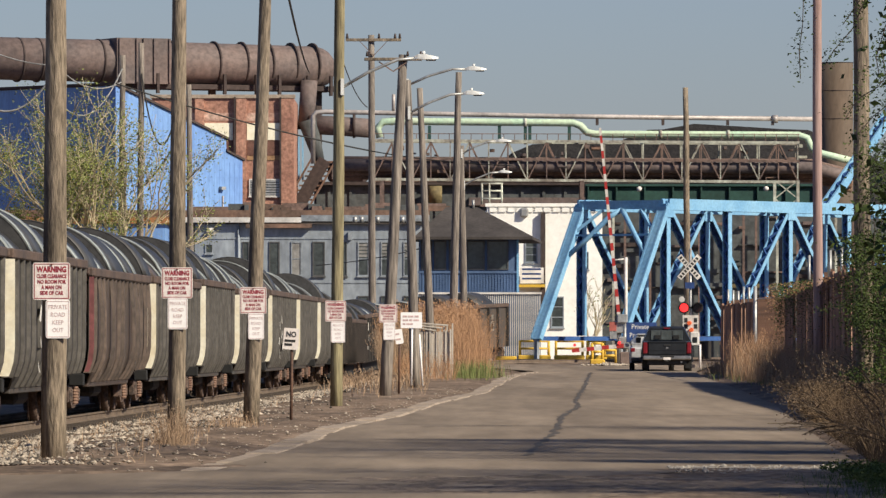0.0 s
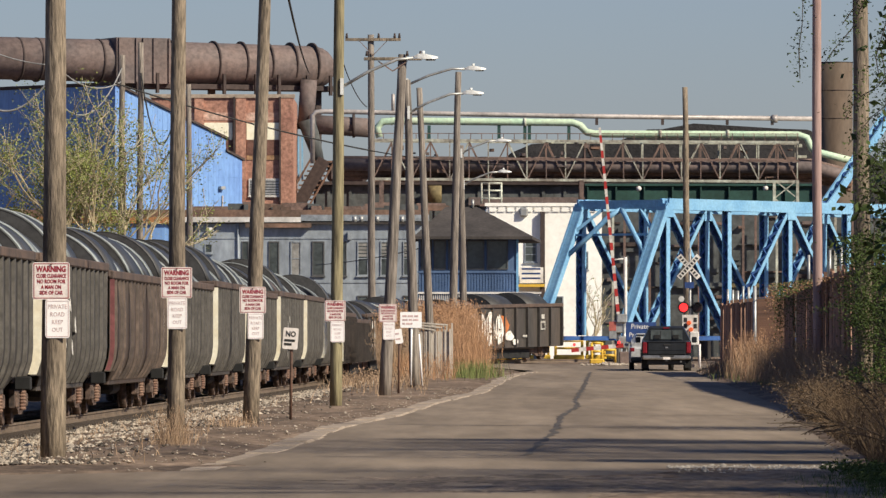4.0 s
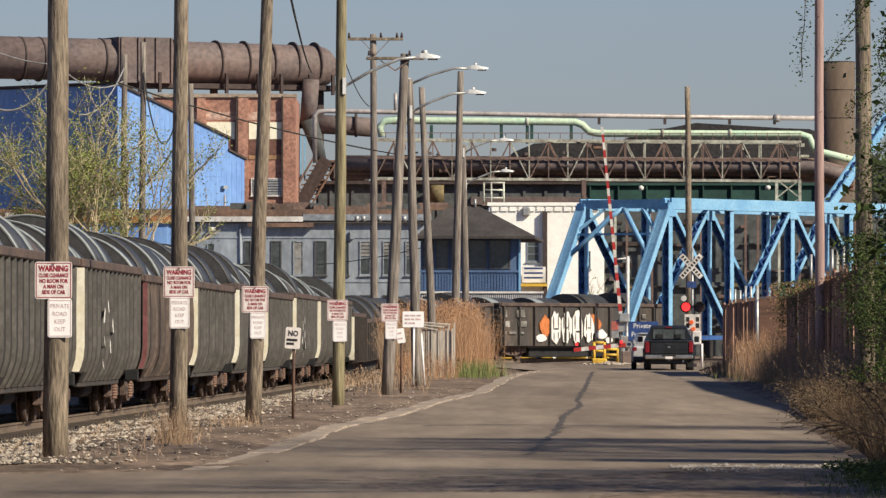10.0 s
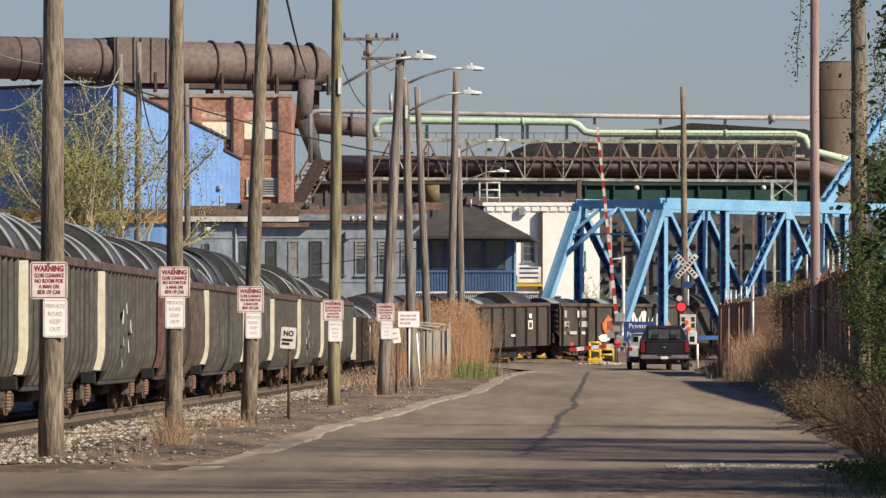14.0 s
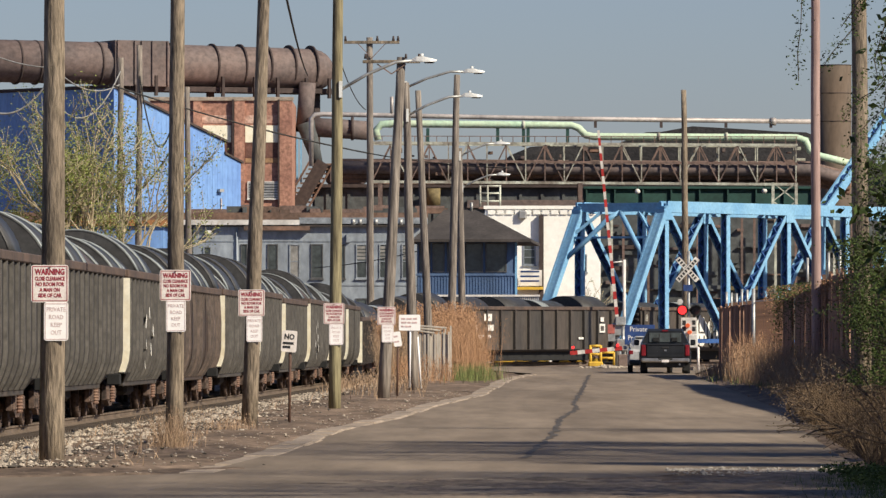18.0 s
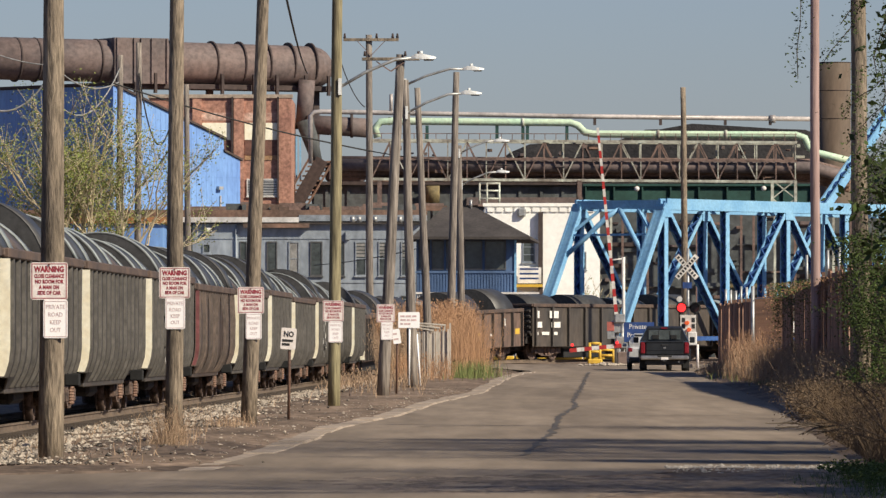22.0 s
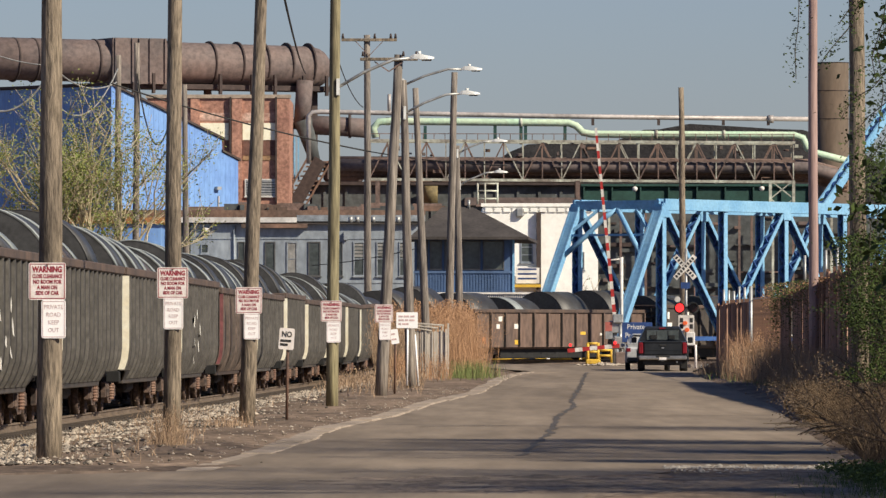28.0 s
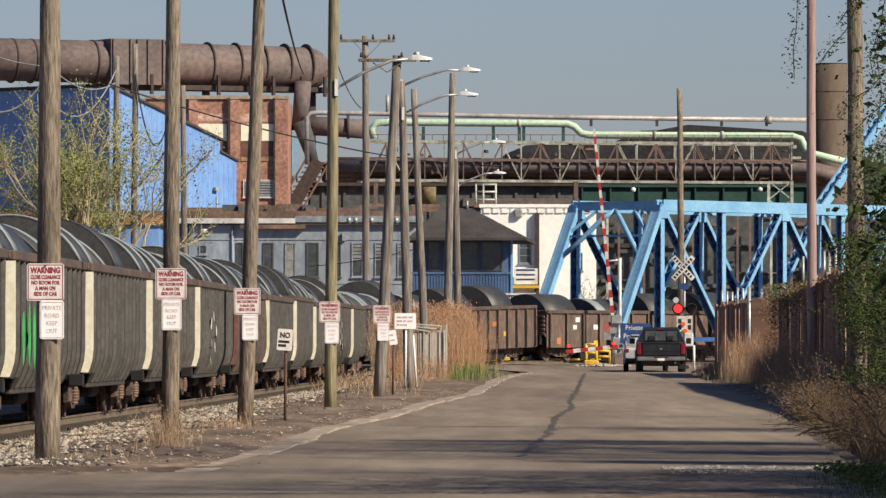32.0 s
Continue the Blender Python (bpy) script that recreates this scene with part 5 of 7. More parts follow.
    part("vent_stub", tubed((X(696), 0, 17.17), (X(696), 0, 18.448), 0.12), M_greypipe, sp)
    part("valve", tubed((X(1374) - 0.2, 0, 16.744), (X(1374) + 0.2, 0, 16.744), 0.271, n=12), M_greypipe, sp)


gantry()


def mill_back():
    hp = thing("coal_mound", "dark rounded coal mound behind the gantry", "coal mound", pose(0, 545, 0))
    bm = bmesh.new()
    prof = [(700, 330), (860, 300), (905, 262), (950, 250), (1010, 246), (1100, 243), (1150, 228), (1185, 217), (1240, 213), (1330, 214), (1400, 219), (1450, 226), (1560, 262), (1640, 330)]
    rows = []
    for j in range(7):
        f = math.sin(math.pi * (0.5 + j / 12)) if j else 1.0
        rows.append([bm.verts.new(((a - 784) * 0.0436 + noise.noise((a * 0.05, j, 2)) * 0.6, 14 - 28 * (1 - j / 6) * 0.5, max(0, (1.45 + (606 - b) * 0.0436) * (j / 6) ** 0.6) + noise.noise((a * 0.03, j * 2, 0)) * 0.5)) for a, b in prof])
    for r0, r1 in zip(rows, rows[1:]):
        for i in range(len(prof) - 1):
            bm.faces.new((r0[i], r0[i + 1], r1[i + 1], r1[i]))
    bm.faces.new([bm.verts.new((v.co.x, 30, 0)) for v in (rows[-1][0], rows[-1][-1])] + [rows[-1][-1], rows[-1][0]])
    part("mound", bm, M_coal, hp)
    sh = thing("dark_mill_shed", "long dark mill shed under the gantry", "building", pose(0, 500, 0))
    part("wall", boxed(-8.96, 10.24, 0, 20, 0, 12.57), M_dusk, sh)
    part("lower_strip", boxed(1.84, 10.24, -0.3, 0, 11.13, 11.69), M_duct, sh)
    for a in range(580, 1040, 38):
        part("wall_column", boxed((a - 784) * 0.04, (a - 784) * 0.04 + 0.2, -0.12, 0, 0, 12.49), M_dusk, sh)
    part("roof_cap", boxed(-8.96, 10.24, -0.5, 20, 12.57, 12.81), M_duct_ring, sh)
    part("bright_tank", tubed((-0.56, -1, 11.29), (-0.56, -1, 12.49), 0.5, n=16), mat("ochre_drum", (0.22, 0.17, 0.08), 0.8), sh)
    gb = thing("green_girder", "deep dark-green plate girder", "girder", pose(0, 492, 0))
    part("web", boxed(9.919, 26.214, 0, 0.4, 11.054, 12.431), M_greenbeam, gb)
    for z in (12.392, 11.133):
        part("flange", boxed(9.919, 26.214, -0.25, 0.65, z - 0.08, z + 0.08), M_greenbeam, gb)
    for i in range(9):
        x = 10.076 + i * 1.968
        part("stiffener", boxed(x, x + 0.1, -0.2, 0, 11.133, 12.392), M_greenbeam, gb)
    for a in (1045, 1430):
        part("column", boxed((a - 784) * 0.03936, (a - 784) * 0.03936 + 0.5, 0, 0.4, 0, 11.093), M_greenbeam, gb)
    for a, y in ((1132, 334), (1357, 333)):
        fl = thing("floodlight", "small white floodlight hung under the gantry", "lamp", pose((a - 784) * 0.0385, 482.2, 1.45 + (606 - y) * 0.0385))
        bm = bmesh.new()
        bmesh.ops.create_uvsphere(bm, u_segments=12, v_segments=8, radius=0.19)
        part("globe", bm, M_trim, fl, smooth=True)
        part("hanger", tubed((0, 0, 0.1), (0, 0, 0.75), 0.03), M_truss, fl)
    bk = thing("mill_yard_backdrop", "dark mill yard wall with rusty ledges behind the bridge", "building", pose(0, 470, 0))
    part("wall", boxed(10.378, 32.186, 0, 8, 0, 10.624), M_dusk, bk)
    rnd = random.Random(9)
    for i in range(90):
        a = 1070 + rnd.random() * 480
        y = 385 + rnd.random() * 205
        w = rnd.uniform(0.3, 3)
        h = rnd.uniform(0.06, 0.28)
        m = rnd.choice((M_dusk, M_truss, M_duct, M_dusk, M_duct_ring, mat("ochre_drum", (0.36, 0.27, 0.1)) if y > 490 else M_dusk))
        part("ledge", boxed((a - 784) * 0.0376, (a - 784) * 0.0376 + w, -rnd.uniform(0.08, 0.35), 0, 1.45 + (606 - y) * 0.0376, 1.45 + (606 - y) * 0.0376 + h), m, bk)
    for i in range(14):
        a = 1075 + i * 33 + rnd.uniform(-8, 8)
        part("column", boxed((a - 784) * 0.0376, (a - 784) * 0.0376 + 0.16, -1.6, -1.4, 0, 10.324), M_truss if i % 3 else M_truss_pale, bk)
    tk = thing("storage_tank", "tall brown steel tank with rust streaks", "tank", pose(29.12, 522, 0))
    part("shell", tubed((0, 0, 0), (0, 0, 22.084), 1.206, n=32), mat("tank_plate", (0.135, 0.11, 0.085), 0.8, var=0.2, scale=0.25, fine=3, dark=(0.1, 0.07, 0.048), stretch=(1, 1, 0.3)), tk)
    for y in (110, 160, 210):
        part("seam", tubed((0, 0, 1.45 + (606 - y) * 0.0416), (0, 0, 1.5 + (606 - y) * 0.0416), 1.227, n=32), M_duct_ring, tk)


mill_back()


# ---- truss bridge ----
def bridge():
    ax = Vector((math.sin(radians(37)), math.cos(radians(37)), 0))
    g = thing("truss_bridge", "bright blue steel truss railway bridge with lattice members", "bridge", pose(5.93, 323.4, 0.8, 0, 0, -37))
    H, wid = 7.0, 2.38
    nodes = [0, 4, 9, 14, 19, 24, 29]

    def member(name, a, b, w=0.42, h=0.42, laced=False):
        """A boxed member: two flange plates, and a web or lacing bars between them."""
        a, b = Vector(a), Vector(b)
        plate_w = 0.05 if name in ("vertical", "diagonal") else 0.1
        m = part(name, barred(a + Vector((w * 0.42, 0, 0)), b + Vector((w * 0.42, 0, 0)), plate_w, h), M_bridge, g)
        part("flange", barred(a - Vector((w * 0.42, 0, 0)), b - Vector((w * 0.42, 0, 0)), plate_w, h), M_bridge, m)
        d = b - a
        if name in ("vertical", "diagonal"):
            part("inner_plate", barred(a + Vector((0, h * 0.3, 0)), b + Vector((0, h * 0.3, 0)), w * 0.84, 0.04), M_bridge_shade, m, "inner plate in shade navy")
        if laced:
            n = max(4, int(d.length / 0.36))
            for i in range(n):
                p, q = a + d * (i / n), a + d * ((i + 1) / n)
                s = w * 0.4 * (1 if i % 2 else -1)
                part("lacing", barred(p + Vector((s, -h * 0.4, 0)), q - Vector((s, h * 0.4, 0)), 0.05, 0.11), M_bridge_shade, m, "lacing bar in shade navy")
        else:
            back = h * (-0.4 if name != "vertical" else 0.42)
            part("web", barred(a + Vector((0, back, 0)), b + Vector((0, back, 0)), w * 0.84, 0.05), M_bridge, m)
        return m
    for x in (-wid, wid):
        member("end_post", (x, 0.45, 0.8), (x, 4, H), 0.52, 0.27)
        part("bearing_pier", boxed(x - 0.09, x + 0.09, 0.38, 0.56, -0.2, 0.85), M_seam, g, "slim grey bearing pier")
        part("abutment", boxed(x - 0.6, x + 0.6, -0.5, 0.9, -0.7, -0.12, bevel=0.05), M_under, g, "dark masonry bearing block")
        for a, b in zip(nodes[1:], nodes[2:]):
            member("top_chord", (x, a, H), (x, b, H), 0.48, 0.52)
        for a, b in zip(nodes, nodes[1:]):
            # chord in the shade navy as well, darker than the lit members
            part("bottom_chord", barred((x, max(a, 0.4), 0.82), (x, b, 0.82), 0.3, 0.2), M_bridge_shade, g, "bottom chord in shade navy")
        for i, a in enumerate(nodes[1:-1]):
            member("vertical", (x, a, 0.95), (x, a, H), 0.4 if i % 2 == 0 else 0.34, 0.3, laced=True)
        for i, (a, b) in enumerate(zip(nodes[1:], nodes[2:])):
            za, zb = (H, 0.95) if i % 2 == 0 else (0.95, H)
            member("diagonal", (x, a, za), (x, b, zb), 0.46, 0.18, laced=True)
        for a in (14, 28.8):
            part("bearing_pier", boxed(x - 0.2, x + 0.2, a - 0.25, a + 0.25, -0.75, 0.7), M_under, g, "dark bearing pier")
        for a in (4, 14, 24):
            part("gusset", boxed(x - 0.25, x + 0.25, a - 0.3, a + 0.3, H - 0.6, H - 0.1), M_bridge, g)
        member("tower_strut", (x, 24, H), (x, 31, H + 5.8), 0.5, 0.42, laced=True)
        member("tower_post", (x, 31, H), (x, 31, H + 5.8), 0.5, 0.42, laced=True)
        member("tower_chord", (x, 29, H), (x, 34, H), 0.5, 0.42)
    part("portal_strut", barred((-wid, 4, H), (wid, 4, H), 0.35, 0.4), M_bridge, g)
    part("portal_strut", barred((-wid, 3.2, H * 0.8), (wid, 3.2, H * 0.8), 0.1, 0.1), M_bridge, g)
    for s in (-1, 1):
        part("knee_brace", pipe(bmesh.new(), [(s * wid, 2.6, H * 0.64), (s * wid * 0.55, 3.15, H * 0.79), (s * wid * 0.2, 3.55, H * 0.92), (0, 3.9, H * 0.97)], 0.13, 6), M_bridge, g)
        part("knee_brace", barred((s * wid, 3.2, H * 0.8), (s * wid * 0.45, 3.9, H * 0.97), 0.14, 0.14), M_bridge, g)
    for a, b in zip(nodes[1:], nodes[2:]):
        part("top_brace", barred((-wid, a, H), (wid, b, H), 0.16, 0.14), M_bridge, g)
        part("top_brace", barred((wid, a, H), (-wid, b, H), 0.16, 0.14), M_bridge, g)
        part("top_strut", barred((-wid, b, H), (wid, b, H), 0.25, 0.3), M_bridge, g)
    part("deck", boxed(-wid, wid, 1, 34, -0.75, -0.5), M_tie, g, "dark timber bridge deck")


bridge()


# ---- details on the poles ----
def crossarm(x0, x1, y, z, depth, insulators, braces=None):
    g = thing("crossarm", "dark timber crossarm with insulators on a pole", "crossarm", pose((x0 + x1) / 2, y, z))
    h = (x1 - x0) / 2
    big = 1.0 if y > 300 else 0.55
    part("beam", boxed(-h, h, -0.06 - depth, 0.06 - depth, -0.07 * big, 0.07 * big, bevel=0.01), M_pole, g)
    for k in insulators:
        part("insulator", tubed((h * k, -depth, 0.07), (h * k, -depth, 0.07 + 0.23 * big), 0.07 * big, 0.04 * big), M_duct_ring, g)
    for s in (-1, 1):
        part("brace", barred((s * h * 0.5, -depth, -0.06), (0, -depth, -0.75 * big ** 1.5), 0.05 * big, 0.03), M_truss, g)


crossarm(-4.61, -1.983, 334.8, 15.788, 0.0, (-0.95, 0.2, 0.78, 0.95))
crossarm(-1.96, -0.52, 175.86, 8.5, 0.0, (-0.9, 0.5, 0.95))


def small_sign(name, label, cx, cy, d, w, h, foot_y, rows, ink, tilt=0, post_m=None, face=None):
    """A small sign on its own thin post; rows of plain bars stand for writing that cannot be read."""
    k = d / 12500
    x, z, zf = (cx - 784) * k, 1.45 + (606 - cy) * k, 1.45 + (606 - foot_y) * k
    g = thing(name, label, "sign", pose(x, d, zf - 0.1))
    part("post", tubed((0, 0.03, 0), (0.02, 0.03, z - zf + h * k * 0.4), 0.028, n=8), post_m or M_steel_rust, g)
    b = part("plate", plate(bmesh.new(), w * k, h * k), face or M_sign_white, g, at=pose(0, -0.02, z - zf + 0.1, 0, tilt, 0))
    for r, bits in enumerate(rows):
        zz = h * k * (0.36 - 0.72 * (r + 0.5) / len(rows))
        q = -w * k * 0.4
        for f in bits:
            part("character_bar", boxed(q, q + abs(f) * w * k, -0.01, -0.005, zz - h * k * 0.055, zz + h * k * 0.055), ink, b)
            q += (abs(f) + 0.05) * w * k
    return b


no_sign = small_sign("no_parking_sign", "weathered white sign with black letters on a rusty post", 515, 600, 130, 27, 38, 747, ((), (), (0.7,), (0.5,)), M_blackink, tilt=4, face=M_sign_dirty)
part("lettering", text_mesh("NO", 0.14, M_blackink, squeeze=0.85, bold=0.03), None, no_sign, at=pose(0, -0.008, 0.08))
small_sign("white_notice_sign", "white notice sign with three lines of faded red writing", 728, 567, 193.4, 38, 28, 676, ((0.2, 0.25, 0.2), (0.25, 0.15, 0.25), (0.12, 0.3)), M_redline, post_m=M_sign_white)
small_sign("crooked_white_sign", "small crooked white sign on a thin brown post", 706, 596, 178, 14, 26, 690, ((0.5,), (0.6,)), M_redline, tilt=-8)
g = thing("leaning_white_stake", "thin leaning white stake in the weeds", "stake", pose(-0.602, 198, 0.278))
part("stake", tubed((0.03, 0, -0.05), (-0.06, 0, 1.394), 0.03, n=6), M_sign_white, g)


# ---- the level crossing ----
def crossing_signal():
    d, k = 290, 290 / 12500
    x = 10.162
    z0 = 0.42
    g = thing("crossing_signal", "railway crossing signal with crossbuck and red flashing lamps", "crossing signal", pose(x, d, z0))
    Z = lambda y: 1.45 + (606 - y) * k - z0
    part("mast", tubed((0, 0.1, 0), (0, 0.1, Z(440)), 0.055), M_galv, g)
    for s in (-1, 1):
        arm = part("crossbuck_arm", boxed(-0.62, 0.62, -0.01, 0.01, -0.11, 0.11), M_gate_white, g, "white crossbuck board with black lettering bars", at=pose(-0.05, 0.02 * s, Z(473), 0, s * 48, 0))
        for q in range(8):
            part("character_bar", boxed(-0.55 + q * 0.14, -0.47 + q * 0.14, -0.016, -0.011, -0.06, 0.06), M_blackink, arm)
    part("track_plate", boxed(-0.22, 0.16, 0.0, 0.02, Z(511), Z(500)), M_bluesign, g)
    part("lamp_bar", boxed(-0.4, 0.4, 0.0, 0.06, Z(546), Z(543)), M_blackink, g)
    for q, m in ((-0.27, M_lamp_red), (0.29, M_lamp_off)):
        bd = part("lamp_backing", tubed((q, 0.0, Z(545)), (q, 0.05, Z(545)), 0.235, n=24), M_blackink, g, "round black backing disc")
        part("lens", tubed((q, -0.05, Z(545)), (q, -0.004, Z(545)), 0.175, n=24), m, bd, "red signal lens")
        hb = bmesh.new()
        for a in range(9):
            t0, t1 = radians(20 + 140 * a / 9), radians(20 + 140 * (a + 1) / 9)
            v = [hb.verts.new((q + 0.2 * math.cos(t), y, Z(545) + 0.2 * math.sin(t))) for t, y in ((t0, -0.28), (t1, -0.28), (t1, 0), (t0, 0))]
            hb.faces.new(v)
        part("visor", hb, M_blackink, bd)
    pl = part("stop_plate", boxed(-0.32, 0.33, 0.02, 0.05, Z(588), Z(558)), M_gate_white, g, "white plate with black bars")
    for a in (-0.26, 0.14):
        for b in (563, 574):
            part("character_bar", boxed(a, a + 0.14, 0.012, 0.018, Z(b + 8), Z(b)), M_blackink, pl)
    for a, b in ((-0.06, 572), (0.02, 584)):
        part("side_lamp", tubed((a, -0.1, Z(b)), (a + 0.05, 0.1, Z(b)), 0.085, n=14), mat("lit_orange_lens", (0.6, 0.12, 0.04), 0.3, emit=((1.0, 0.16, 0.05), 0.3), bump=0.0), g, "orange-red side lamp")
    part("relay_box", boxed(-0.02, 0.36, -0.12, 0.2, Z(612), Z(588), bevel=0.03), M_trim, g)
    part("base", boxed(-0.2, 0.2, -0.1, 0.3, -0.1, 0.12, bevel=0.02), M_concrete, g)
    part("marker_post", tubed((0.38, -0.3, -0.1), (0.38, -0.3, Z(610)), 0.05), M_sign_dirty, g)
    part("bell", tubed((-0.35, 0.1, Z(530)), (-0.35, 0.16, Z(530)), 0.12, n=14), M_trim, g)


crossing_signal()


def gates():
    k = 300 / 12500
    X = lambda a: (a - 784) * k
    Z = lambda y: 1.45 + (606 - y) * k
    g = thing("lowered_crossing_gate", "lowered red and white crossing gate arm with a red end lamp", "crossing gate", pose(X(1106), 300, 0.45))
    part("pedestal", tubed((0, 0.2, 0), (0, 0.2, Z(575) - 0.45), 0.08), M_galv, g)
    n = 7
    for i in range(n):
        a0, a1 = 1104 - 92 * i / n, 1104 - 92 * (i + 1) / n
        z0, z1 = Z(612 + 9 * i / n), Z(612 + 9 * (i + 1) / n)
        part("arm_band", barred((X(a0) - X(1106), 0, z0 - 0.45), (X(a1) - X(1106), 0, z1 - 0.45), 0.06, 0.17), M_gate_red if i % 2 == 0 else M_gate_white, g)
    part("end_lamp", tubed((X(1017) - X(1106), -0.12, Z(611) - 0.45), (X(1017) - X(1106), -0.02, Z(611) - 0.45), 0.065, n=14), M_lamp_red, g, "lit red lamp")
    part("tip_lamp", tubed((X(1096) - X(1106), -0.1, Z(607) - 0.45), (X(1096) - X(1106), 0, Z(607) - 0.45), 0.065, n=14), M_lamp_red, g)
    part("mechanism", boxed(-0.3, 0.2, 0, 0.45, Z(618) - 0.45, Z(596) - 0.45, bevel=0.05), M_galv, g)
    r = thing("raised_crossing_gate", "long raised red and white striped crossing gate arm", "crossing gate", pose(X(1098), 302, 0.45))
    a, b = Vector((0.0, 0, Z(566) - 0.45)), Vector((X(1064) - X(1098), 0, Z(224) - 0.45))
    n = 25
    for i in range(n):
        p, q = a + (b - a) * (i / n), a + (b - a) * ((i + 1) / n)
        part("arm_band", barred(p, q, 0.05, 0.15 - 0.002 * i), M_gate_red if i % 2 else M_gate_white, r)
    part("counterweight", boxed(-0.1, 0.35, -0.15, 0.15, Z(572) - 0.45, Z(556) - 0.45, bevel=0.04), M_galv, r)
    part("mechanism", boxed(-0.25, 0.25, 0.0, 0.5, Z(590) - 0.45, Z(568) - 0.45, bevel=0.04), M_galv, r)
    part("pedestal", tubed((0, 0.25, 0), (0, 0.25, Z(570) - 0.45), 0.1), M_galv, r)
    part("red_plate", boxed(-0.42, -0.12, -0.05, 0, Z(586) - 0.45, Z(570) - 0.45), mat("faded_red_plate", (0.5, 0.14, 0.11), 0.6), r, "small faded red plate")
    part("grey_box", boxed(-0.4, -0.1, -0.05, 0.2, Z(600) - 0.45, Z(587) - 0.45), M_galv, r)
    m = thing("white_post", "slim white post with a short side arm", "post", pose(X(1111), 303, 0.45))
    part("post", tubed((0, 0, 0), (0, 0, Z(454) - 0.45), 0.07), M_trim, m)
    part("side_arm", tubed((0, 0, Z(457) - 0.45), (-0.6, 0, Z(460) - 0.45), 0.035), M_trim, m)
    s = thing("private_property_sign", "blue sign with white lettering beside the crossing", "sign", pose(X(1134), 299, 0.43))
    part("board", boxed(-0.64, 0.64, 0, 0.04, Z(606) - 0.43, Z(571) - 0.43, bevel=0.01), M_bluesign, s)
    part("lettering", text_mesh("Private", 0.3, M_letter, squeeze=0.9), None, s, at=pose(-0.05, -0.004, Z(579) - 0.43))
    part("lettering", text_mesh("Property", 0.3, M_letter, squeeze=0.85), None, s, at=pose(-0.05, -0.004, Z(594) - 0.43))
    for q in (-0.5, 0.5):
        part("leg", boxed(q - 0.04, q + 0.04, 0.05, 0.1, 0, Z(600) - 0.43), M_galv, s)
    bx = thing("concrete_block", "brown concrete block beside the crossing", "block", pose(X(1106), 298.5, 0.42))
    part("block", boxed(-0.25, 0.25, 0, 0.5, 0, 0.62, bevel=0.03), mat("brown_concrete", (0.25, 0.18, 0.15), 0.9), bx)


gates()


def barrier(x0, x1, d, zf, top, label="yellow steel pipe barrier with yellow feet", feet=True):
    g = thing("yellow_barrier", label, "barrier", pose((x0 + x1) / 2, d, zf), group="yellow barriers")
    h = (x1 - x0) / 2
    for x in (-h, h):
        part("post", tubed((x, 0, 0), (x, 0, top), 0.065, n=10), M_yellow, g)
    for z in (top - 0.03, top * 0.58):
        part("rail", tubed((-h, 0, z), (h, 0, z), 0.055, n=10), M_yellow, g)
    if feet:
        part("foot_block", boxed(-h - 0.1, h + 0.1, -0.45, -0.1, -0.02, 0.22, bevel=0.05), M_yellow, g)
    return g


barrier(3.656, 5.027, 336, 0.62, 0.914)
barrier(5.376, 6.639, 336, 0.62, 0.914)
barrier(6.881, 7.688, 336, 0.62, 0.914)
barrier(6.442, 6.881, 305, 0.5, 0.927, "small yellow pipe barrier by the gate")
barrier(6.903, 7.491, 306, 0.5, 0.636, "low yellow pipe barrier by the gate", feet=False)
for a, b in ((876, 915), (1070, 1092)):
    q = thing("yellow_wheel_stop", "low yellow concrete wheel stop", "wheel stop", pose((a + b - 1568) / 2 * 338 / 12500, 338.5, 0.58))
    part("block", boxed(-(b - a) * 0.0132, (b - a) * 0.0132, 0, 0.4, 0, 0.2, bevel=0.05), M_yellow, q)


# ---- vehicles ----
def wheel(parent, x, y, r, w, rim=None):
    t = part("wheel", tubed((x - w / 2, y, r), (x + w / 2, y, r), r, n=24), M_tyre, parent)
    s = 1 if x > 0 else -1
    part("rim", tubed((x + s * w / 2, y, r), (x + s * (w / 2 + 0.012), y, r), r * 0.6, n=18), M_chrome, t)


def loft(sections):
    """A closed body through cross-sections: (y, half width bottom, half width top, z bottom, z top)."""
    bm = bmesh.new()
    prev = None
    for y, wb, wt, z0, z1 in sections:
        zm = z0 + (z1 - z0) * 0.55
        ring = [bm.verts.new(v) for v in ((-wb * 0.94, y, z0), (wb * 0.94, y, z0), (wb, y, z0 + 0.12), (wb, y, zm), (wt, y, z1 - 0.05), (wt * 0.94, y, z1), (-wt * 0.94, y, z1), (-wt, y, z1 - 0.05), (-wb, y, zm), (-wb, y, z0 + 0.12))]
        if prev:
            for i in range(10):
                j = (i + 1) % 10
                bm.faces.new((prev[i], prev[j], ring[j], ring[i]))
        else:
            bm.faces.new(ring[::-1])
        prev = ring
    bm.faces.new(prev)
    bmesh.ops.recalc_face_normals(bm, faces=bm.faces)
    return bm


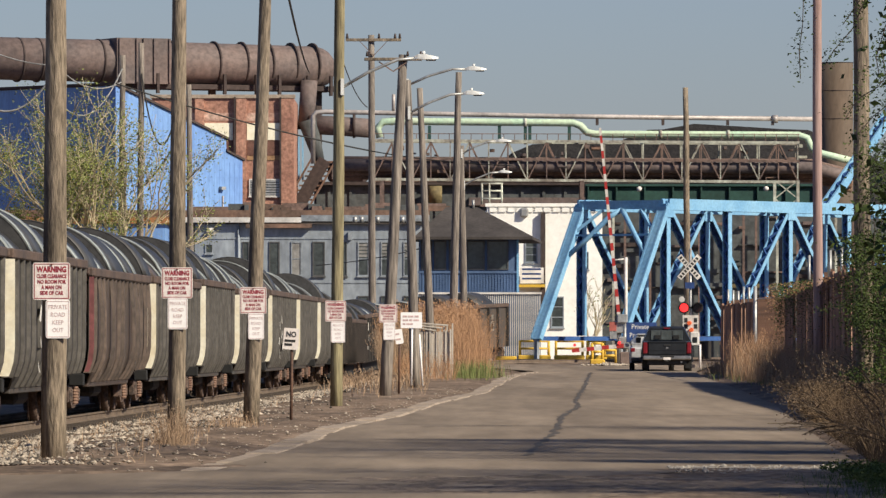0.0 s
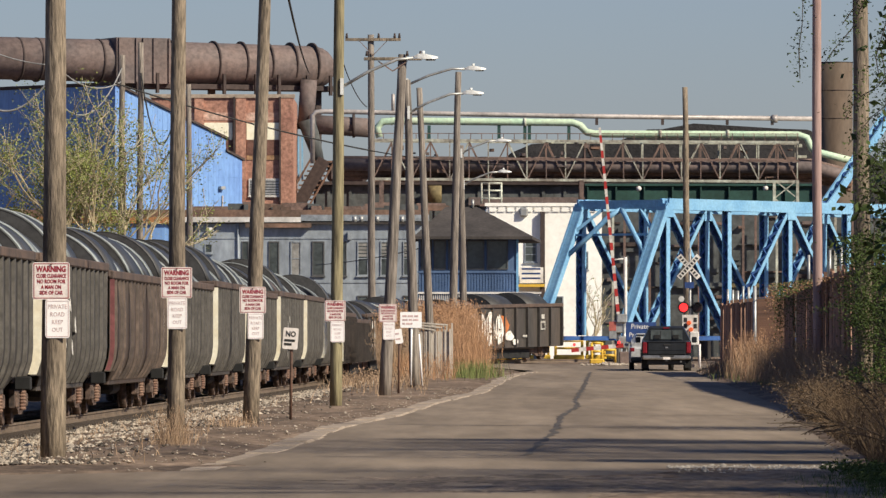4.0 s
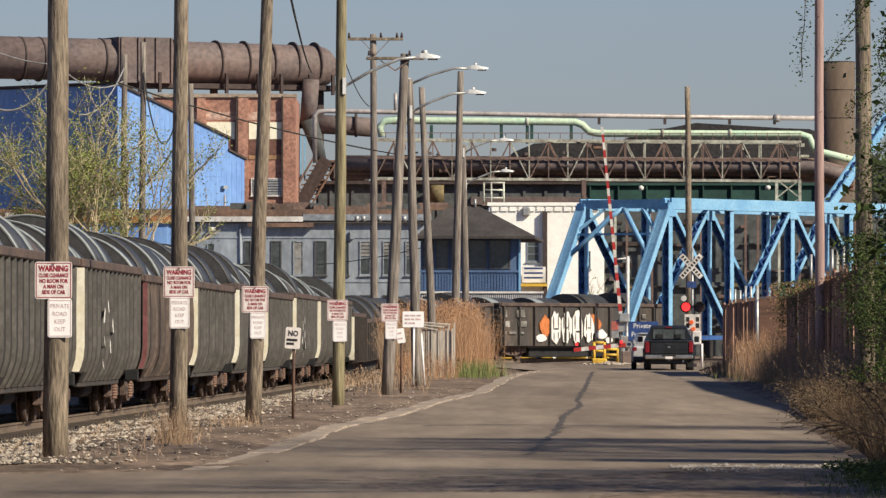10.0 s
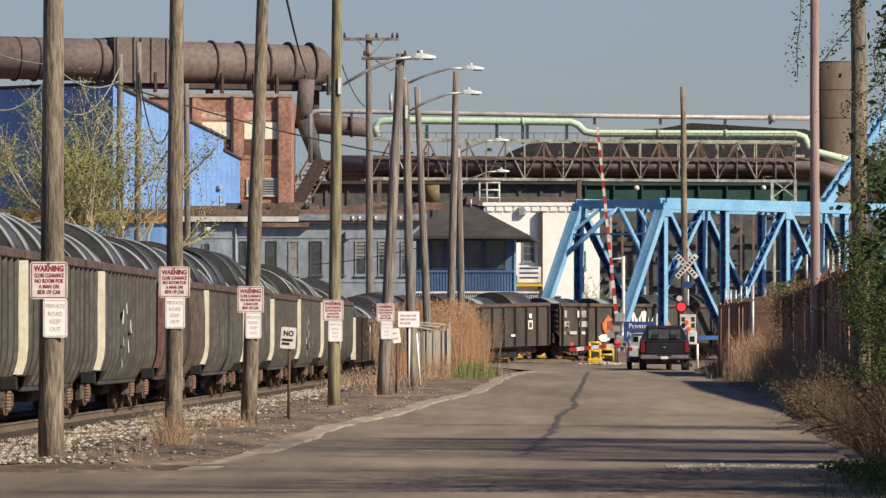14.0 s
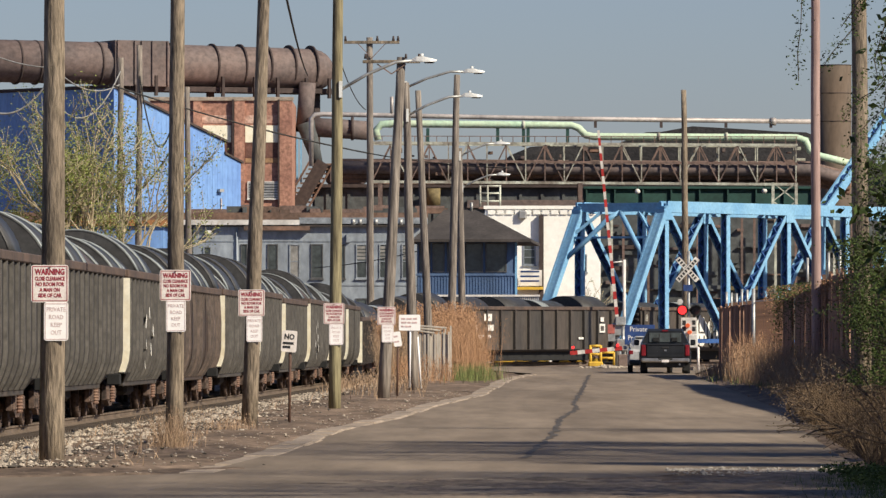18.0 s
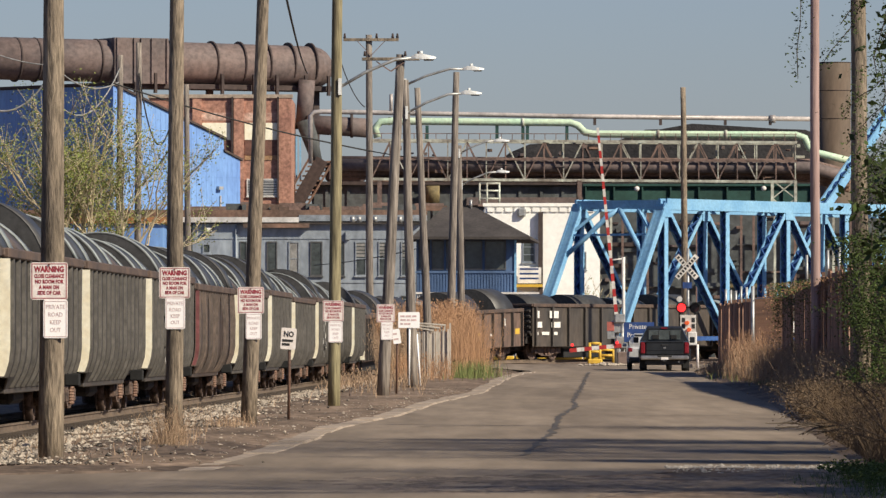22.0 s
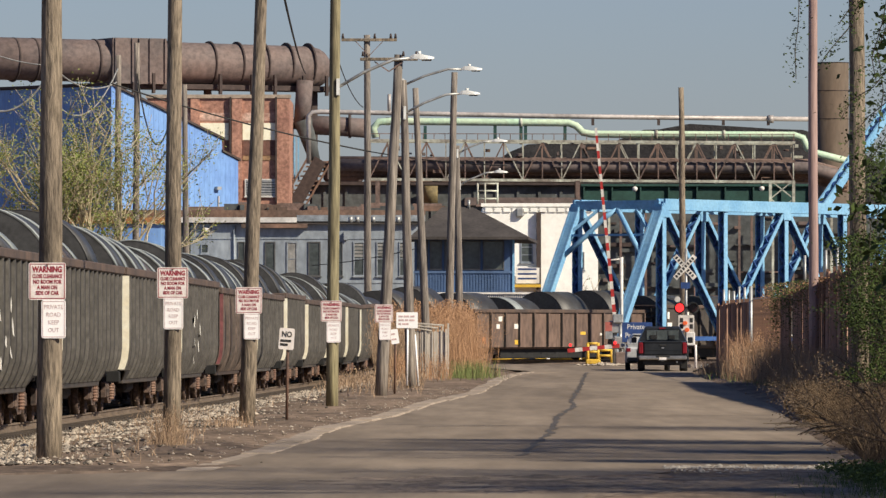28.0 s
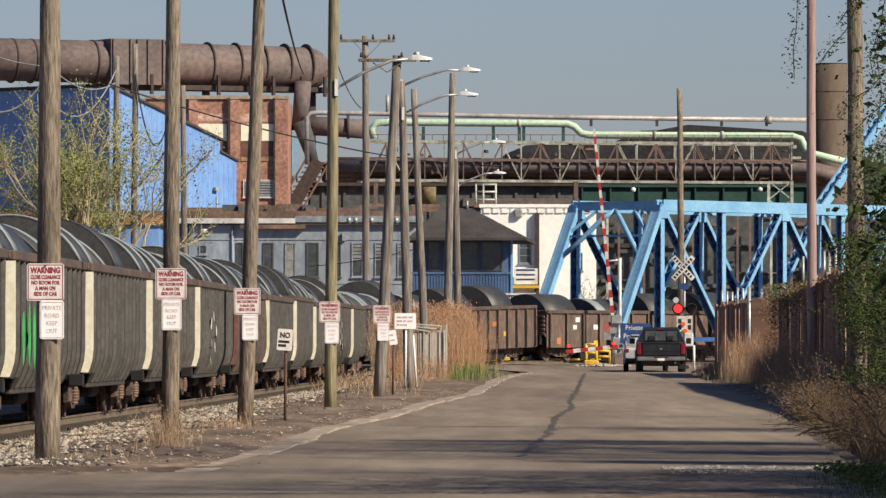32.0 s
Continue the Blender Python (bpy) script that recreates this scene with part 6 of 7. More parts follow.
def pickup():
    g = thing("pickup_truck", "dark grey pickup truck waiting at the crossing", "pickup truck", pose(8.66, 273, 0.27, 0, 0, -1.5))
    for s in (-1, 1):
        bed = part("bed_side", loft([(0.06, 0.15, 0.13, 0.5, 1.2), (0.4, 0.16, 0.13, 0.5, 1.22), (1.9, 0.16, 0.13, 0.5, 1.22), (1.95, 0.15, 0.13, 0.5, 1.2)]), M_truck, g)
        bed.matrix_local = pose(s * 0.82, 0, 0)
        arch = bmesh.new()
        for a in range(8):
            t0, t1 = math.pi * a / 8, math.pi * (a + 1) / 8
            bar(arch, (s * 0.985, 0.95 + 0.46 * math.cos(t0), 0.42 + 0.46 * math.sin(t0)), (s * 0.985, 0.95 + 0.46 * math.cos(t1), 0.42 + 0.46 * math.sin(t1)), 0.05, 0.05)
        part("wheel_arch", arch, M_truck, g)
    part("bed_floor", boxed(-0.8, 0.8, 0.08, 1.95, 0.62, 0.7), M_blackink, g)
    tg = part("tailgate", boxed(-0.74, 0.74, 0.0, 0.08, 0.68, 1.2, bevel=0.035), M_truck, g)
    part("tailgate_lip", boxed(-0.74, 0.74, -0.03, 0.04, 1.15, 1.215, bevel=0.02), M_truck, tg)
    part("tailgate_crease", boxed(-0.7, 0.7, -0.014, 0.0, 0.86, 0.9), M_truck, tg)
    part("tailgate_handle", boxed(-0.13, 0.13, -0.02, 0.0, 1.03, 1.1, bevel=0.01), M_blackink, tg)
    part("badge", boxed(-0.05, 0.05, -0.016, -0.001, 0.93, 0.99), M_chrome, tg)
    cab = part("cab", loft([(1.97, 0.95, 0.7, 0.5, 1.72), (2.15, 0.96, 0.7, 0.5, 1.8), (3.4, 0.96, 0.69, 0.5, 1.8), (4.2, 0.95, 0.66, 0.5, 1.26), (5.6, 0.92, 0.84, 0.5, 1.1)]), M_truck, g)
    part("rear_window", boxed(-0.62, 0.62, 1.94, 1.966, 1.27, 1.64, bevel=0.01), M_glass, cab)
    for q in (-0.22, 0.22):
        part("window_divider", boxed(q - 0.015, q + 0.015, 1.93, 1.945, 1.28, 1.63), M_blackink, cab)
    for q in (-0.36, 0.36):
        part("headrest", boxed(q - 0.12, q + 0.12, 1.9, 1.938, 1.3, 1.46, bevel=0.01), M_tyre, cab)
    part("brake_lamp", boxed(-0.12, 0.12, 1.93, 1.975, 1.7, 1.75), M_tail, cab)
    part("bumper", boxed(-0.93, 0.93, -0.14, 0.06, 0.5, 0.66, bevel=0.04), M_chrome, g, "dull chrome rear bumper")
    part("bumper_step", boxed(-0.28, 0.28, -0.15, -0.02, 0.58, 0.675, bevel=0.02), M_blackink, g)
    part("number_plate", boxed(-0.14, 0.14, -0.155, -0.142, 0.5, 0.6), M_sign_dirty, g, "plain pale number plate")
    for s in (-1, 1):
        part("tail_lamp", boxed(*sorted((s * 0.76, s * 0.93)), -0.01, 0.12, 0.74, 1.17, bevel=0.03), M_tail, g, "red tail lamp")
        part("mirror", boxed(*sorted((s * 1.0, s * 1.2)), 3.5, 3.62, 1.15, 1.38, bevel=0.03), M_truck, g)
        wheel(g, s * 0.82, 0.95, 0.4, 0.27)
        wheel(g, s * 0.82, 4.6, 0.4, 0.27)
        part("mud_flap", boxed(*sorted((s * 0.7, s * 0.94)), 0.44, 0.46, 0.18, 0.5), M_tyre, g)
    part("hitch", boxed(-0.06, 0.06, -0.3, -0.1, 0.42, 0.5), M_blackink, g)
    part("exhaust", tubed((0.55, -0.05, 0.42), (0.55, 0.6, 0.42), 0.04), M_chrome, g)
    part("underbody", boxed(-0.75, 0.75, 0.1, 5.3, 0.32, 0.52), M_blackink, g)
    part("rear_axle", tubed((-0.75, 0.95, 0.38), (0.75, 0.95, 0.38), 0.09), M_blackink, g)
    s = thing("silver_car", "silver-white hatchback car waiting beside the pickup", "car", pose(8.25, 279, 0.32, 0, 0, -1.5))
    part("body", loft([(0, 0.8, 0.78, 0.4, 0.86), (0.12, 0.87, 0.84, 0.34, 0.96), (0.5, 0.9, 0.86, 0.3, 1.0), (3.4, 0.9, 0.86, 0.3, 0.95), (4.3, 0.8, 0.74, 0.36, 0.78)]), M_suv, s)
    cb = part("cabin", loft([(0.1, 0.8, 0.66, 0.94, 1.12), (0.42, 0.8, 0.64, 0.94, 1.4), (0.9, 0.81, 0.63, 0.94, 1.47), (2.2, 0.81, 0.62, 0.94, 1.45), (3.3, 0.8, 0.56, 0.94, 1.0)]), M_suv, s)
    part("rear_window", barred((0, 0.16, 1.1), (0, 0.4, 1.37), 1.1, 0.03), M_glass, cb)
    part("spoiler", boxed(-0.58, 0.58, 0.3, 0.6, 1.41, 1.46, bevel=0.02), M_suv, cb)
    part("rear_wiper", barred((-0.05, 0.13, 1.08), (-0.3, 0.24, 1.2), 0.02, 0.02), M_blackink, cb)
    for q in (-1, 1):
        part("tail_lamp", boxed(*sorted((q * 0.66, q * 0.84)), -0.01, 0.1, 0.74, 0.9, bevel=0.02), M_tail, s)
        wheel(s, q * 0.78, 0.75, 0.33, 0.2)
        wheel(s, q * 0.78, 3.4, 0.33, 0.2)
        part("mirror", boxed(*sorted((q * 0.9, q * 1.06)), 2.6, 2.72, 0.95, 1.08, bevel=0.03), M_suv, s)
        part("side_window", boxed(*sorted((q * 0.755, q * 0.775)), 0.7, 2.5, 1.0, 1.3), M_glass, cb)
    part("bumper", boxed(-0.82, 0.82, -0.05, 0.1, 0.34, 0.52, bevel=0.04), M_truck, s)
    part("number_plate", boxed(-0.15, 0.15, -0.012, -0.002, 0.62, 0.71), M_sign_dirty, s, "plain pale number plate")


pickup()

# ---- kerb, road cracks, stones ----
kerb_mesh = finish(boxed(-0.3, 0.14, 0, 2.98, -0.2, 0.035, bevel=0.03), "kerb_stone", M_concrete)
kerb = thing("kerb", "worn pale concrete kerb along the road edge", "kerb", kind="structure")
yk = 80.0
rk = random.Random(2)
while yk < 262:
    xa, xb = along(ROAD_L, yk), along(ROAD_L, yk + 3)
    za, zb = land(xa, yk), land(xb, yk + 3)
    part("kerb_stone", kerb_mesh, None, kerb, at=Matrix.Translation((xa + rk.uniform(-0.06, 0.06), yk, za + rk.uniform(-0.03, 0.0) - 0.03 * smooth(98, 84, yk))) @ Matrix.Rotation(-math.atan2(xb - xa, 3), 4, "Z") @ Matrix.Rotation(math.atan2(zb - za, 3), 4, "X"))
    yk += 3.0


def ribbon(name, pts, w, material, label, lift=0.006, jag=0.22, seed=1):
    """A thin strip laid on the road along points in x and y."""
    rnd = random.Random(seed)
    dense = []
    for (xa, ya), (xb, yb) in zip(pts, pts[1:]):
        n = max(2, int(math.hypot(xb - xa, yb - ya) / 1.2))
        for i in range(n):
            dense.append((xa + (xb - xa) * i / n + rnd.uniform(-jag, jag) * 0.2, ya + (yb - ya) * i / n))
    dense.append(pts[-1])
    bm = bmesh.new()
    prev = None
    across = abs(pts[-1][0] - pts[0][0]) > abs(pts[-1][1] - pts[0][1])
    for x, y in dense:
        h = w * rnd.uniform(0.5, 1.3) / 2
        a, b = ((x, y - h * 5), (x, y + h * 5)) if across else ((x - h, y), (x + h, y))
        pair = [bm.verts.new((p[0], p[1], land(*p) + lift)) for p in (a, b)]
        if prev:
            bm.faces.new((prev[0], pair[0], pair[1], prev[1]) if not across else (prev[0], pair[0], pair[1], prev[1]))
        prev = pair
    bmesh.ops.recalc_face_normals(bm, faces=bm.faces)
    for f in bm.faces:
        if f.normal.z < 0:
            f.normal_flip()
    return solid(name, bm, material, label, "road crack", kind="structure")


ribbon("tar_crack", [(1.05, 90), (1.3, 98), (1.75, 112), (2.1, 126), (2.3, 136), (2.9, 152), (3.1, 165), (3.75, 190), (4.6, 225), (5.5, 262)], 0.12, M_patch, "long dark tar-filled crack in the asphalt")
for i, (y, a, b) in enumerate(((104, 2.2, 6.0), (119, 1.8, 4.6), (121, -0.4, 1.2), (136, 2.6, 6.4), (150, 3.2, 7.0), (171, 2.9, 5.2), (186, 4.6, 7.4), (214, 3.0, 6.0), (240, 3.6, 8.0))):
    ribbon("road_joint", [(a, y), (b, y + 0.4)], 0.035, M_patch, "thin dark crosswise crack in the asphalt", seed=i + 3)


def stuff_mesh(name, verts, faces, material, label, category):
    me = bpy.data.meshes.new(name)
    me.from_pydata(verts, [], faces)
    me.materials.append(material)
    return tagged(new(name, me), label, category, kind="stuff")


def stones(name, n, place, smin, smax, material, label, seed):
    rnd = random.Random(seed)
    V, F = [], []
    for _ in range(n):
        x, y = place(rnd)
        s = rnd.uniform(smin, smax) * (1.8 if rnd.random() < 0.06 else 1)
        z = land(x, y) + s * 0.2
        b = len(V)
        a0 = rnd.random() * 6.28
        for a in range(5):
            q = a0 + a * 1.2566
            V.append((x + s * rnd.uniform(0.7, 1.2) * math.cos(q), y + s * rnd.uniform(0.7, 1.2) * math.sin(q), z + s * rnd.uniform(-0.2, 0.15)))
        V.append((x + s * rnd.uniform(-0.3, 0.3), y, z + s * rnd.uniform(0.4, 0.75)))
        V.append((x, y, z - s * 0.6))
        for a in range(5):
            F.append((b + a, b + (a + 1) % 5, b + 5))
            F.append((b + (a + 1) % 5, b + a, b + 6))
    return stuff_mesh(name, V, F, material, label, "stones")


def near_track(rnd):
    y = 84 + 150 * rnd.random() ** 1.7
    tx = TR_A0[0] + (y - TR_A0[1]) * 0.02204
    x = tx + 1.3 + abs(rnd.gauss(0, 1.3))
    for _ in range(6):   # gathers in patches
        if noise.noise((x * 0.8, y * 0.22, 4)) > rnd.uniform(-0.35, 0.35):
            break
        y = 84 + 150 * rnd.random() ** 1.7
        x = TR_A0[0] + (y - TR_A0[1]) * 0.02204 + 1.3 + abs(rnd.gauss(0, 1.3))
    return x, y


def verge_spot(rnd):
    y = 76 + 120 * rnd.random()
    return along(ROAD_L, y) - 0.4 - 3.0 * rnd.random() ** 1.3, y


M_stone_pale = mat("pale_ballast", (0.5, 0.425, 0.335), 0.95, var=0.3, scale=2.5, fine=12, dark=(0.24, 0.2, 0.16))
M_stone_dark = mat("dark_cinder", (0.1, 0.085, 0.07), 0.95, var=0.3, scale=2.5, fine=12)
stones("ballast_gravel", 9000, near_track, 0.016, 0.055, M_stone_pale, "loose pale ballast gravel beside the track", 1)
stones("cinder_gravel", 7500, near_track, 0.014, 0.042, M_stone_dark, "dark cinders scattered among the gravel", 2)
stones("verge_gravel", 800, verge_spot, 0.008, 0.024, M_stone_pale, "scattered grit on the dirt verge", 3)


def right_edge(r):
    y = 81.3 + r.gauss(0, 0.5) - (3 * r.random() if r.random() < 0.3 else 0)
    return 2.6 + 2.7 * r.random(), y


stones("roadside_gravel", 900, right_edge, 0.008, 0.034, M_gravel, "pale gravel line at the road edge", 4)
stones("rubble_heap", 130, lambda r: (7.2 + r.gauss(0, 0.45), 298.6 + r.gauss(0, 0.25)), 0.05, 0.14, M_stone_pale, "small heap of pale broken concrete by the crossing", 15)
stones("track_bed", 5000, lambda r: ((lambda s, o: (track(s)[0].x + o * math.cos(track(s)[1]), track(s)[0].y))(-30 + 225 * r.random(), r.uniform(-1.6, 1.8))), 0.03, 0.06, M_stone_dark, "dark ballast between the rails", 5)


# ---- fence ----
def fence():
    X = 10.35
    g = thing("corrugated_fence", "rusty brown corrugated sheet fence along the road", "fence")
    w = 1.1
    bm = bmesh.new()
    n = 14
    prev = None
    for i in range(n + 1):
        y = w * i / n
        o = 0.03 * (1 if i % 2 else -1)
        ring = [bm.verts.new((o, y, 0)), bm.verts.new((o, y, 2.62)), bm.verts.new((o + 0.012, y, 2.62)), bm.verts.new((o + 0.012, y, 0))]
        if prev:
            for k in range(4):
                j = (k + 1) % 4
                bm.faces.new((prev[k], prev[j], ring[j], ring[k]))
        prev = ring
    bmesh.ops.recalc_face_normals(bm, faces=bm.faces)
    sheet_me = finish(bm, "sheet", M_fence)
    rnd = random.Random(6)
    post = finish(boxed(-0.05, 0.05, -0.05, 0.05, -0.1, 2.75), "fence_post", M_steel_rust)
    tall = lambda y: 1.05 + 0.17 * smooth(212, 184, y) if y < 214 else 0.98   # the nearer run stands higher
    y = 96.0
    while y < 262:
        if not 213 < y < 233:
            part("sheet", sheet_me, None, g, at=pose(X + rnd.uniform(-0.03, 0.03), y, rise(y) - 0.05 + rnd.uniform(-0.06, 0.03), 0, rnd.uniform(-0.8, 0.8), 0) @ Matrix.Diagonal((1, 1, tall(y) * rnd.uniform(0.985, 1.015), 1)))
        if int(y) % 3 == 0 or 211 < y < 235:
            part("fence_post", post, None, g, at=pose(X + 0.1, y, rise(y)) @ Matrix.Diagonal((1, 1, tall(y) - 0.02, 1)))
        y += w
    for a, b in ((96, 184), (184, 212), (234, 262)):
        part("top_rail", barred((X + 0.06, a, 2.52 * tall(a) + rise(a)), (X + 0.06, b, 2.52 * tall(b) + rise(b)), 0.07, 0.09), M_steel_rust, g)
    for z in (1.0, 2.6):
        part("gap_wire", tubed((X + 0.05, 213, z + rise(213)), (X + 0.05, 234, z + rise(234)), 0.02, n=5), M_galv, g)
    for k in range(6):
        part("tall_post", tubed((X + 0.15, 238 + 4.4 * k, 2.5), (X + 0.15, 238 + 4.4 * k, 2.98 + 0.06 * (k % 3) + rise(240)), 0.045), M_galv, g)
    part("galvanised_post", tubed((X - 0.05, 233, 0.2), (X - 0.05, 233, 3.3), 0.06), M_galv, g)
    for k in range(4):
        part("tall_post", tubed((X + 0.15, 186 + 5.5 * k, 2.9), (X + 0.15, 186 + 5.5 * k, 3.75 + rise(200)), 0.04), M_galv, g)


fence()


# ---- plants ----
def blades(name, n, place, hmin, hmax, wide, material, label, seed, lean=0.25, fluff=0):
    """Tapered upright blades; fluff adds feathery heads."""
    rnd = random.Random(seed)
    V, F = [], []
    for _ in range(n):
        x, y = place(rnd)
        z = land(x, y) - 0.03
        h = rnd.uniform(hmin, hmax)
        a = rnd.random() * 6.28
        dx, dy = rnd.gauss(0, lean) * h, rnd.gauss(0, lean) * h
        wx, wy = wide * math.cos(a) * 0.5, wide * math.sin(a) * 0.5
        b = len(V)
        V += [(x - wx, y - wy, z), (x + wx, y + wy, z), (x + dx * 0.4 + wx * 0.8, y + dy * 0.4 + wy * 0.8, z + h * 0.55), (x + dx * 0.4 - wx * 0.8, y + dy * 0.4 - wy * 0.8, z + h * 0.55), (x + dx, y + dy, z + h)]
        F += [(b, b + 1, b + 2, b + 3), (b + 3, b + 2, b + 4)]
        for _k in range(fluff):
            t = rnd.uniform(0.6, 1.0)
            px, py, pz = x + dx * t, y + dy * t, z + h * t
            c = len(V)
            s = wide * rnd.uniform(1.2, 2.6)
            q = rnd.random() * 6.28
            V += [(px, py, pz), (px + s * math.cos(q), py + s * math.sin(q), pz + s * 0.6), (px + s * 0.6 * math.cos(q + 0.7), py + s * 0.6 * math.sin(q + 0.7), pz + s * 1.7)]
            F.append((c, c + 1, c + 2))
    return stuff_mesh(name, V, F, material, label, "grass")


def spot(cx, cy, rx, ry):
    return lambda r: (cx + r.gauss(0, rx), cy + r.gauss(0, ry))


blades("reed_clump", 3000, lambda r: (0.75 + r.gauss(0, 0.36), 246 + r.gauss(0, 5)), 0.7, 2.3, 0.009, M_reed, "tall orange-brown dry reeds beside the road", 1, 0.19, 10)
blades("reed_fringe", 1300, lambda r: (-0.6 + r.uniform(-0.9, 1.0), 236 + r.gauss(0, 9)), 0.2, 0.95, 0.01, M_reed, "ragged fringe of dry reeds and weeds", 2, 0.24, 8)
blades("far_reeds", 1000, lambda r: (-0.6 + r.uniform(-1.1, 1.4), 268 + r.gauss(0, 6)), 1.0, 2.4, 0.014, M_reed, "dry orange reeds by the curve of the track", 12, 0.14, 6)
blades("tall_reed_bank", 5200, lambda r: (-2.3 + 3.4 * r.random() ** 0.8, 263 + r.gauss(0, 3.5)), 1.3, 2.75, 0.017, M_reed, "tall dense bank of orange-brown dry reeds by the track", 16, 0.1, 9)
blades("low_reed_bank", 2600, lambda r: (-2.25 + 2.0 * r.random(), 254 + r.gauss(0, 3.5)), 0.8, 2.1, 0.014, M_drygrass, "straw-coloured dry reeds between the signs and the track", 17, 0.14, 6)
blades("weed_verge", 900, lambda r: (-2.6 + r.uniform(-0.6, 2.2), 208 + r.gauss(0, 14)), 0.1, 0.55, 0.016, M_drygrass, "low dry weeds on the verge", 3, 0.3, 1)
blades("green_grass_patch", 1800, lambda r: (0.95 + r.gauss(0, 0.42), 236 + r.gauss(0, 4)), 0.1, 0.7, 0.014, M_grass, "patch of fresh green grass at the road edge", 4, 0.2)
blades("dry_tuft", 420, spot(-3.846, 100.5, 0.17, 0.6), 0.12, 0.7, 0.006, M_drygrass, "tuft of dry straw-coloured grass at a pole's foot", 5, 0.33, 2)
blades("low_dry_tuft", 200, spot(-3.578, 121, 0.25, 1.2), 0.08, 0.3, 0.008, M_drygrass, "low tuft of dry grass on the gravel", 6, 0.3, 1)
blades("sparse_weeds", 700, lambda r: (r.uniform(-6.5, -3.6), r.uniform(85, 170)), 0.05, 0.22, 0.014, M_drygrass, "sparse dry weeds in the gravel", 7, 0.4)
blades("fence_grass", 22000, lambda r: (lambda y: (10.2 - abs(r.gauss(0, 0.75 if y < 175 else 0.36)), y))(r.uniform(100, 232)), 0.2, 1.35, 0.009, M_drygrass, "tall dry brown grass along the fence", 8, 0.2, 2)
blades("far_fence_grass", 3000, lambda r: (10.25 - abs(r.gauss(0, 0.3)), r.uniform(230, 262)), 0.1, 0.6, 0.009, M_drygrass, "low dry grass along the far end of the fence", 14, 0.25, 1)
blades("fence_reeds", 1100, lambda r: (9.9 + r.gauss(0, 0.25), 222 + r.gauss(0, 6)), 0.5, 1.7, 0.009, M_reed, "rusty-brown reeds in front of the fence", 9, 0.22, 8)
# darker leaf colour in place of the grass colour stands for shade here
blades("fresh_edge_grass", 7000, lambda r: (4.7 + r.gauss(0, 0.4), r.uniform(60, 76)), 0.04, 0.14, 0.007, M_leaf, "fresh green grass at the near road edge", 10, 0.3)
M_brush = mat("dead_brush", (0.21, 0.145, 0.09), 0.95, var=0.4, scale=1.5, fine=8, dark=(0.09, 0.064, 0.042), spec=0.1)
blades("dead_brush_grass", 26000, lambda r: (lambda y: (along(ROAD_R, y) + 0.25 + abs(r.gauss(0, 1.4)), y))(84 + 56 * r.random()), 0.1, 0.85, 0.006, M_brush, "matted dead brown brush at the road edge", 13, 0.5, 2)
blades("right_low_grass", 900, lambda r: (9.9 - abs(r.gauss(0, 0.5)), r.uniform(95, 240)), 0.1, 0.3, 0.018, M_grass, "low green weeds along the right road edge", 11, 0.3)


def leafmass(name, n, place, smin, smax, material, seed, parent=None, label="", category="foliage"):
    rnd = random.Random(seed)
    V, F = [], []
    for _ in range(n):
        p = Vector(place(rnd))
        s = rnd.uniform(smin, smax)
        u = Vector((rnd.gauss(0, 1), rnd.gauss(0, 1), rnd.gauss(0, 0.6))).normalized() * s
        v = u.cross(Vector((rnd.gauss(0, 1), rnd.gauss(0, 1), rnd.gauss(0, 1)))).normalized() * s * 0.5
        b = len(V)
        V += [tuple(p - u), tuple(p + v), tuple(p + u), tuple(p - v)]
        F.append((b, b + 1, b + 2, b + 3))
    me = bpy.data.meshes.new(name)
    me.from_pydata(V, [], F)
    me.materials.append(material)
    ob = new(name, me)
    if parent:
        ob.parent = parent
    return tagged(ob, label, category if not parent else "", kind="" if parent else "stuff")


def branch(bm, rnd, p, d, ln, r, depth, tips, spread=0.5, up=0.15, thin=0.55):
    n = 3
    for i in range(n):
        q = p + d * (ln / n)
        tube(bm, p, q, r * (1 - 0.25 * i / n), r * (1 - 0.25 * (i + 1) / n), n=5, caps=False)
        tips.append((q, depth))
        p = q
        d = (d + Vector((rnd.gauss(0, 0.12), rnd.gauss(0, 0.12), rnd.gauss(0, 0.08) + up * 0.2))).normalized()
        if depth > 0 and i > 0:
            for _ in range(rnd.choice((1, 2, 2))):
                e = (d + Vector((rnd.gauss(0, spread), rnd.gauss(0, spread), rnd.gauss(0, spread * 0.6) + up))).normalized()
                branch(bm, rnd, p, e, ln * rnd.uniform(0.5, 0.8), r * thin, depth - 1, tips, spread, up, thin)


def budding_tree(x, y, z, label, seed, stems, ln, leaves, r=0.09, material=None, size=(0.05, 0.12), depth=3):
    rnd = random.Random(seed)
    g = thing("budding_tree", label, "tree", pose(x, y, z))
    bm = bmesh.new()
    tips = []
    for k in range(stems):
        d = Vector((0.62 * (2 * (k + 0.5) / stems - 1) + rnd.uniform(-0.1, 0.1), rnd.uniform(-0.3, 0.3), 1)).normalized()
        branch(bm, rnd, Vector((rnd.uniform(-0.2, 0.2), 0, -0.1)), d, ln * rnd.uniform(0.8, 1.1), r, depth, tips, 0.45, 0.2, 0.6)
    part("trunk", bm, M_bark, g, "pale branching stems")
    ends = [p for p, k in tips if k <= 1]

    def place(q):
        p = q.choice(ends)
        return p + Vector((q.gauss(0, 0.22), q.gauss(0, 0.22), q.gauss(0, 0.22)))
    leafmass("crown", leaves, place, size[0], size[1], material or M_leaf_pale, seed, g, "sparse pale green budding leaves")


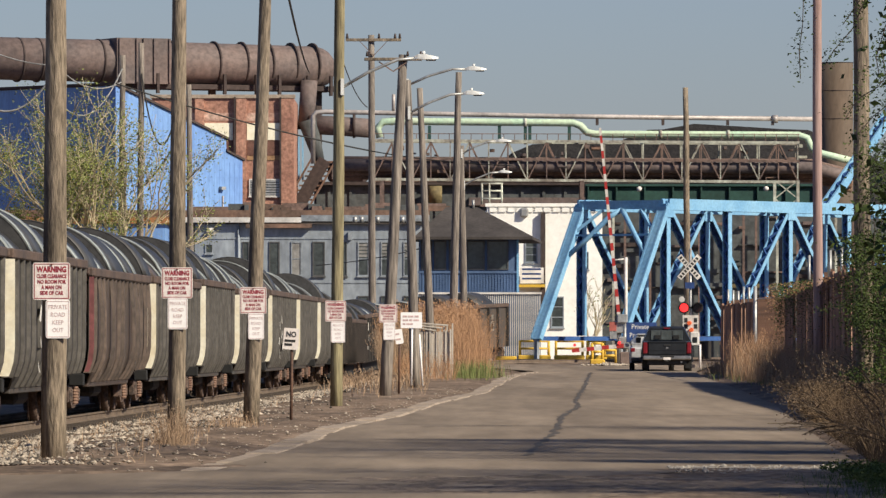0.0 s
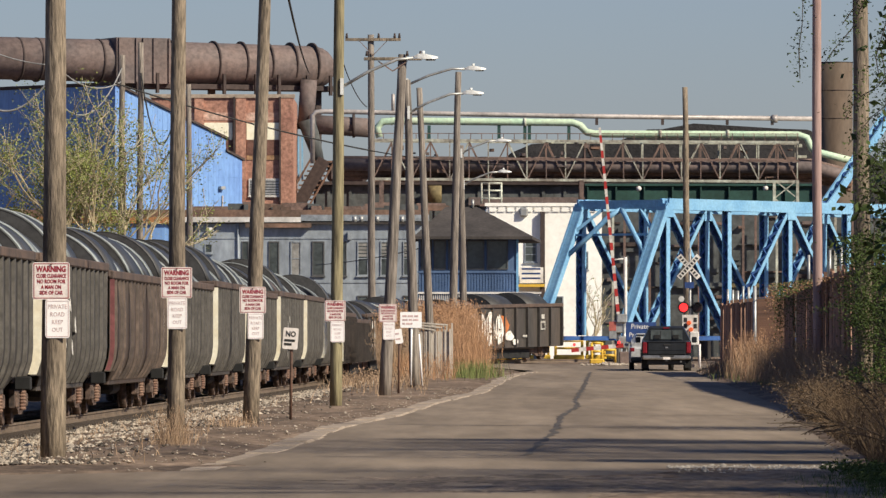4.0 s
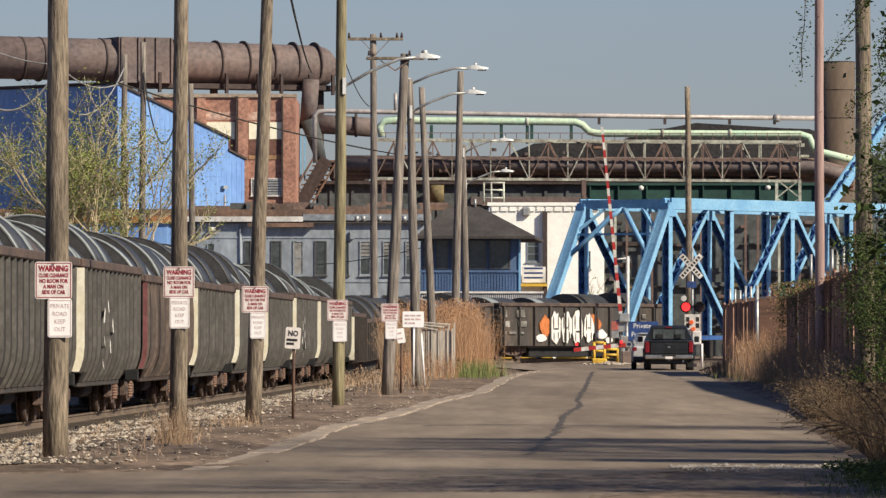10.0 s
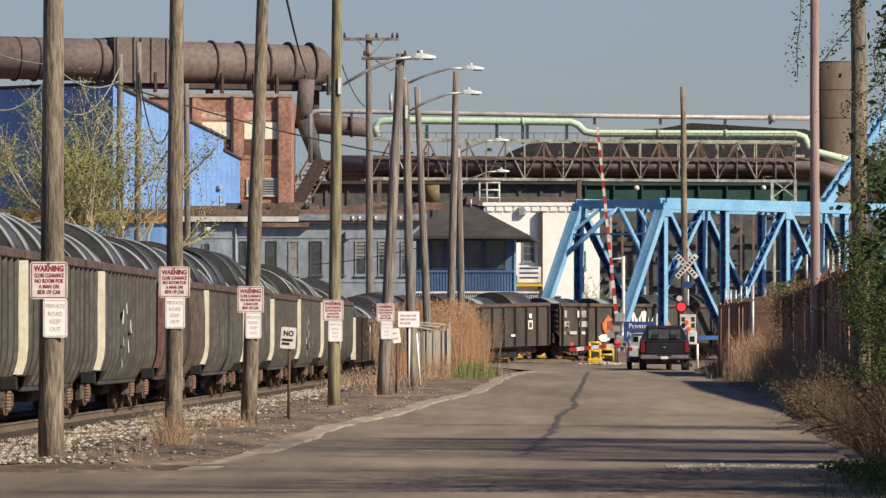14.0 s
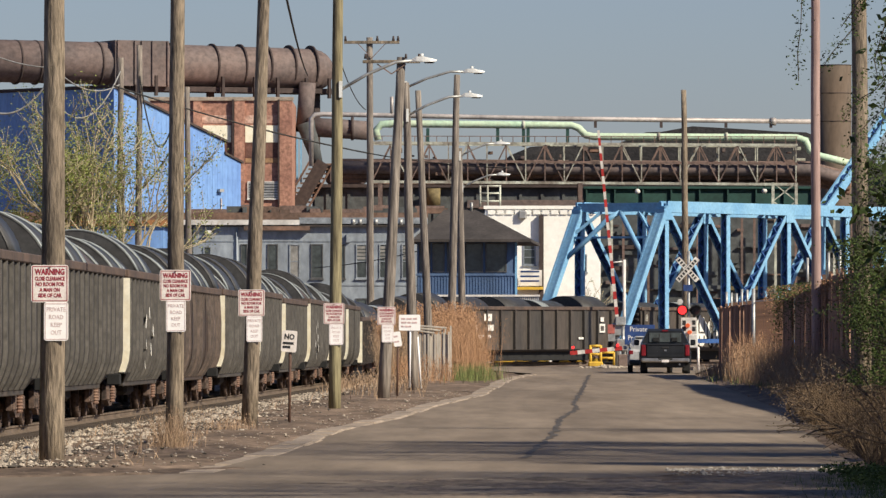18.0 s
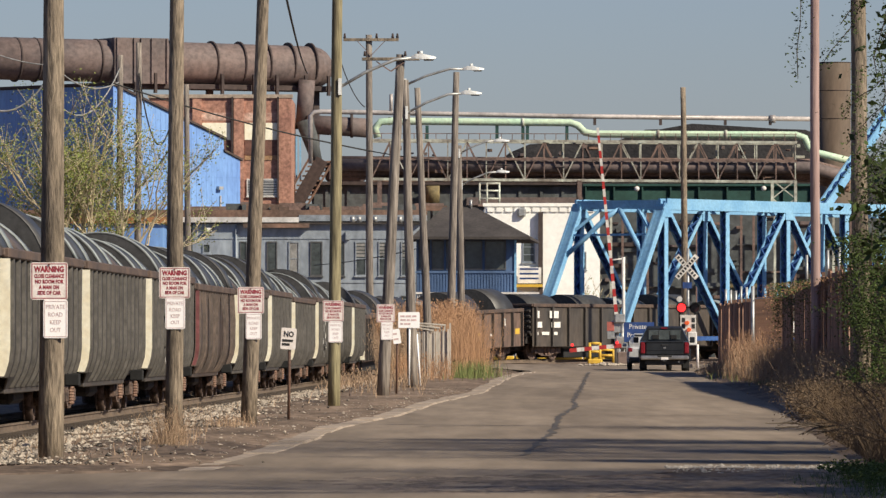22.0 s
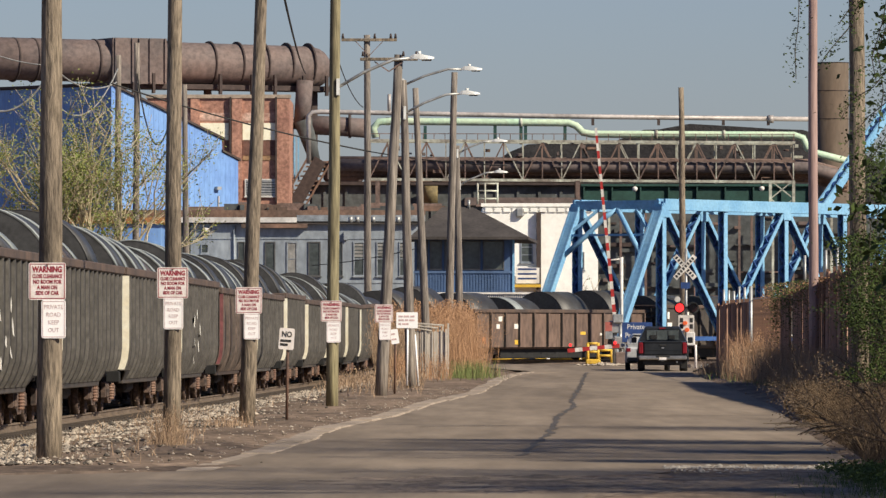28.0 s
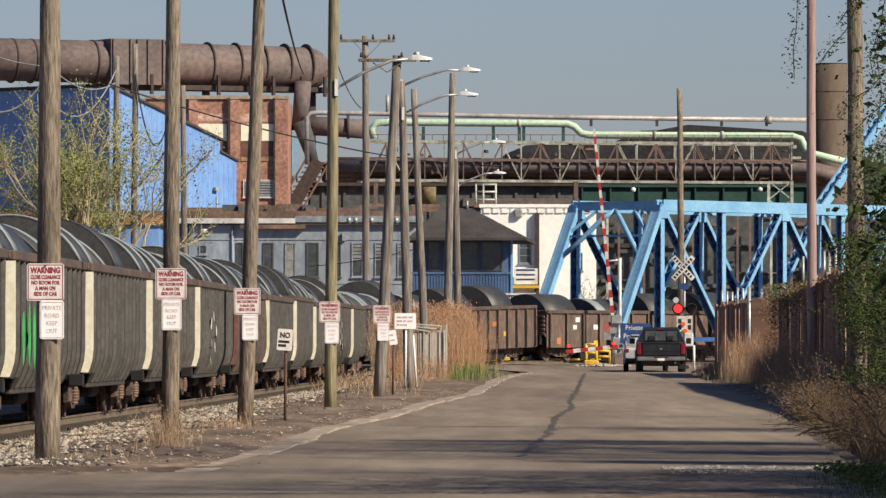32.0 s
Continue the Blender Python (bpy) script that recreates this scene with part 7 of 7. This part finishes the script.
budding_tree(-15.456, 300, 0.3, "bare-branched tree with pale spring buds behind the train", 21, 6, 5.3, 23000, r=0.1, depth=4, size=(0.03, 0.075))
budding_tree(-17.608, 304, 0.3, "budding shrub with pale green leaves behind the train", 22, 5, 4.0, 12000, r=0.08, depth=4, size=(0.035, 0.085))
budding_tree(7.916, 372, 0.5, "thin bare sapling against the cream wall", 25, 3, 2.0, 60, 0.05)


# trees right of the view, added to cast shade on road and verge
def shade_tree(x, y, h, seed, leaves, wide=1.1, size=1.0):
    rnd = random.Random(seed)
    g = thing("roadside_tree", "unseen leafy tree placed to shade the road and verge", "tree", pose(x, y, 0))
    bm = bmesh.new()
    tips = []
    branch(bm, rnd, Vector((0, 0, -0.1)), Vector((0, 0, 1)), h * 0.6, 0.2, 3, tips, 0.7, 0.1)
    part("trunk", bm, M_twig, g, "dark branching trunk")
    ends = [p for p, k in tips if k <= 2 and p.z > 1.3]

    def place(q):
        p = q.choice(ends)
        return p + Vector((q.gauss(0, wide), q.gauss(0, wide), q.gauss(0, wide * 0.8)))
    leafmass("crown", leaves, place, 0.04 * size, 0.1 * size, M_leaf, seed, g, "green spring leaves")


shade_tree(13.5, 82, 14.0, 31, 5500, 1.3)
shade_tree(11.5, 88, 9.0, 32, 8000)
shade_tree(10.6, 87, 13.5, 48, 5000, 0.8)
shade_tree(9.8, 67, 7.5, 33, 9000)
shade_tree(10.6, 74, 5.5, 35, 14000, 0.8, 0.8)
shade_tree(10.6, 97, 6.0, 36, 12000, 0.5, 0.9)
shade_tree(8.7, 92, 3.6, 38, 12000, 0.45, 0.9)
shade_tree(8.0, 83, 3.4, 40, 12000, 0.45, 0.9)
shade_tree(13.0, 63, 12.5, 34, 7000)
shade_tree(13.0, 70, 11.0, 37, 5500)
shade_tree(8.6, 67, 4.2, 43, 16000, 0.5, 0.9)
shade_tree(8.3, 62.5, 4.2, 45, 16000, 0.5, 0.9)


def bush():
    g = thing("roadside_bush", "tangled brown-green bush beside the fence", "bush", pose(6.75, 93, 0))
    rnd = random.Random(41)
    bm = bmesh.new()
    tips = []
    for k in range(9):
        d = Vector((rnd.uniform(-0.5, 0.5), rnd.uniform(-0.7, 0.7), 1)).normalized()
        branch(bm, rnd, Vector((rnd.uniform(-0.5, 0.9), rnd.uniform(-4, 8), -0.1)), d, rnd.uniform(0.8, 1.3), 0.02, 2, tips, 0.6, 0.02)
    tagged(part("stem", bm, M_twig, g, "tangled dark stems"), kind="stuff")
    ends = [p for p, k in tips]

    def place(q):
        p = q.choice(ends)
        return p + Vector((q.gauss(0.1, 0.25), q.gauss(0, 0.6), q.gauss(0, 0.3)))
    leafmass("crown", 3500, place, 0.01, 0.024, mat("brown_green_leaf", (0.17, 0.135, 0.07), 0.9, var=0.4, scale=1.2, fine=8, dark=(0.06, 0.042, 0.026)), 41, g, "small brown and dark green leaves")
    h = thing("bramble_thicket", "leafless dark bramble thicket at the road edge", "bush", pose(7.2, 112, 0))
    bm = bmesh.new()
    tips = []
    for k in range(26):
        d = Vector((rnd.uniform(-1.1, 0.5), rnd.uniform(-0.9, 0.9), rnd.uniform(0.25, 0.9))).normalized()
        branch(bm, rnd, Vector((rnd.uniform(-0.7, 1.6), rnd.uniform(-14, 22), -0.05)), d, rnd.uniform(0.5, 1.0), 0.018, 2, tips, 0.7, -0.02)
    tagged(part("stem", bm, M_twig, h, "tangled dark bramble stems"), kind="stuff")
    ends2 = [p for p, k in tips]

    def place2(q):
        p = q.choice(ends2)
        return p + Vector((q.gauss(0, 0.12), q.gauss(0, 0.2), q.gauss(0, 0.1)))
    leafmass("dead_leaves", 7000, place2, 0.01, 0.03, mat("dead_leaf", (0.16, 0.108, 0.066), 0.9, var=0.3, scale=3, fine=10), 42, h, "withered brown leaves")


bush()


def undergrowth():
    g = thing("dark_undergrowth", "low dark withered undergrowth at the road edge", "bush", pose(6.1, 87, 0))
    rnd = random.Random(46)
    bm = bmesh.new()
    tips = []
    for k in range(16):
        d = Vector((rnd.uniform(-0.8, 0.5), rnd.uniform(-0.9, 0.9), rnd.uniform(0.5, 1))).normalized()
        branch(bm, rnd, Vector((rnd.uniform(-0.5, 0.9), rnd.uniform(-5, 9), -0.05)), d, rnd.uniform(0.4, 0.8), 0.016, 2, tips, 0.7, 0.0)
    tagged(part("stem", bm, M_twig, g, "thin dark tangled stems"), kind="stuff")
    ends = [p for p, k in tips]
    leafmass("crown", 5000, lambda q: q.choice(ends) + Vector((q.gauss(0.05, 0.13), q.gauss(0, 0.3), q.gauss(0, 0.1))), 0.01, 0.028, MATS["dead_leaf"], 46, g, "small withered leaves")


undergrowth()


def fallen_branches():
    """Bare grey branches that lie out over the road's edge."""
    rnd = random.Random(58)
    for x, y, yaw, ln in ((5.9, 106, 195, 0.75), (6.0, 110, 170, 0.7), (5.75, 101, 185, 0.6), (6.2, 115, 160, 0.6), (6.0, 103, 205, 0.5)):
        g = thing("fallen_branch", "bare brown forked branch lying over the road edge", "branch", pose(x, y, land(x, y) + 0.04), group="fallen branches")
        bm, tips = bmesh.new(), []
        a = radians(yaw)
        branch(bm, rnd, Vector((0.5, 0, 0.15)), Vector((math.cos(a), math.sin(a), 0.06)).normalized(), ln, 0.02, 2, tips, 0.4, -0.04)
        part("limb", bm, M_twig, g, "forked bare limb")


fallen_branches()


def dirt_strip():
    """Rutted dark soil across the near end of the road."""
    xs = [-4.5 + 0.12 * k for k in range(92)]
    ys = [66 + 0.35 * k for k in range(36)]
    bm = bmesh.new()
    grid = []
    for y in ys:
        row = []
        for x in xs:
            edge = smooth(66, 68.5, y) * smooth(78.4, 76, y) * smooth(-4.2, 0.5, x)
            h = 0.03 * noise.noise((x * 2.2, y * 0.9, 1)) + 0.02 * noise.noise((x * 6, y * 2.5, 5))
            row.append(bm.verts.new((x, y, land(x, y) - 0.03 + edge * (0.035 + h))))
        grid.append(row)
    for r0, r1 in zip(grid, grid[1:]):
        for k in range(len(xs) - 1):
            bm.faces.new((r0[k], r0[k + 1], r1[k + 1], r1[k])).smooth = True
    solid("dirt_strip", bm, mat("rutted_soil", (0.225, 0.168, 0.12), 0.95, var=0.5, scale=1.2, fine=7, dark=(0.07, 0.052, 0.038), bump=0.6, dist=0.04, stretch=(1, 0.35, 1)), "rutted dark soil over the near road", "soil", kind="structure")


dirt_strip()


def edge_weeds():
    # dark leaf mass, added in place of shade over the sunlit corner
    leafmass("edge_weeds", 9000, lambda q: (4.25 + 1.2 * q.random() ** 0.7, q.uniform(71, 80.5), 0.01 + abs(q.gauss(0, 0.05))), 0.01, 0.03, M_leaf, 48, None, "low dark green weeds at the near road edge", "weeds")


edge_weeds()


def vines():
    g = thing("fence_vine", "withered and greening creeper over the fence", "creeper")
    rnd = random.Random(51)

    def brown(q):
        y = q.uniform(112, 222)
        z = rise(y) + 3.0 - abs(q.gauss(0, 0.9)) * (0.4 + 1.2 * noise.noise((0, y * 0.4, 3)) ** 2 * 3)
        return (10.25 - abs(q.gauss(0, 0.1)), y, z)
    leafmass("withered_leaves", 6500, brown, 0.012, 0.04, mat("withered_vine", (0.34, 0.19, 0.1), 0.9, var=0.3, scale=3, fine=10), 51, g, "withered brown creeper leaves")

    def green(q):
        y = q.choice((q.gauss(212, 1.5), q.gauss(206, 4), q.gauss(198, 5), q.uniform(110, 160)))
        return (10.2 - abs(q.gauss(0, 0.12)), y, rise(y) + 3.0 - abs(q.gauss(0, 0.9)))
    leafmass("green_leaves", 3600, green, 0.015, 0.04, M_leaf, 52, g, "fresh green creeper leaves")


vines()


def hanging(name, label, x0, z0, d, paths, n, seed):
    """Thin twigs with leaves hanging into view."""
    g = thing(name, label, "branch", pose(x0, d, z0))
    rnd = random.Random(seed)
    bm = bmesh.new()
    pts = []
    for line in paths:
        q = [Vector((a, rnd.uniform(-0.1, 0.1), b)) for a, b in line]
        for p, r in zip(q, q[1:]):
            tube(bm, p, r, 0.007, 0.005, n=4, caps=False)
            for t in range(8):
                pts.append(p + (r - p) * (t / 8))
    tagged(part("twig", bm, M_twig, g, "thin drooping twigs"), kind="stuff")

    def place(q):
        return q.choice(pts) + Vector((q.gauss(0, 0.06), q.gauss(0, 0.06), q.gauss(0, 0.06)))
    leafmass("leaves", n, place, 0.012, 0.03, M_leaf, seed, g, "small dark leaves")


hanging("hanging_branch", "drooping leafy twigs of a roadside tree", 5.331, 5.571, 85,
        (((0, 0.3), (-0.25, 0), (-0.4, -0.35), (-0.62, -0.6), (-0.72, -0.75)), ((-0.1, 0.3), (-0.3, 0.02), (-0.52, -0.3)), ((0.1, 0.2), (0.0, -0.3), (-0.12, -0.7), (-0.06, -1.0)),
         ((-0.98, 0.2), (-1.0, -0.3), (-1.04, -0.6), (-1.03, -0.95)), ((0.1, -0.8), (-0.1, -1.05), (-0.35, -1.2), (-0.5, -1.45)), ((0.1, -1.2), (-0.15, -1.4), (-0.45, -1.75)),
         ((0.15, -1.5), (-0.05, -1.8), (-0.3, -2.2)), ((0.15, -1.9), (-0.1, -2.2), (-0.4, -2.6)), ((0.1, -0.2), (-0.05, -0.6), (0.02, -1.1), (-0.05, -1.6))), 1500, 61)


def pole_vine():
    g = thing("pole_creeper", "leafy creeper climbing a wooden pole", "creeper", pose(7.024, 117.7, 0.2))

    def place(q):
        z = 5.8 * q.random() ** 1.2
        return (q.gauss(-0.03 + 0.02 * math.sin(z * 3), 0.16 if z < 3 else 0.1), -0.1 + q.gauss(0, 0.1), z)
    leafmass("leaves", 700, place, 0.018, 0.036, M_leaf, 71, g, "small dark creeper leaves")


pole_vine()


# ---- cables ----
def cable(a, b, sag, r, material, label="dark overhead cable between poles", n=14):
    a, b = Vector(a), Vector(b)
    pts = [a + (b - a) * (i / n) - Vector((0, 0, 4 * sag * (i / n) * (1 - i / n))) for i in range(n + 1)]
    bm = pipe(bmesh.new(), pts, r, 6)
    return solid("cable", bm, material, label, "cable", group="overhead cables")


cable((-21.944, 325, 13.306), (-17.877, 324.8, 13.87), 1.508, 0.05, M_cable_pale, "thick pale slack cable between poles")
cable((-17.851, 324.8, 14.234), (-15.039, 329.8, 13.587), 0.634, 0.035, M_cable_pale, "pale slack cable between poles")
cable((-17.877, 324.8, 12.779), (-14.986, 329.8, 14.22), 1.478, 0.035, M_cable_pale, "pale slack cable between poles")
cable((-14.089, 329.8, 14.009), (-12.374, 329.8, 12.69), 2.638, 0.035, M_cable, "dark drooping cable loop on a pole")
cable((-14.142, 329.8, 8.6), (-12.374, 329.8, 10.975), 0.211, 0.035, M_cable)
cable((-14.822, 320, 13.175), (-3.313, 334, 10.481), 0.211, 0.035, M_cable)
cable((-3.313, 334, 10.481), (3.194, 330, 9.713), 0.132, 0.025, M_cable)
cable((-3.462, 154, 9.409), (-6.325, 335, 14.207), 0.288, 0.03, M_cable)
cable((-2.218, 154, 7.684), (-1.887, 176, 7.307), 0.185, 0.012, M_cable)
cable((-21.424, 325, 15.126), (-17.851, 324.8, 14.182), 0.208, 0.03, M_cable_pale, "pale slack cable between poles")
cable((-6.989, 390, 5.693), (-1.167, 374, 6.417), 0.125, 0.025, M_cable)


# ---- bleached fence in the reeds ----
g = thing("bleached_paling", "bleached broken paling among the reeds", "fence", pose(-0.277, 231, 0.22))
rnd = random.Random(77)
for k in range(22):
    x = -0.58 + 1.16 * k / 21 + rnd.uniform(-0.01, 0.01)
    part("pale", boxed(x - 0.026, x + 0.026, -0.02 + rnd.uniform(-0.05, 0.05), 0.02, 0, rnd.uniform(1.55, 1.85)), mat("bleached_wood", (0.6, 0.54, 0.46), 0.9, var=0.2, stretch=(1, 1, 0.1)), g)
for k in range(3):
    part("broken_rail", tubed((-0.66, -0.06, 1.72 + 0.07 * k), (0.05 + 0.2 * k, -0.06, 1.6 + 0.09 * k), 0.03, n=5), MATS["bleached_wood"], g)


# ---- green growth hanging over the end of the fence ----
def ivy():
    g = thing("ivy_curtain", "dark green ivy hanging over the near end of the fence", "creeper", pose(7.05, 116, 0.1))
    rnd = random.Random(91)
    bm = bmesh.new()
    for k in range(26):
        p = Vector((rnd.uniform(-0.25, 1.3), rnd.uniform(-3, 3), rnd.uniform(2.6, 4.0)))
        for _ in range(6):
            q = p + Vector((rnd.gauss(-0.02, 0.06), rnd.gauss(0, 0.1), -rnd.uniform(0.15, 0.4)))
            tube(bm, p, q, 0.008, 0.006, n=4, caps=False)
            p = q
    tagged(part("stem", bm, M_twig, g, "thin hanging stems"), kind="stuff")

    def place(q):
        while True:
            z = q.uniform(0.7, 4.6)
            edge = -0.35 + 0.75 * noise.noise((z * 1.3, 2, 0)) + 0.3 * noise.noise((z * 4.1, 7, 0)) + 0.35 * smooth(2.9, 3.7, z)
            x = q.uniform(-0.9, 1.25)
            if x > edge + q.gauss(0, 0.1) and (z < 3.1 or q.random() < 0.4) and noise.noise((x * 2.5, z * 2.5, 9)) > q.uniform(-0.7, 0.15):
                return (x, q.gauss(0, 1.6), z)
    leafmass("leaves", 28000, place, 0.014, 0.036, M_leaf, 91, g, "small dark ivy leaves")


ivy()


# ---- what moves ----
def motions():
    for ob, rows in RIDES:
        walk(ob, rows)
    # the wheelsets roll: three keys a second
    for ob in [o for o in bpy.data.objects if o.name.split(".")[0] == "wheelset"]:
        base = ob.matrix_basis.copy()
        walk(ob, [(t, base @ Matrix.Rotation(-(run(t) - run(0)) / 0.42, 4, "X")) for t in [32.0 * k / 110 for k in range(111)]])


motions()
